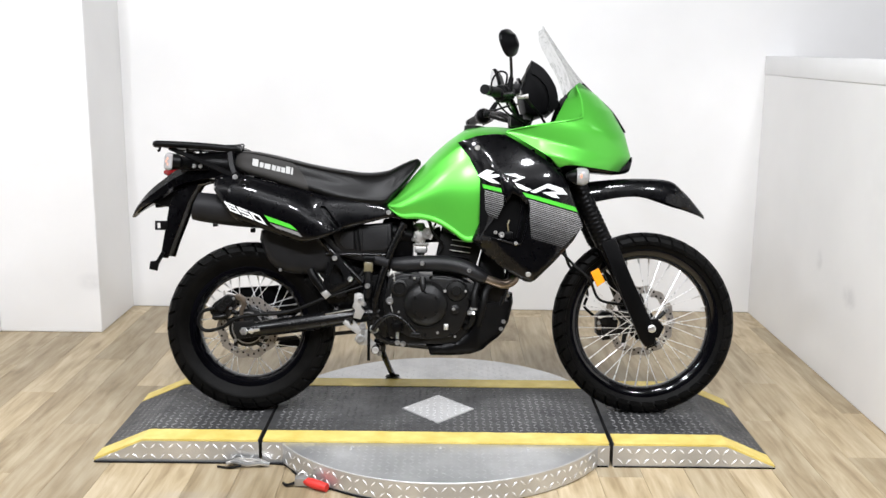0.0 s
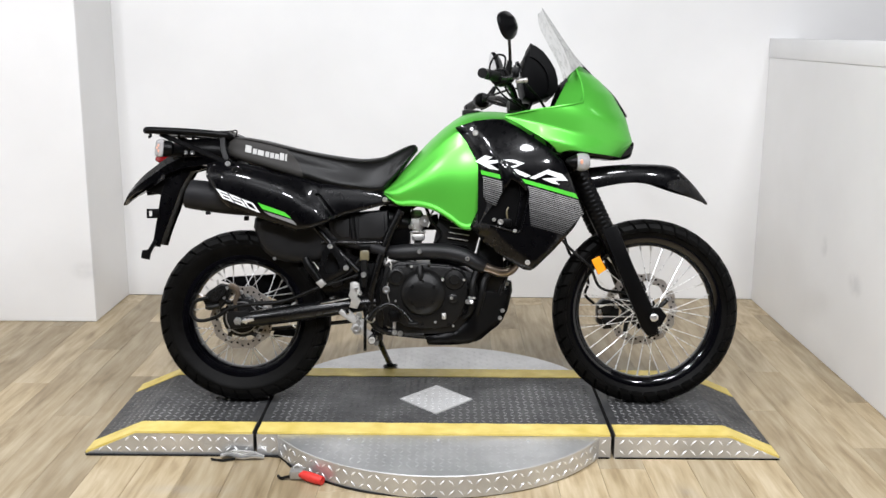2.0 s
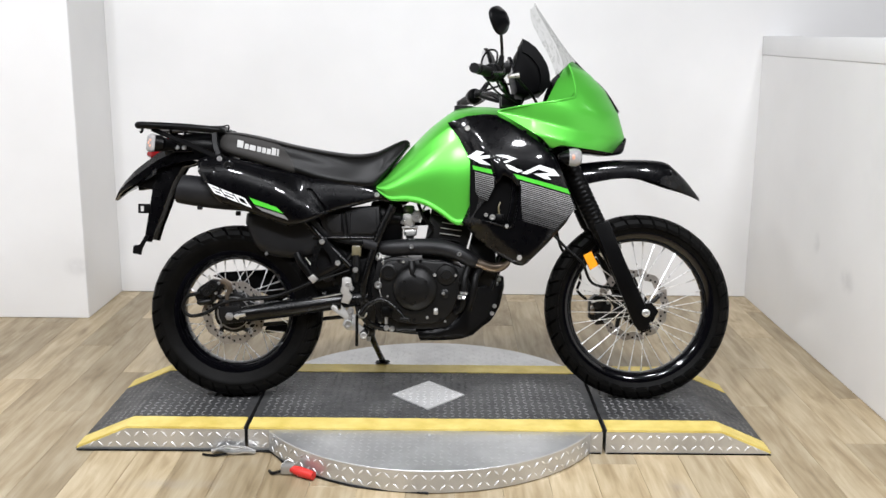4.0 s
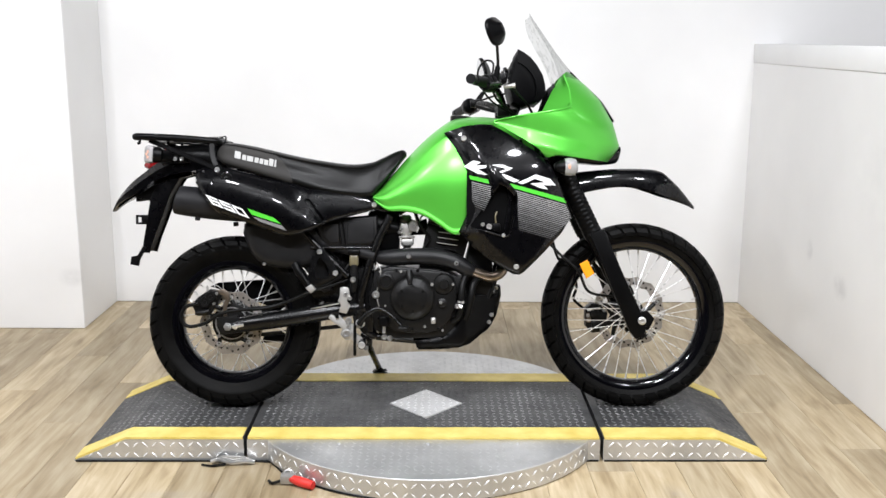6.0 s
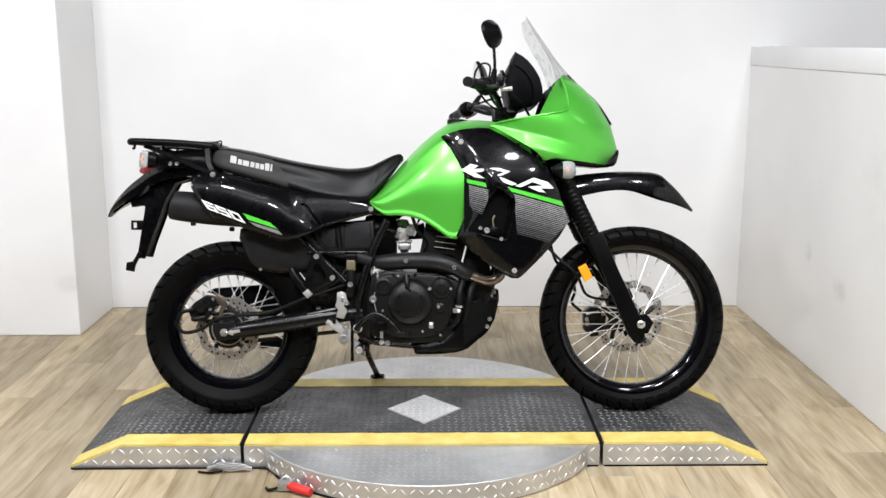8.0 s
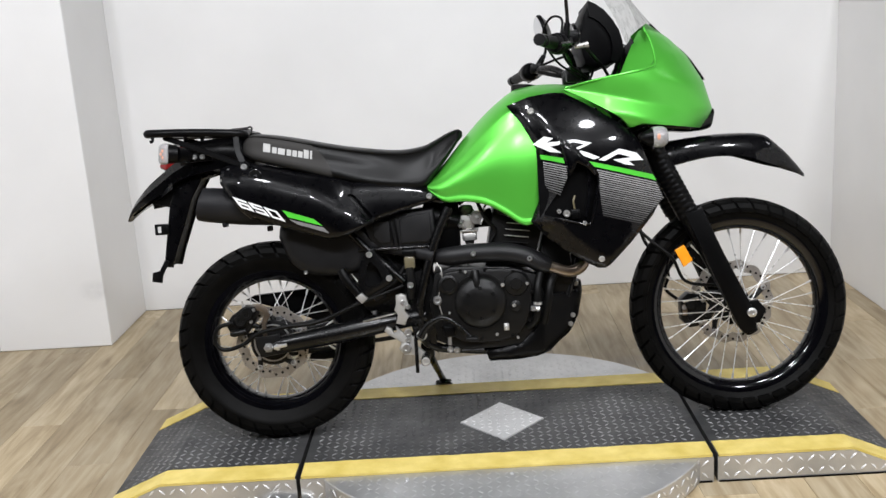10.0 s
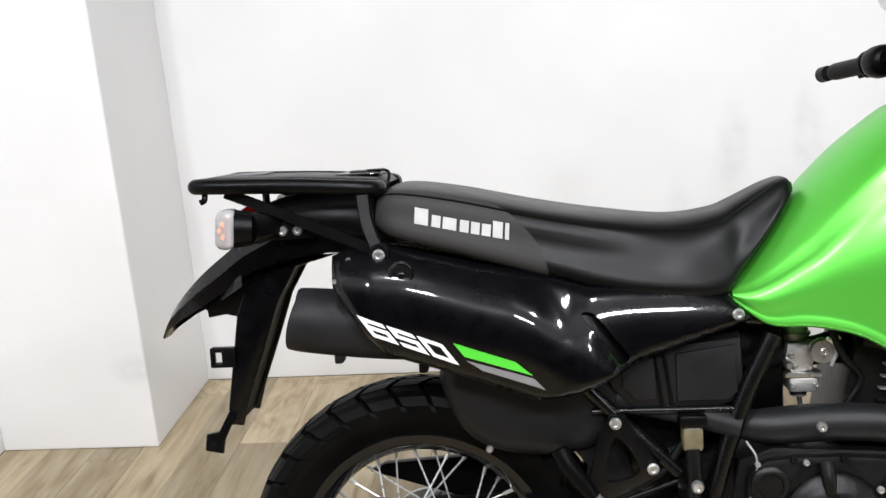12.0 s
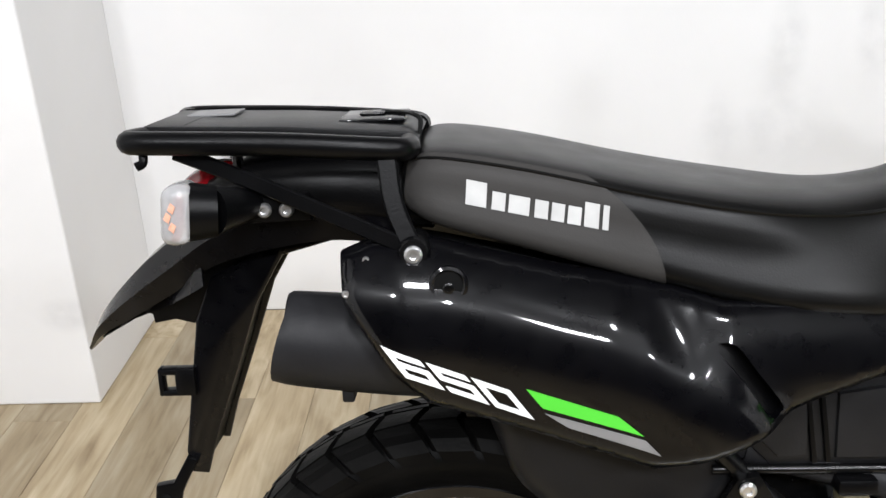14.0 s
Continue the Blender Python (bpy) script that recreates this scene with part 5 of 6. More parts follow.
hugger = [(-0.80, 0.850), (-0.88, 0.846), (-0.962, 0.805), (-0.984, 0.753), (-0.994, 0.694), (-1.012, 0.590), (-1.008, 0.562), (-0.988, 0.560), (-0.972, 0.611), (-0.940, 0.693), (-0.911, 0.772), (-0.876, 0.830)]
mg = part("mudguard", plate_bm(hugger, -0.054, -0.047, 0.003), GLOSS, bike, "gloss black plate-carrier mudguard")
part("mudguard_skirt", plate_bm(hugger, 0.047, 0.054, 0.003), GLOSS, mg)
part("mudguard_back", plate_bm([(-0.83, 0.850), (-0.90, 0.840), (-0.964, 0.800), (-0.985, 0.753), (-0.995, 0.694), (-1.012, 0.592), (-1.006, 0.566), (-0.994, 0.566), (-0.978, 0.612), (-0.948, 0.692), (-0.920, 0.770), (-0.885, 0.828)], -0.047, 0.047, 0.002), RUBBER, mg)
part("fender_web", plate_bm([(-0.875, 0.852), (-0.955, 0.838), (-1.045, 0.792), (-1.058, 0.766), (-0.988, 0.748), (-0.952, 0.780)], -0.046, 0.046, 0.004), SATIN, tail, "black inner web under the fender")
part("plate_lamp", plate_bm([(-1.045, 0.775), (-0.985, 0.79), (-0.98, 0.755), (-1.04, 0.745)], -0.035, 0.035, 0.006), SATIN, bike)
part("plate_bracket", join_bm(*[box_bm(x0, x1, -0.062, -0.046, z0, z1, 0.002) for x0, x1, z0, z1 in ((-1.034, -1.028, 0.664, 0.698), (-1.014, -0.990, 0.664, 0.698), (-1.030, -1.010, 0.690, 0.698), (-1.030, -1.010, 0.664, 0.671))]), SATIN, bike, "small black square plate bracket")
pb = part("plate_bracket", plate_bm([(-1.056, 0.520), (-1.052, 0.548), (-1.030, 0.552), (-1.010, 0.586), (-0.998, 0.580), (-1.012, 0.555), (-1.022, 0.536), (-1.026, 0.514)], -0.062, -0.050, 0.002), SATIN, bike, "black tab with a bolt hole")
# flat disc coloured as the shade of the bolt hole
part("bracket_hole", lathe_bm([(0.006, -0.0622), (0.006, -0.0630), (0.0, -0.0630)], -1.040, 0.532, 14), GAP_SHADE, pb)

# luggage rack
def strap_bm(pts, width, thick, n=4):
    """A flat bar along a line, its broad side facing sideways."""
    line = smooth_line(pts, n)
    rows = []
    for i, q in enumerate(line):
        d = (line[min(i + 1, len(line) - 1)] - line[max(i - 1, 0)]).normalized()
        u = Vector((-d.z, 0, d.x)).normalized() * width / 2
        e, t = u * 0.78, Vector((0, thick / 2, 0))
        rows.append([q + e - t, q + u - t * 0.4, q + u + t * 0.4, q + e + t, q - e + t, q - u + t * 0.4, q - u - t * 0.4, q - e - t])
    return grid_bm(rows, True, True)


rack = part("rack_plate", plate_bm([(-1.018, 0.978), (-1.006, 0.986), (-0.86, 0.981), (-0.722, 0.971), (-0.712, 0.962), (-0.722, 0.950), (-0.86, 0.961), (-1.006, 0.966)], -0.088, 0.064, 0.004), SATIN, bike, "black luggage rack deck")
for s in (-1, 1):
    w = -1.0 if s < 0 else 0.79
    part("rack_rail", tube_bm([(-1.005, w * 0.095, 0.974), (-1.012, w * 0.122, 0.974), (-0.985, w * 0.135, 0.974), (-0.86, w * 0.137, 0.969), (-0.745, w * 0.135, 0.960), (-0.722, w * 0.118, 0.957), (-0.722, w * 0.09, 0.957)], 0.0125, 12), SATIN, rack, "rounded black rack rail")
    part("rack_stay", strap_bm([(-0.742, s * 0.136, 0.953), (-0.735, s * 0.150, 0.905), (-0.716, s * 0.165, 0.860)], 0.021, 0.008), SATIN, rack)
    part("rack_stay", strap_bm([(-0.965, s * 0.120, 0.962), (-0.90, s * 0.126, 0.936), (-0.80, s * 0.146, 0.895), (-0.716, s * 0.163, 0.860)], 0.017, 0.007), SATIN, rack)
    part("stay_boss", lathe_bm([(0.0, s * 0.128), (0.017, s * 0.128), (0.017, s * 0.170), (0.014, s * 0.174), (0, s * 0.174)], -0.716, 0.858, 20), FRAME_BLK, rack)
    part("stay_bolt", bolt_bm(-0.716, s * 0.174, 0.858, 0.0095, 0.006, s), ZINC, rack)
    part("tie_hook", tube_bm([(-0.997, s * 0.125, 0.965), (-0.997, s * 0.128, 0.953), (-1.004, s * 0.13, 0.949)], 0.005, 8), SATIN, rack)
    part("rack_post", tube_bm([(-0.905, s * 0.10, 0.962), (-0.905, s * 0.095, 0.925)], 0.006, 8), FRAME_BLK, rack)
for rx in (-0.965, -0.920, -0.875, -0.830):
    part("deck_rib", box_bm(rx - 0.003, rx + 0.003, -0.080, 0.056, 0.979 - 0.045 * (rx + 0.97), 0.9850 - 0.045 * (rx + 0.97), 0.0015), SATIN, rack)
part("rack_label", box_bm(-0.985, -0.93, 0.0, 0.055, 0.9845, 0.9862), GREY_DECAL, rack, "faded grey sticker")
part("rack_recess", box_bm(-0.805, -0.73, -0.03, 0.06, 0.974, 0.9785, 0.002), GLOSS, rack, "black recess with latch")
part("rack_latch", box_bm(-0.785, -0.755, 0.0, 0.03, 0.9785, 0.982, 0.002), FRAME_BLK, rack)
part("latch_cord", tube_bm([(-0.76, 0.02, 0.980), (-0.735, 0.0, 0.981), (-0.72, -0.03, 0.982), (-0.712, -0.04, 0.975), (-0.716, -0.06, 0.95), (-0.722, -0.08, 0.93)], 0.0028, 6), HOSE, rack)


# ---- chassis ----
def pipe(name, pts, r, material=FRAME_BLK, parent=None, label="", seg=10, n=6):
    return part(name, tube_bm(pts, r, seg, n), material, parent or bike, label)


for s in (-1, 1):
    pipe("frame_tube", [(-0.118, s * 0.115, 0.70), (-0.165, s * 0.118, 0.60), (-0.206, s * 0.118, 0.474), (-0.222, s * 0.112, 0.40), (-0.215, s * 0.10, 0.30), (-0.17, s * 0.09, 0.265)], 0.015, label="black frame down tube")
    pipe("subframe_tube", [(-0.47, s * 0.10, 0.70), (-0.389, s * 0.112, 0.603), (-0.268, s * 0.118, 0.483)], 0.012)
    pipe("seat_rail", [(-0.93, s * 0.07, 0.885), (-0.70, s * 0.09, 0.85), (-0.40, s * 0.10, 0.78), (-0.13, s * 0.10, 0.72)], 0.012)
    pipe("engine_cradle", [(-0.17, s * 0.09, 0.265), (0.05, s * 0.085, 0.25), (0.18, s * 0.07, 0.30), (0.25, s * 0.045, 0.45), (0.34, s * 0.03, 0.75)], 0.013)
pipe("backbone", [(0.36, 0, 0.95), (0.2, 0, 0.92), (-0.1, 0, 0.72)], 0.028)
pipe("steering_head", [on_fork(1.03, 0, -0.02), on_fork(0.93, 0, -0.02)], 0.03)
pipe("cross_tube", [(-0.40, -0.115, 0.585), (-0.17, -0.12, 0.585)], 0.006)

# swingarm
for s in (-1, 1):
    sw = part("swingarm", tube_bm([(-0.70, s * 0.112, 0.304), (-0.62, s * 0.114, 0.314), (-0.44, s * 0.114, 0.340), (-0.30, s * 0.108, 0.362), (-0.21, s * 0.095, 0.372)], [0.022, 0.0295, 0.031, 0.029, 0.026], 16, 5), FRAME_BLK, bike, "satin black tubular swingarm")
    if s < 0:
        arm = sw
pipe("swingarm_brace", [(-0.40, -0.10, 0.35), (-0.38, 0.10, 0.35)], 0.02)
part("axle_plate", plate_bm([(-0.735, 0.335), (-0.66, 0.345), (-0.64, 0.285), (-0.72, 0.275)], -0.135, -0.112, 0.006), ENGINE_BLK, arm)
part("axle_nut", lathe_bm([(0.015, -0.132), (0.015, -0.142), (0.012, -0.145), (0.007, -0.145), (0.007, -0.152), (0, -0.152)], -0.692, 0.305, 6), ZINC, arm, "zinc rear axle nut")
part("chain_adjuster", tube_bm([(-0.675, -0.138, 0.304), (-0.635, -0.138, 0.312)], 0.007, 6), ZINC, arm)
part("chain_adjuster", tube_bm([(-0.668, -0.138, 0.304), (-0.660, -0.138, 0.306)], 0.011, 6), ZINC, arm)
pipe("rear_axle", [(BX, -0.13, 0.308), (BX, 0.13, 0.308)], 0.009, STEEL)
part("swingarm_guard", plate_bm([(-0.40, 0.371), (-0.30, 0.390), (-0.298, 0.386), (-0.398, 0.367)], -0.1395, -0.118, 0.003), STEEL, arm, "scuffed bare metal patch on the swingarm")
# rear brake: carrier, caliper, hose
part("caliper_carrier", plate_bm([(-0.740, 0.430), (-0.715, 0.436), (-0.696, 0.422), (-0.690, 0.395), (-0.703, 0.372), (-0.703, 0.335), (-0.715, 0.335), (-0.717, 0.378), (-0.706, 0.402), (-0.717, 0.415), (-0.738, 0.415)], -0.100, -0.086, 0.004), HEADER, bike, "dull grey cast caliper carrier")
cal = part("rear_caliper", plate_bm([(-0.826, 0.378), (-0.805, 0.405), (-0.765, 0.432), (-0.732, 0.428), (-0.726, 0.405), (-0.745, 0.368), (-0.765, 0.342), (-0.805, 0.338)], -0.112, -0.055, 0.008), ENGINE_BLK, bike, "black rear brake caliper")
for bx, bz in ((-0.775, 0.390), (-0.755, 0.408)):
    part("piston_housing", lathe_bm([(0.021, -0.108), (0.021, -0.122), (0.016, -0.128), (0.008, -0.128), (0.007, -0.125), (0, -0.125)], bx, bz, 20), ENGINE_BLK, cal)
part("caliper_bridge", tube_bm([(-0.808, -0.116, 0.352), (-0.790, -0.120, 0.352), (-0.762, -0.118, 0.358)], [0.009, 0.010, 0.008], 10), ENGINE_BLK, cal)
part("bleed_nipple", tube_bm([(-0.768, -0.105, 0.430), (-0.770, -0.108, 0.448)], [0.005, 0.003], 8), CAST_ALU, cal)
part("pin_boot", tube_bm([(-0.742, -0.10, 0.372), (-0.725, -0.10, 0.366)], [0.010, 0.007], 10), HOSE, cal)
for bx, bz in ((-0.735, 0.420), (-0.815, 0.385), (-0.80, 0.350), (-0.745, 0.385)):
    part("caliper_bolt", bolt_bm(bx, -0.113, bz, 0.006), ZINC, cal)
pipe("brake_hose", [(-0.80, -0.122, 0.385), (-0.845, -0.125, 0.372), (-0.858, -0.125, 0.33), (-0.83, -0.125, 0.304), (-0.77, -0.128, 0.318), (-0.72, -0.13, 0.35), (-0.64, -0.132, 0.365), (-0.55, -0.132, 0.372), (-0.47, -0.128, 0.398), (-0.38, -0.125, 0.44), (-0.30, -0.12, 0.48), (-0.26, -0.115, 0.53)], 0.0065, HOSE)
pipe("brake_cable", [(-0.62, -0.132, 0.372), (-0.52, -0.132, 0.382), (-0.42, -0.13, 0.42), (-0.33, -0.125, 0.45), (-0.27, -0.12, 0.47)], 0.004, HOSE)
# chain on the far side
chain = part("chain_guard", plate_bm([(-0.80, 0.428), (-0.77, 0.442), (-0.57, 0.456), (-0.45, 0.45), (-0.45, 0.35), (-0.57, 0.347), (-0.64, 0.378)], 0.075, 0.095, 0.004), SATIN, bike, "black chain guard")
for z0, z1 in ((0.238, 0.29), (0.372, 0.40)):
    pipe("drive_chain", [(BX, 0.082, z0), (-0.20, 0.082, z1)], 0.008, ENGINE_BLK, seg=6)
part("rear_sprocket", lathe_bm([(0.03, 0.078), (0.082, 0.078), (0.082, 0.086), (0.03, 0.086)], BX, BZ, 44, closed=True), STEEL, bike)
part("chain_roller_guide", plate_bm([(-0.61, 0.215), (-0.60, 0.24), (-0.515, 0.25), (-0.505, 0.235), (-0.52, 0.222)], 0.07, 0.095, 0.004), SATIN, bike)

# shock linkage plate with a triangular window
TRI = [(-0.415, 0.452), (-0.392, 0.555), (-0.375, 0.583), (-0.352, 0.586), (-0.300, 0.498), (-0.308, 0.482), (-0.395, 0.437)]
part("footrest_bracket", panel_bm(TRI, lambda x, z: 0.138, 0.006, 0.012, 0.003, 1, [(-0.385, 0.485), (-0.366, 0.55), (-0.33, 0.497), (-0.362, 0.477)]), FRAME_BLK, bike, "black triangular footrest bracket")
for bx, bz in ((-0.366, 0.572), (-0.310, 0.497)):
    part("bracket_bolt", bolt_bm(bx, -0.139, bz, 0.0095, 0.006), ZINC, bike)
part("passenger_footrest", tube_bm([(-0.455, -0.13, 0.53), (-0.44, -0.135, 0.50), (-0.405, -0.137, 0.452)], [0.014, 0.015, 0.013], 12), SATIN, bike)
part("peg_clip", plate_bm([(-0.415, 0.445), (-0.395, 0.458), (-0.378, 0.44), (-0.396, 0.425)], -0.152, -0.132, 0.003), CAST_ALU, bike)
# inner fender over the rear wheel
INNER = [(-0.640, 0.668), (-0.632, 0.60), (-0.61, 0.555), (-0.566, 0.523), (-0.50, 0.510), (-0.43, 0.512), (-0.385, 0.53), (-0.36, 0.60), (-0.40, 0.67), (-0.52, 0.70)]
part("inner_fender", panel_bm(INNER, lambda x, z: 0.112 - 0.1 * max(0, -0.56 - x), 0.02, 0.014, 0.03, 2), MATT_PLASTIC, bike, "matt black inner fender")
part("inner_fender", panel_bm(INNER, lambda x, z: 0.112, 0.02, 0.014, 0.03, 2, None, -1), MATT_PLASTIC, bike)
part("wheel_arch", plate_bm([(-0.62, 0.66), (-0.50, 0.60), (-0.36, 0.42), (-0.33, 0.43), (-0.36, 0.62), (-0.45, 0.70), (-0.62, 0.72)], -0.085, 0.085, 0.01), MATT_PLASTIC, bike)
part("arch_bolt", bolt_bm(-0.566, -0.108, 0.526, 0.006, 0.006), ZINC, bike)
# airbox and reservoir
part("airbox", plate_bm([(-0.385, 0.68), (-0.165, 0.70), (-0.160, 0.60), (-0.20, 0.585), (-0.335, 0.583), (-0.37, 0.62)], -0.118, 0.118, 0.018), MATT_PLASTIC, bike, "black plastic airbox")
for lid in ([(-0.268, 0.676), (-0.178, 0.688), (-0.174, 0.612), (-0.190, 0.600), (-0.268, 0.600)], [(-0.352, 0.668), (-0.300, 0.672), (-0.299, 0.604), (-0.330, 0.602), (-0.352, 0.625)]):
    part("airbox_lid", plate_bm(lid, -0.124, -0.112, 0.004), MATT_PLASTIC, bike)
for x0 in (-0.292, -0.277):
    part("airbox_rib", plate_bm([(x0 - 0.012, 0.680), (x0 - 0.007, 0.680), (x0 + 0.004, 0.596), (x0 - 0.002, 0.596)], -0.126, -0.112, 0.002), SATIN, bike)
part("brake_reservoir", box_bm(-0.262, -0.230, -0.134, -0.10, 0.520, 0.560, 0.006), RESERVOIR, bike, "yellowed brake fluid reservoir")
part("reservoir_cap", box_bm(-0.268, -0.224, -0.138, -0.097, 0.560, 0.580, 0.005), SATIN, bike)
part("master_cylinder", tube_bm([(-0.247, -0.128, 0.525), (-0.245, -0.13, 0.47), (-0.25, -0.13, 0.43)], [0.012, 0.013, 0.010], 12), ENGINE_BLK, bike)
part("shock_spring", tube_bm([(-0.33 + 0.035 * math.sin(k * 0.9), 0.035 * math.cos(k * 0.9), 0.36 + 0.005 * k) for k in range(50)], 0.006, 6, 1), FRAME_BLK, bike)

# muffler and exhaust
mp = part("muffler", tube_bm([(-0.861, -0.112, 0.752), (-0.855, -0.112, 0.751), (-0.74, -0.108, 0.737), (-0.58, -0.10, 0.716), (-0.46, -0.09, 0.67), (-0.36, -0.085, 0.60)], [0.047, 0.052, 0.054, 0.048, 0.036, 0.022], 28, 5), MUFFLER_BLK, bike, "matt black muffler")
# outlet is a closed disc, its inner darkness put into the colour
part("muffler_outlet", tube_bm([(-0.861, -0.112, 0.752), (-0.864, -0.112, 0.7525)], [0.020, 0.020], 18), GAP_SHADE, mp)
for bx, bz in ((-0.80, 0.692), (-0.665, 0.672)):
    part("muffler_tab", box_bm(bx - 0.006, bx + 0.008, -0.13, -0.10, bz - 0.012, bz + 0.004, 0.003), MUFFLER_BLK, mp)
hd = part("exhaust_header", tube_bm([(0.255, -0.03, 0.60), (0.288, -0.06, 0.545), (0.283, -0.085, 0.500), (0.245, -0.10, 0.481), (0.200, -0.105, 0.493), (0.160, -0.108, 0.508), (0.11, -0.108, 0.535)], 0.0175, 16), HEADER, bike, "heat-tinted exhaust header pipe")
part("heat_shield", tube_bm([(0.178, -0.107, 0.501), (0.155, -0.109, 0.511), (0.111, -0.110, 0.535), (0.044, -0.108, 0.552), (-0.048, -0.104, 0.554), (-0.12, -0.100, 0.549), (-0.17, -0.09, 0.55)], [0.022, 0.0275, 0.029, 0.030, 0.030, 0.029, 0.022], 18, 5), MATT_PLASTIC, hd, "black exhaust heat shield")
pipe("exhaust_mid_pipe", [(-0.17, -0.12, 0.555), (-0.25, -0.10, 0.575), (-0.36, -0.09, 0.60)], 0.021, MUFFLER_BLK)
for bx, bz in ((-0.052, 0.556), (0.117, 0.532)):
    part("shield_bolt", bolt_bm(bx, -0.134, bz, 0.0085, 0.007), ZINC, hd)

# ---- engine ----
eng = part("crankcase", plate_bm([(-0.175, 0.50), (-0.12, 0.52), (0.05, 0.51), (0.14, 0.48), (0.165, 0.40), (0.155, 0.30), (0.11, 0.262), (-0.10, 0.258), (-0.175, 0.29), (-0.195, 0.40)], -0.116, 0.128, 0.014), ENGINE_BLK, bike, "black single-cylinder engine crankcase")
part("engine_side_cover", plate_bm([(-0.165, 0.475), (-0.135, 0.505), (-0.04, 0.51), (0.04, 0.505), (0.09, 0.50), (0.12, 0.45), (0.11, 0.37), (0.08, 0.31), (0.02, 0.285), (-0.10, 0.29), (-0.15, 0.34), (-0.165, 0.42)], -0.138, -0.11, 0.010, 2), ENGINE_BLK, eng)
part("clutch_cover", lathe_bm([(0.076, -0.13), (0.077, -0.145), (0.071, -0.153), (0.064, -0.155), (0.058, -0.160), (0.045, -0.164), (0.018, -0.166), (0, -0.166)], -0.038, 0.408, 48), ENGINE_BLK, eng, "round black clutch cover")
for a in (35, 90, 145, 215, 270, 325):
    part("cover_bolt", bolt_bm(-0.038 + 0.046 * math.cos(radians(a)), -0.161, 0.408 + 0.046 * math.sin(radians(a)), 0.0055, 0.005), ENGINE_BLK, eng)
part("cover_rim", lathe_bm([(0.088, -0.137), (0.088, -0.141), (0.080, -0.141), (0.080, -0.137)], -0.038, 0.408, 40), ENGINE_BLK, eng)
part("cover_boss", lathe_bm([(0.030, -0.13), (0.030, -0.144), (0.025, -0.148), (0.020, -0.148), (0.018, -0.144), (0, -0.144)], -0.132, 0.467, 28), ENGINE_BLK, eng)
part("water_pump", lathe_bm([(0.040, -0.10), (0.040, -0.135), (0.034, -0.145), (0.018, -0.148), (0.016, -0.154), (0, -0.154)], 0.072, 0.458, 28), ENGINE_BLK, eng, "round black pump cover")
part("oil_filler", lathe_bm([(0.016, -0.13), (0.016, -0.146), (0.010, -0.149), (0, -0.149)], 0.068, 0.392, 18), ENGINE_BLK, eng)
part("cover_spine", tube_bm([(-0.050, -0.148, 0.505), (-0.048, -0.158, 0.478), (-0.047, -0.163, 0.458)], [0.012, 0.011, 0.007], 10), ENGINE_BLK, eng)
part("oil_window", join_bm(box_bm(0.028, 0.044, -0.147, -0.136, 0.318, 0.340, 0.003), bolt_bm(0.036, -0.147, 0.329, 0.006, 0.003)), CAST_ALU, eng, "small oval sight glass frame")
part("coolant_fitting", tube_bm([(0.112, -0.15, 0.382), (0.138, -0.15, 0.380)], 0.0075, 8), ZINC, eng)
part("coolant_fitting", bolt_bm(0.120, -0.156, 0.382, 0.009, 0.008), ZINC, eng)
pipe("coolant_hose", [(0.150, -0.11, 0.485), (0.137, -0.132, 0.445), (0.134, -0.138, 0.39), (0.128, -0.130, 0.345), (0.105, -0.115, 0.32)], 0.0125, HOSE)
pipe("coolant_hose", [(0.195, -0.10, 0.480), (0.176, -0.122, 0.450), (0.168, -0.130, 0.40), (0.150, -0.118, 0.33)], 0.0125, HOSE)
part("hose_clip", tube_bm([(0.1345, -0.138, 0.399), (0.1338, -0.138, 0.391)], 0.0138, 16), ZINC, eng)
for bx, bz, r in ((0.031, 0.458, 0.006), (0.105, 0.458, 0.005), (-0.079, 0.504, 0.005), (-0.152, 0.503, 0.0045), (0.069, 0.295, 0.0045), (0.006, 0.308, 0.005), (-0.134, 0.382, 0.004), (0.062, 0.394, 0.006)):
    part("bright_bolt", bolt_bm(bx, -0.146, bz, r, 0.006), CAST_ALU, eng)
for bx, bz in ((-0.158, 0.335), (-0.155, 0.465), (-0.04, 0.297), (0.055, 0.30), (0.108, 0.345), (0.118, 0.43), (0.065, 0.495), (-0.02, 0.507), (-0.095, 0.507)):
    part("case_bolt", bolt_bm(bx, -0.137, bz, 0.006, 0.006), ENGINE_BLK, eng)
part("oil_hose_line", tube_bm([(-0.165, -0.13, 0.535), (-0.15, -0.135, 0.50), (-0.165, -0.135, 0.42), (-0.15, -0.135, 0.36)], 0.0018, 8), CAST_ALU, eng)
part("frame_pivot_bolt", bolt_bm(-0.168, -0.130, 0.420, 0.014, 0.012), ZINC, eng, "bright pivot bolt")
# cylinder with fins, head, carburettor
cyl = part("cylinder", plate_bm([(-0.02, 0.50), (0.13, 0.50), (0.175, 0.66), (0.02, 0.70)], -0.085, 0.085, 0.008), ENGINE_BLK, bike, "black finned cylinder")
for k in range(7):
    z = 0.545 + 0.019 * k
    part("cylinder_fin", plate_bm([(0.035 + 0.004 * k, z), (0.108 + 0.004 * k, z - 0.010), (0.109 + 0.004 * k, z - 0.0075), (0.035 + 0.004 * k, z + 0.0028)], -0.098, 0.098, 0.0008), CAST_ALU if k > 2 else ENGINE_BLK, cyl)
part("cylinder_head", plate_bm([(0.02, 0.67), (0.175, 0.63), (0.20, 0.74), (0.05, 0.78)], -0.095, 0.095, 0.012), ENGINE_BLK, cyl)
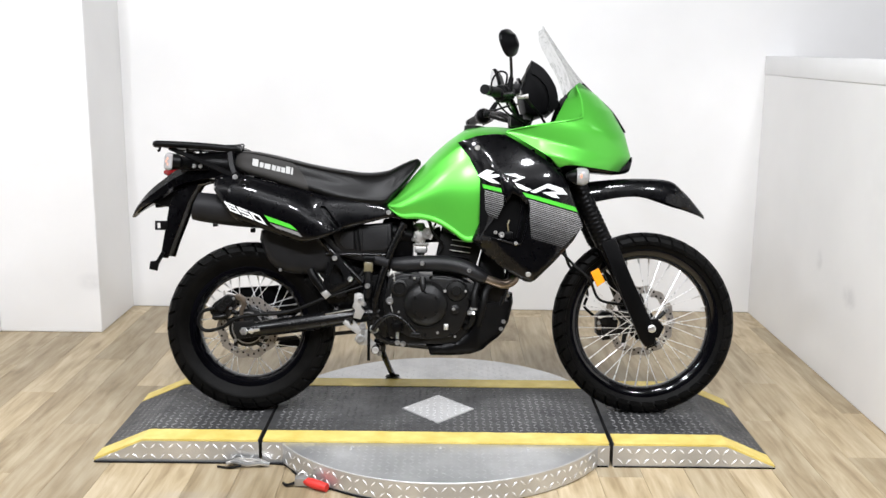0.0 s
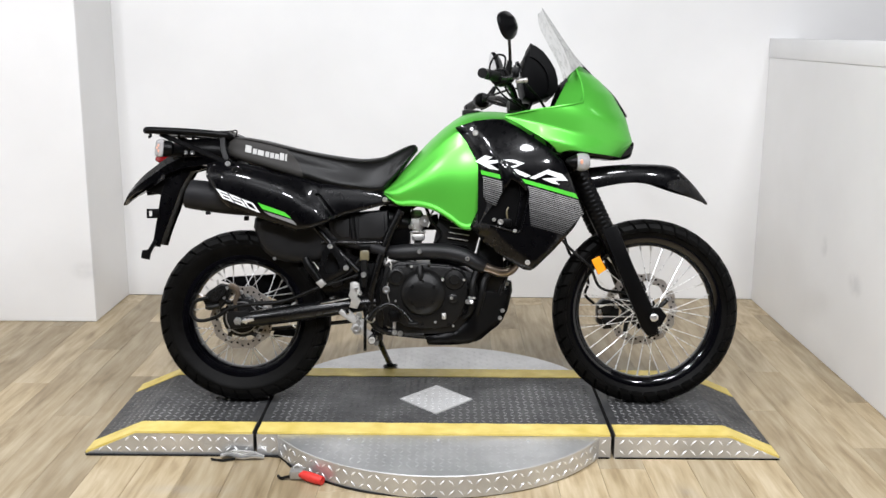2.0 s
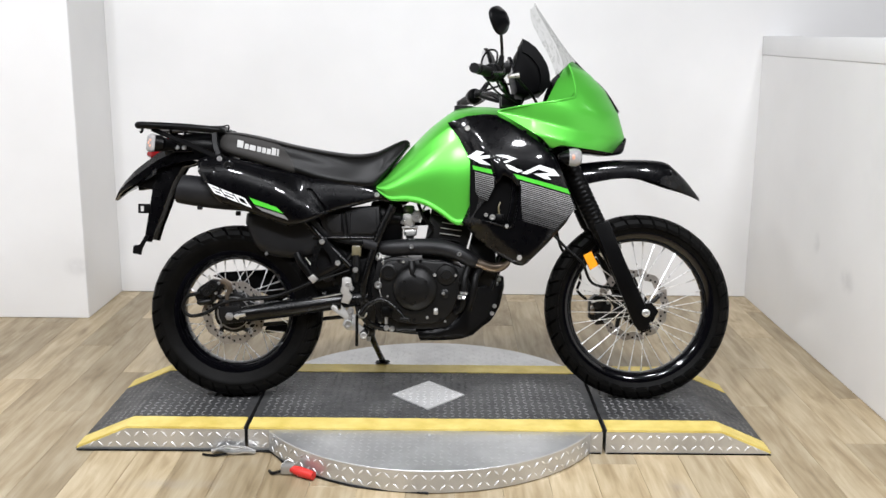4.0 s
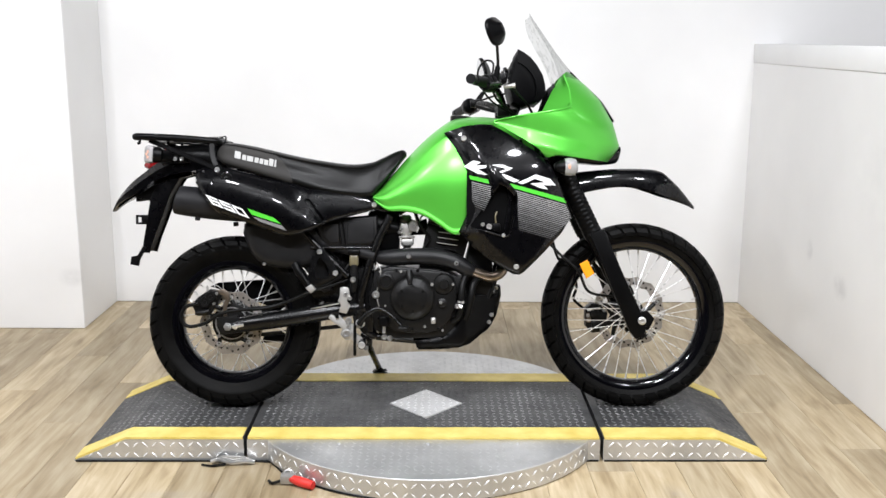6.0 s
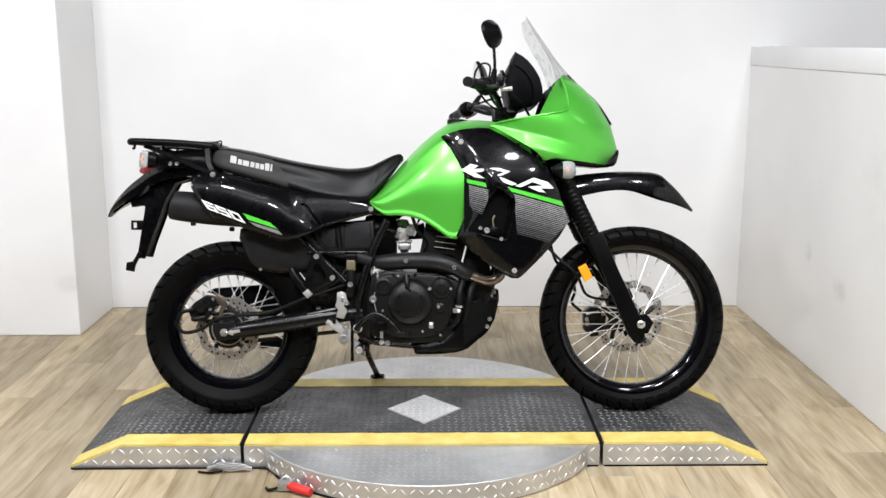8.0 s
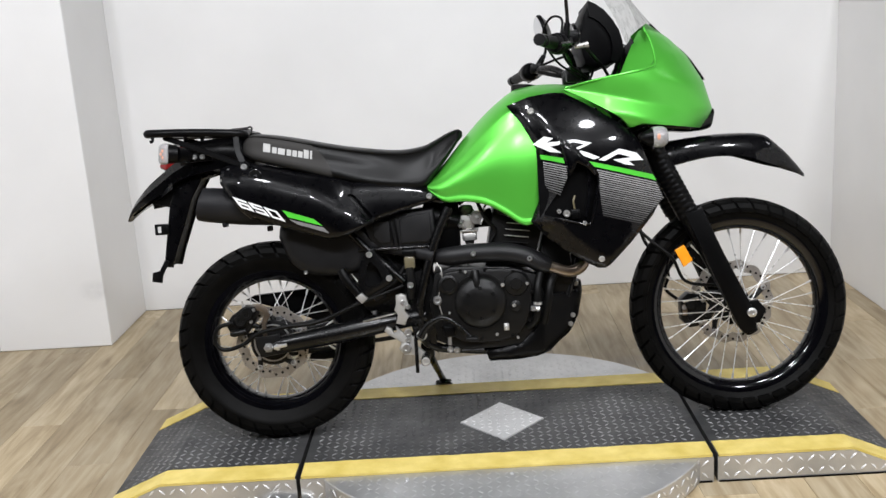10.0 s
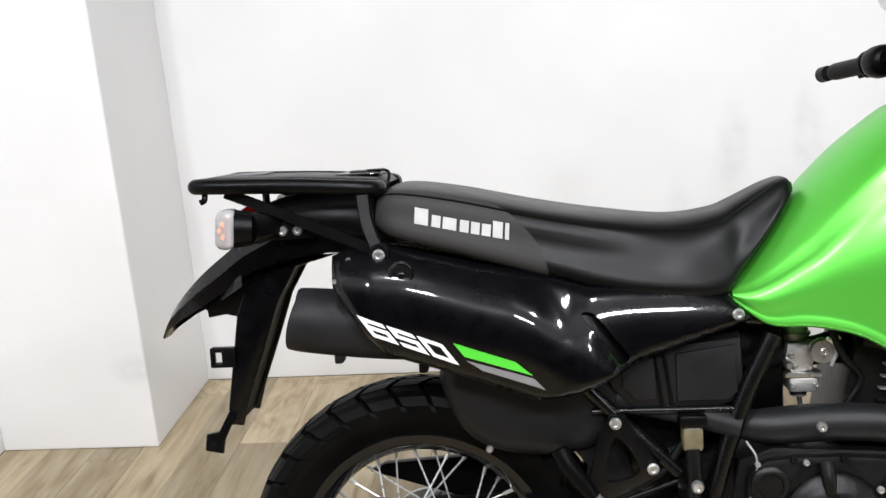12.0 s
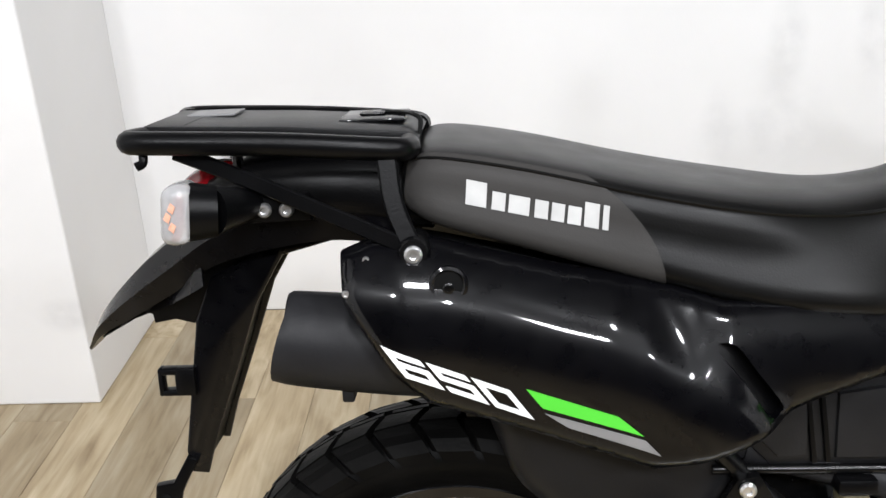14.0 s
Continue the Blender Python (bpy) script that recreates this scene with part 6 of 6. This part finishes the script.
carb = part("carburettor", plate_bm([(-0.083, 0.672), (-0.040, 0.672), (-0.036, 0.655), (-0.046, 0.625), (-0.078, 0.622), (-0.088, 0.645)], -0.060, 0.02, 0.006), CAST_ALU, bike, "cast aluminium carburettor")
part("carb_throat", tube_bm([(-0.105, -0.025, 0.645), (-0.04, -0.025, 0.65), (0.015, -0.025, 0.658)], [0.032, 0.024, 0.030], 18), HOSE, carb, "black rubber intake boots")
part("carb_bowl", join_bm(box_bm(-0.082, -0.036, -0.062, 0.01, 0.590, 0.617, 0.006), tube_bm([(-0.06, -0.03, 0.59), (-0.06, -0.03, 0.578)], [0.016, 0.013], 14)), CAST_ALU, carb)
part("carb_flange", plate_bm([(-0.089, 0.624), (-0.032, 0.624), (-0.032, 0.617), (-0.089, 0.617)], -0.068, 0.015, 0.002), STEEL, carb)
part("carb_top", tube_bm([(-0.066, -0.03, 0.668), (-0.066, -0.03, 0.692), (-0.066, -0.03, 0.700)], [0.022, 0.022, 0.014], 16, 2), CAST_ALU, carb)
part("carb_cap_rim", tube_bm([(-0.066, -0.03, 0.680), (-0.066, -0.03, 0.685)], 0.026, 18), STEEL, carb)
part("throttle_quadrant", lathe_bm([(0.019, -0.086), (0.021, -0.080), (0.016, -0.078), (0.021, -0.074), (0.019, -0.070), (0.0, -0.070)], -0.034, 0.662, 20), STEEL, carb)
part("throttle_pivot", bolt_bm(-0.034, -0.087, 0.662, 0.006, 0.006), ZINC, carb)
part("choke_plunger", tube_bm([(-0.086, -0.060, 0.640), (-0.086, -0.076, 0.640), (-0.086, -0.082, 0.640)], [0.008, 0.008, 0.005], 12, 2), STEEL, carb)
part("cable_bracket", plate_bm([(-0.040, 0.672), (-0.012, 0.690), (-0.006, 0.682), (-0.028, 0.664)], -0.084, -0.080, 0.001), ZINC, carb)
part("carb_lever", tube_bm([(-0.030, -0.088, 0.685), (-0.014, -0.090, 0.668), (-0.024, -0.090, 0.640)], 0.003, 6), ZINC, carb)
part("throttle_cable", tube_bm([(-0.012, -0.082, 0.688), (0.01, -0.085, 0.72), (0.06, -0.08, 0.76)], 0.0035, 6), HOSE, carb)
part("drain_hose", tube_bm([(-0.060, -0.035, 0.58), (-0.062, -0.05, 0.55), (-0.075, -0.06, 0.50)], 0.004, 6), HOSE, carb)
for q in ((-0.078, 0.652), (-0.050, 0.632), (-0.072, 0.632), (-0.046, 0.666)):
    part("carb_screw", bolt_bm(q[0], -0.061, q[1], 0.0045, 0.004), ZINC, carb)
for q in (-0.078, -0.040):
    part("carb_screw", bolt_bm(q, -0.064, 0.603, 0.004, 0.004), ZINC, carb)
pipe("fuel_hose", [(-0.03, -0.10, 0.71), (-0.01, -0.10, 0.66), (0.02, -0.09, 0.62), (0.0, -0.09, 0.58)], 0.006, HOSE)
part("battery_box", box_bm(-0.20, -0.088, -0.06, 0.06, 0.555, 0.715, 0.012), SATIN, bike)
part("oil_filter_housing", plate_bm([(0.14, 0.48), (0.17, 0.61), (0.245, 0.60), (0.255, 0.46), (0.235, 0.38), (0.15, 0.38)], -0.06, 0.06, 0.012), ENGINE_BLK, bike)
part("shock_linkage", plate_bm([(-0.42, 0.40), (-0.40, 0.56), (-0.30, 0.60), (-0.19, 0.57), (-0.19, 0.40), (-0.28, 0.36)], -0.05, 0.05, 0.012), FRAME_BLK, bike)
# radiator behind the shroud
part("radiator", box_bm(0.33, 0.37, 0.0, 0.20, 0.56, 0.86, 0.006), ENGINE_BLK, bike)
part("radiator", box_bm(0.30, 0.36, -0.16, -0.03, 0.56, 0.84, 0.006), ENGINE_BLK, bike)

# skid plate
SKID = [(0.160, 0.410), (0.262, 0.414), (0.261, 0.446), (0.281, 0.442), (0.284, 0.408), (0.266, 0.334), (0.234, 0.292), (0.168, 0.241), (0.124, 0.228), (0.05, 0.224), (-0.022, 0.226), (-0.029, 0.251), (0.077, 0.270), (0.120, 0.312), (0.144, 0.366)]
sk = part("skid_plate", panel_bm(SKID, lambda x, z: 0.128 - 0.75 * max(0, x - 0.15) - 0.12 * max(0, 0.27 - z), 0.01, 0.012, 0.012, 1), SATIN, bike, "matt black skid plate")
part("skid_plate", panel_bm(SKID, lambda x, z: 0.128 - 0.75 * max(0, x - 0.15) - 0.12 * max(0, 0.27 - z), 0.01, 0.012, 0.012, 1, None, -1), SATIN, bike, "matt black skid plate")
rows = [[Vector((x, y, z)) for y in (-0.8 * k, -0.4 * k, 0, 0.4 * k, 0.8 * k)] for x, z, k in smooth_line([(0.278, 0.42, 0.03), (0.272, 0.36, 0.04), (0.24, 0.295, 0.07), (0.189, 0.262, 0.11), (0.108, 0.227, 0.145), (-0.02, 0.222, 0.15)], 5)]
bm = grid_bm(rows)
bmesh.ops.solidify(bm, geom=bm.faces[:], thickness=0.004)
part("skid_plate_belly", bm, SATIN, sk)
for bx, bz in ((0.247, 0.340), (0.238, 0.314), (0.262, 0.437)):
    part("skid_bolt", bolt_bm(bx, -(0.131 - 0.75 * (bx - 0.15)), bz, 0.008, 0.006), ZINC, sk)

# footrest, brake pedal, stand
HANG = [(-0.293, 0.446), (-0.276, 0.450), (-0.262, 0.444), (-0.257, 0.418), (-0.268, 0.398), (-0.256, 0.382), (-0.270, 0.354), (-0.297, 0.360), (-0.290, 0.385), (-0.300, 0.400), (-0.294, 0.418)]
part("footrest_hanger", plate_bm(HANG, -0.160, -0.138, 0.005), CAST_ALU, bike, "cast aluminium footrest hanger")
part("hanger_lower", plate_bm([(-0.326, 0.352), (-0.312, 0.346), (-0.306, 0.332), (-0.296, 0.336), (-0.298, 0.352), (-0.276, 0.330), (-0.245, 0.316), (-0.236, 0.286), (-0.200, 0.256), (-0.218, 0.234), (-0.250, 0.262), (-0.276, 0.262), (-0.292, 0.282), (-0.284, 0.302), (-0.322, 0.328), (-0.334, 0.340)], -0.160, -0.140, 0.004), CAST_ALU, bike, "cast aluminium peg bracket")
part("footrest", tube_bm([(-0.211, -0.150, 0.256), (-0.211, -0.19, 0.256), (-0.211, -0.238, 0.256)], [0.013, 0.0145, 0.0145], 14, 2), FRAME_BLK, bike, "dark steel rider footrest")
part("footrest_end", lathe_bm([(0.0125, -0.238), (0.0125, -0.243), (0.008, -0.244), (0.006, -0.240), (0, -0.240)], -0.211, 0.256, 16), CAST_ALU, bike)
for bx, bz, r in ((-0.221, 0.321, 0.016), (-0.262, 0.332, 0.012), (-0.258, 0.41, 0.008), (-0.272, 0.425, 0.007), (-0.246, 0.475, 0.010), (-0.262, 0.31, 0.009), (-0.27, 0.285, 0.016)):
    part("hanger_bolt", bolt_bm(bx, -0.160, bz, r, 0.010), ZINC, bike)
pd = part("brake_pedal", tube_bm([(-0.225, -0.175, 0.318), (-0.205, -0.18, 0.348), (-0.178, -0.184, 0.368), (-0.150, -0.187, 0.374), (-0.112, -0.190, 0.352), (-0.072, -0.194, 0.310)], [0.012, 0.010, 0.009, 0.008, 0.008, 0.008], 10), FRAME_BLK, bike, "black brake pedal")
part("frame_gusset", plate_bm([(-0.275, 0.50), (-0.185, 0.52), (-0.17, 0.40), (-0.18, 0.28), (-0.245, 0.30), (-0.262, 0.38)], -0.11, 0.11, 0.006), FRAME_BLK, bike, "black frame side plate")
part("intake_boot", tube_bm([(-0.175, -0.02, 0.665), (-0.13, -0.025, 0.655), (-0.09, -0.03, 0.647)], [0.055, 0.046, 0.034], 18), SATIN, bike)
part("exhaust_port", plate_bm([(0.15, 0.62), (0.215, 0.60), (0.26, 0.62), (0.27, 0.70), (0.19, 0.74)], -0.07, 0.07, 0.01), ENGINE_BLK, bike)
part("pedal_tip", box_bm(-0.088, -0.052, -0.225, -0.185, 0.304, 0.316, 0.004), ENGINE_BLK, pd)
part("pedal_switch", box_bm(-0.155, -0.12, -0.165, -0.135, 0.31, 0.345, 0.005), SATIN, bike)
part("cradle_bolt", bolt_bm(-0.138, -0.14, 0.270, 0.010, 0.010), ZINC, bike)
part("cradle_bolt", bolt_bm(-0.118, -0.14, 0.266, 0.010, 0.010), ZINC, bike)
part("switch_rod", tube_bm([(-0.138, -0.15, 0.322), (-0.138, -0.15, 0.285)], 0.006, 8), ZINC, bike)
part("cradle_rail", tube_bm([(-0.10, -0.135, 0.262), (-0.035, -0.135, 0.262)], 0.005, 8), ENGINE_BLK, bike)
part("pedal_spring_rod", tube_bm([(-0.240, -0.165, 0.315), (-0.240, -0.165, 0.208)], 0.0055, 8), FRAME_BLK, bike)
st = part("side_stand", tube_bm([(-0.218, 0.14, 0.215), (-0.205, 0.20, 0.165), (-0.19, 0.29, 0.105), (-0.180, 0.355, 0.066)], [0.013, 0.012, 0.011, 0.012], 12), FRAME_BLK, bike, "black side stand, down")
part("stand_foot", tube_bm([(-0.18, 0.360, 0.066), (-0.1795, 0.358, 0.0575)], [0.026, 0.031], 20), FRAME_BLK, st, "round black stand foot")
part("stand_pivot", box_bm(-0.24, -0.195, 0.10, 0.15, 0.20, 0.25, 0.006), FRAME_BLK, bike)
part("stand_spring", tube_bm([(-0.225, 0.125, 0.25), (-0.222, 0.15, 0.18)], 0.009, 8), CAST_ALU, bike)

# ---- handlebar ----
HB = part("handlebar", tube_bm([(0.140, 0.41, 1.112), (0.175, 0.28, 1.121), (0.235, 0.15, 1.118), (0.283, 0.06, 1.085), (0.287, -0.06, 1.085), (0.262, -0.15, 1.130), (0.218, -0.27, 1.149), (0.172, -0.40, 1.145)], 0.0112, 14), FRAME_BLK, bike, "black handlebar")
for a, b, s in (((0.208, -0.305, 1.148), (0.158, -0.445, 1.143), -1), ((0.168, 0.315, 1.119), (0.131, 0.460, 1.110), 1)):
    a, b = Vector(a), Vector(b)
    d = (b - a).normalized()
    line = [a + d * (0.0068 * k) for k in range(19)]
    part("grip", tube_bm(line, [0.0175 if k % 2 else 0.0158 for k in range(19)], 14, 1), HOSE, HB, "ribbed black rubber grip")
    part("grip_flange", tube_bm([a - d * 0.004, a + d * 0.004], 0.026, 18), HOSE, HB)
    part("bar_end", tube_bm([b - d * 0.005, b + d * 0.018], [0.016, 0.0165], 14), ENGINE_BLK, HB)
    sw = a - d * 0.035
    part("switch_housing", tube_bm([a - d * 0.006, a - d * 0.02, a - d * 0.05, a - d * 0.062], [0.022, 0.030, 0.030, 0.02], 16, 3), SATIN, HB, "black switch housing")
    part("lever_perch", box_bm(*(v for q in zip(a - d * 0.085 - Vector((0.012, 0.018, 0.012)), a - d * 0.085 + Vector((0.03, 0.018, 0.018))) for v in q), 0.005), SATIN, HB)
    p0 = a - d * 0.08 + Vector((0.028, 0, 0.0))
    part("lever", tube_bm([p0, p0 + d * 0.05 + Vector((0.018, 0, -0.002)), p0 + d * 0.12 + Vector((0.025, 0, -0.006)), p0 + d * 0.185 + Vector((0.012, 0, -0.012))], [0.007, 0.006, 0.0055, 0.006], 8), FRAME_BLK, HB, "brake lever" if s < 0 else "clutch lever")
part("front_reservoir", box_bm(0.235, 0.285, -0.235, -0.175, 1.155, 1.19, 0.006), SATIN, HB, "black front brake reservoir")
part("brake_fitting", tube_bm([(0.275, -0.20, 1.145), (0.315, -0.20, 1.150)], [0.006, 0.009], 8), CAST_ALU, HB)
for s in (-1, 1):
    part("bar_clamp", box_bm(0.262, 0.308, s * 0.055 - 0.016, s * 0.055 + 0.016, 1.055, 1.10, 0.006), ENGINE_BLK, HB)
pipe("throttle_cable", [(0.225, -0.275, 1.15), (0.235, -0.27, 1.215), (0.205, -0.25, 1.225), (0.185, -0.22, 1.18), (0.23, -0.14, 1.11), (0.32, -0.06, 1.06)], 0.0035, HOSE)
pipe("throttle_cable", [(0.23, -0.26, 1.135), (0.255, -0.20, 1.10), (0.30, -0.10, 1.08), (0.36, -0.05, 1.04)], 0.004, HOSE)
pipe("clutch_cable", [(0.215, 0.19, 1.135), (0.28, 0.12, 1.15), (0.33, 0.02, 1.14), (0.34, -0.08, 1.08), (0.30, -0.10, 1.02)], 0.004, HOSE)
pipe("brake_line", [(0.30, -0.205, 1.15), (0.33, -0.17, 1.12), (0.37, -0.10, 1.09), (0.42, -0.02, 1.02)], 0.005, HOSE)
pipe("wiring_loom", [(0.20, 0.16, 1.11), (0.25, 0.10, 1.09), (0.31, 0.05, 1.075), (0.38, 0.0, 1.03)], 0.007, HOSE)
part("ignition_switch", tube_bm([(0.322, 0, 1.05), (0.322, 0, 1.085)], 0.02, 16), ENGINE_BLK, HB)


def mirror(stem, c, s):
    """Round-cornered mirror on a thin stem, glass facing the rider."""
    m = part("mirror_stem", tube_bm(stem, 0.0052, 8), FRAME_BLK, HB)
    part("stem_boot", tube_bm([stem[0], Vector(stem[0]) + (Vector(stem[1]) - Vector(stem[0])).normalized() * 0.045], [0.0125, 0.0085], 12), SATIN, HB)
    turn = Matrix.Translation(c) @ Euler((0, radians(-14), radians(s * (10 if s > 0 else 30)))).to_matrix().to_4x4() @ pose(0, 0, 0, s * -18)
    corners = [(0.058, 0.006), (0.044, 0.038), (0.0, 0.050), (-0.040, 0.044), (-0.056, 0.016), (-0.050, -0.026), (-0.018, -0.046), (0.034, -0.040), (0.054, -0.022)]
    shape = [(q[0], q[1]) for q in smooth_line([(a, b, 0.0) for a, b in corners], 4, True)]
    rows = []
    for x, k in ((-0.003, 0.97), (0.0, 1.0), (0.008, 0.98), (0.024, 0.60)):
        rows.append([turn @ Vector((x, a * k, b * k)) for a, b in shape])
    rows.append([turn @ Vector((0.034, a * 0.12, b * 0.42)) for a, b in shape])
    part("mirror_shell", grid_bm(rows, True, True), SATIN, HB, "black mirror housing", angle=20)
    bm = bmesh.new()
    bm.faces.new([bm.verts.new(turn @ Vector((-0.0055, a * 0.93, b * 0.93))) for a, b in shape])
    part("mirror_glass", bm, MIRROR, HB, "mirror glass")


mirror([(0.245, -0.245, 1.165), (0.252, -0.25, 1.21), (0.246, -0.29, 1.275), (0.246, -0.30, 1.295)], (0.236, -0.305, 1.315), -1)
mirror([(0.205, 0.265, 1.135), (0.232, 0.28, 1.180), (0.246, 0.34, 1.235), (0.252, 0.37, 1.255)], (0.228, 0.372, 1.266), 1)

# ---- loose latch and cord by the ramp ----
pliers = empty("ramp_latch_pin", pose(-0.42, -0.55, 0.0))
RED_GRIP = mat("red_rubber_grip", (0.55, 0.02, 0.015), (0.68, 0.04, 0.03), 30, 0.45)
part("red_handle", tube_bm([(0.0, 0.005, 0.021), (0.03, -0.012, 0.019), (0.075, -0.035, 0.016)], [0.012, 0.016, 0.014], 14), RED_GRIP, pliers, "red rubber grip")
part("pin_head", box_bm(-0.035, 0.01, -0.005, 0.03, 0.004, 0.034, 0.005), CAST_ALU, pliers)
part("pin_arm", tube_bm([(-0.03, 0.012, 0.012), (-0.06, 0.0, 0.008), (-0.075, 0.02, 0.006)], 0.005, 8), ENGINE_BLK, pliers)
part("pin_ring", tube_bm([(-0.01 + 0.017 * math.cos(k * 0.7), 0.02, 0.028 + 0.017 * math.sin(k * 0.7)) for k in range(9)], 0.003, 6, 2), ZINC, pliers)
tagged(pliers, "red-handled metal locking pin lying on the floor beside the turntable", "locking pin")
latch = empty("ramp_latch", pose(-0.64, -0.385, 0.0))
part("latch_plate", plate_bm([(-0.075, 0.012), (-0.03, 0.03), (0.04, 0.026), (0.07, 0.012), (0.02, 0.006)], -0.006, 0.006, 0.003), CAST_ALU, latch)
part("latch_hook", tube_bm([(-0.07, -0.008, 0.012), (-0.04, -0.016, 0.020), (0.0, -0.014, 0.010), (0.04, -0.016, 0.016), (0.075, -0.008, 0.010)], 0.007, 8), ZINC, latch)
part("latch_chain", tube_bm([(-0.02, -0.02, 0.008), (-0.06, -0.03, 0.006), (-0.1, -0.02, 0.006)], 0.004, 8), ENGINE_BLK, latch)
tagged(latch, "scuffed metal ramp latch on the floor against the ramp skirt", "latch")
cord = part("edge_cord", tube_bm([(-1.17, -0.372, 0.004), (-0.8, -0.371, 0.004), (-0.55, -0.374, 0.004), (-0.50, -0.40, 0.004), (-0.45, -0.475, 0.004), (-0.36, -0.55, 0.004), (-0.2, -0.635, 0.004), (0.02, -0.675, 0.004)], 0.0035, 6), HOSE)
tagged(cord, "thin black cord lying along the ramp and turntable edge", "cord")


# ---- floor boards ----
def plank_mesh(w, l):
    bm = box_bm(-w / 2, w / 2, -l / 2, l / 2, -0.004, 0.0)
    bmesh.ops.bevel(bm, geom=[e for e in bm.edges if all(v.co.z > -0.001 for v in e.verts)], offset=0.0008, segments=1, affect="EDGES")
    me = bpy.data.meshes.new("plank")
    bm.to_mesh(me)
    bm.free()
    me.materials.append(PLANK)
    return me


PW, PL = 0.152, 1.22
board = plank_mesh(PW - 0.0007, PL - 0.0007)
col, x = 0, LEFT + PW / 2
while x < RIGHT:
    y = FRONT - 0.2 + (col * 0.437) % PL
    y = y - PL if y - PL / 2 > FRONT else y
    while y - PL / 2 < BACK:
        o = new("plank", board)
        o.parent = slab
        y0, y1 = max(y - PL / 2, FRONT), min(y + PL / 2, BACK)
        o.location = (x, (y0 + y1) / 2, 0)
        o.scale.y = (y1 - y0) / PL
        y += PL
    x += PW
    col += 1
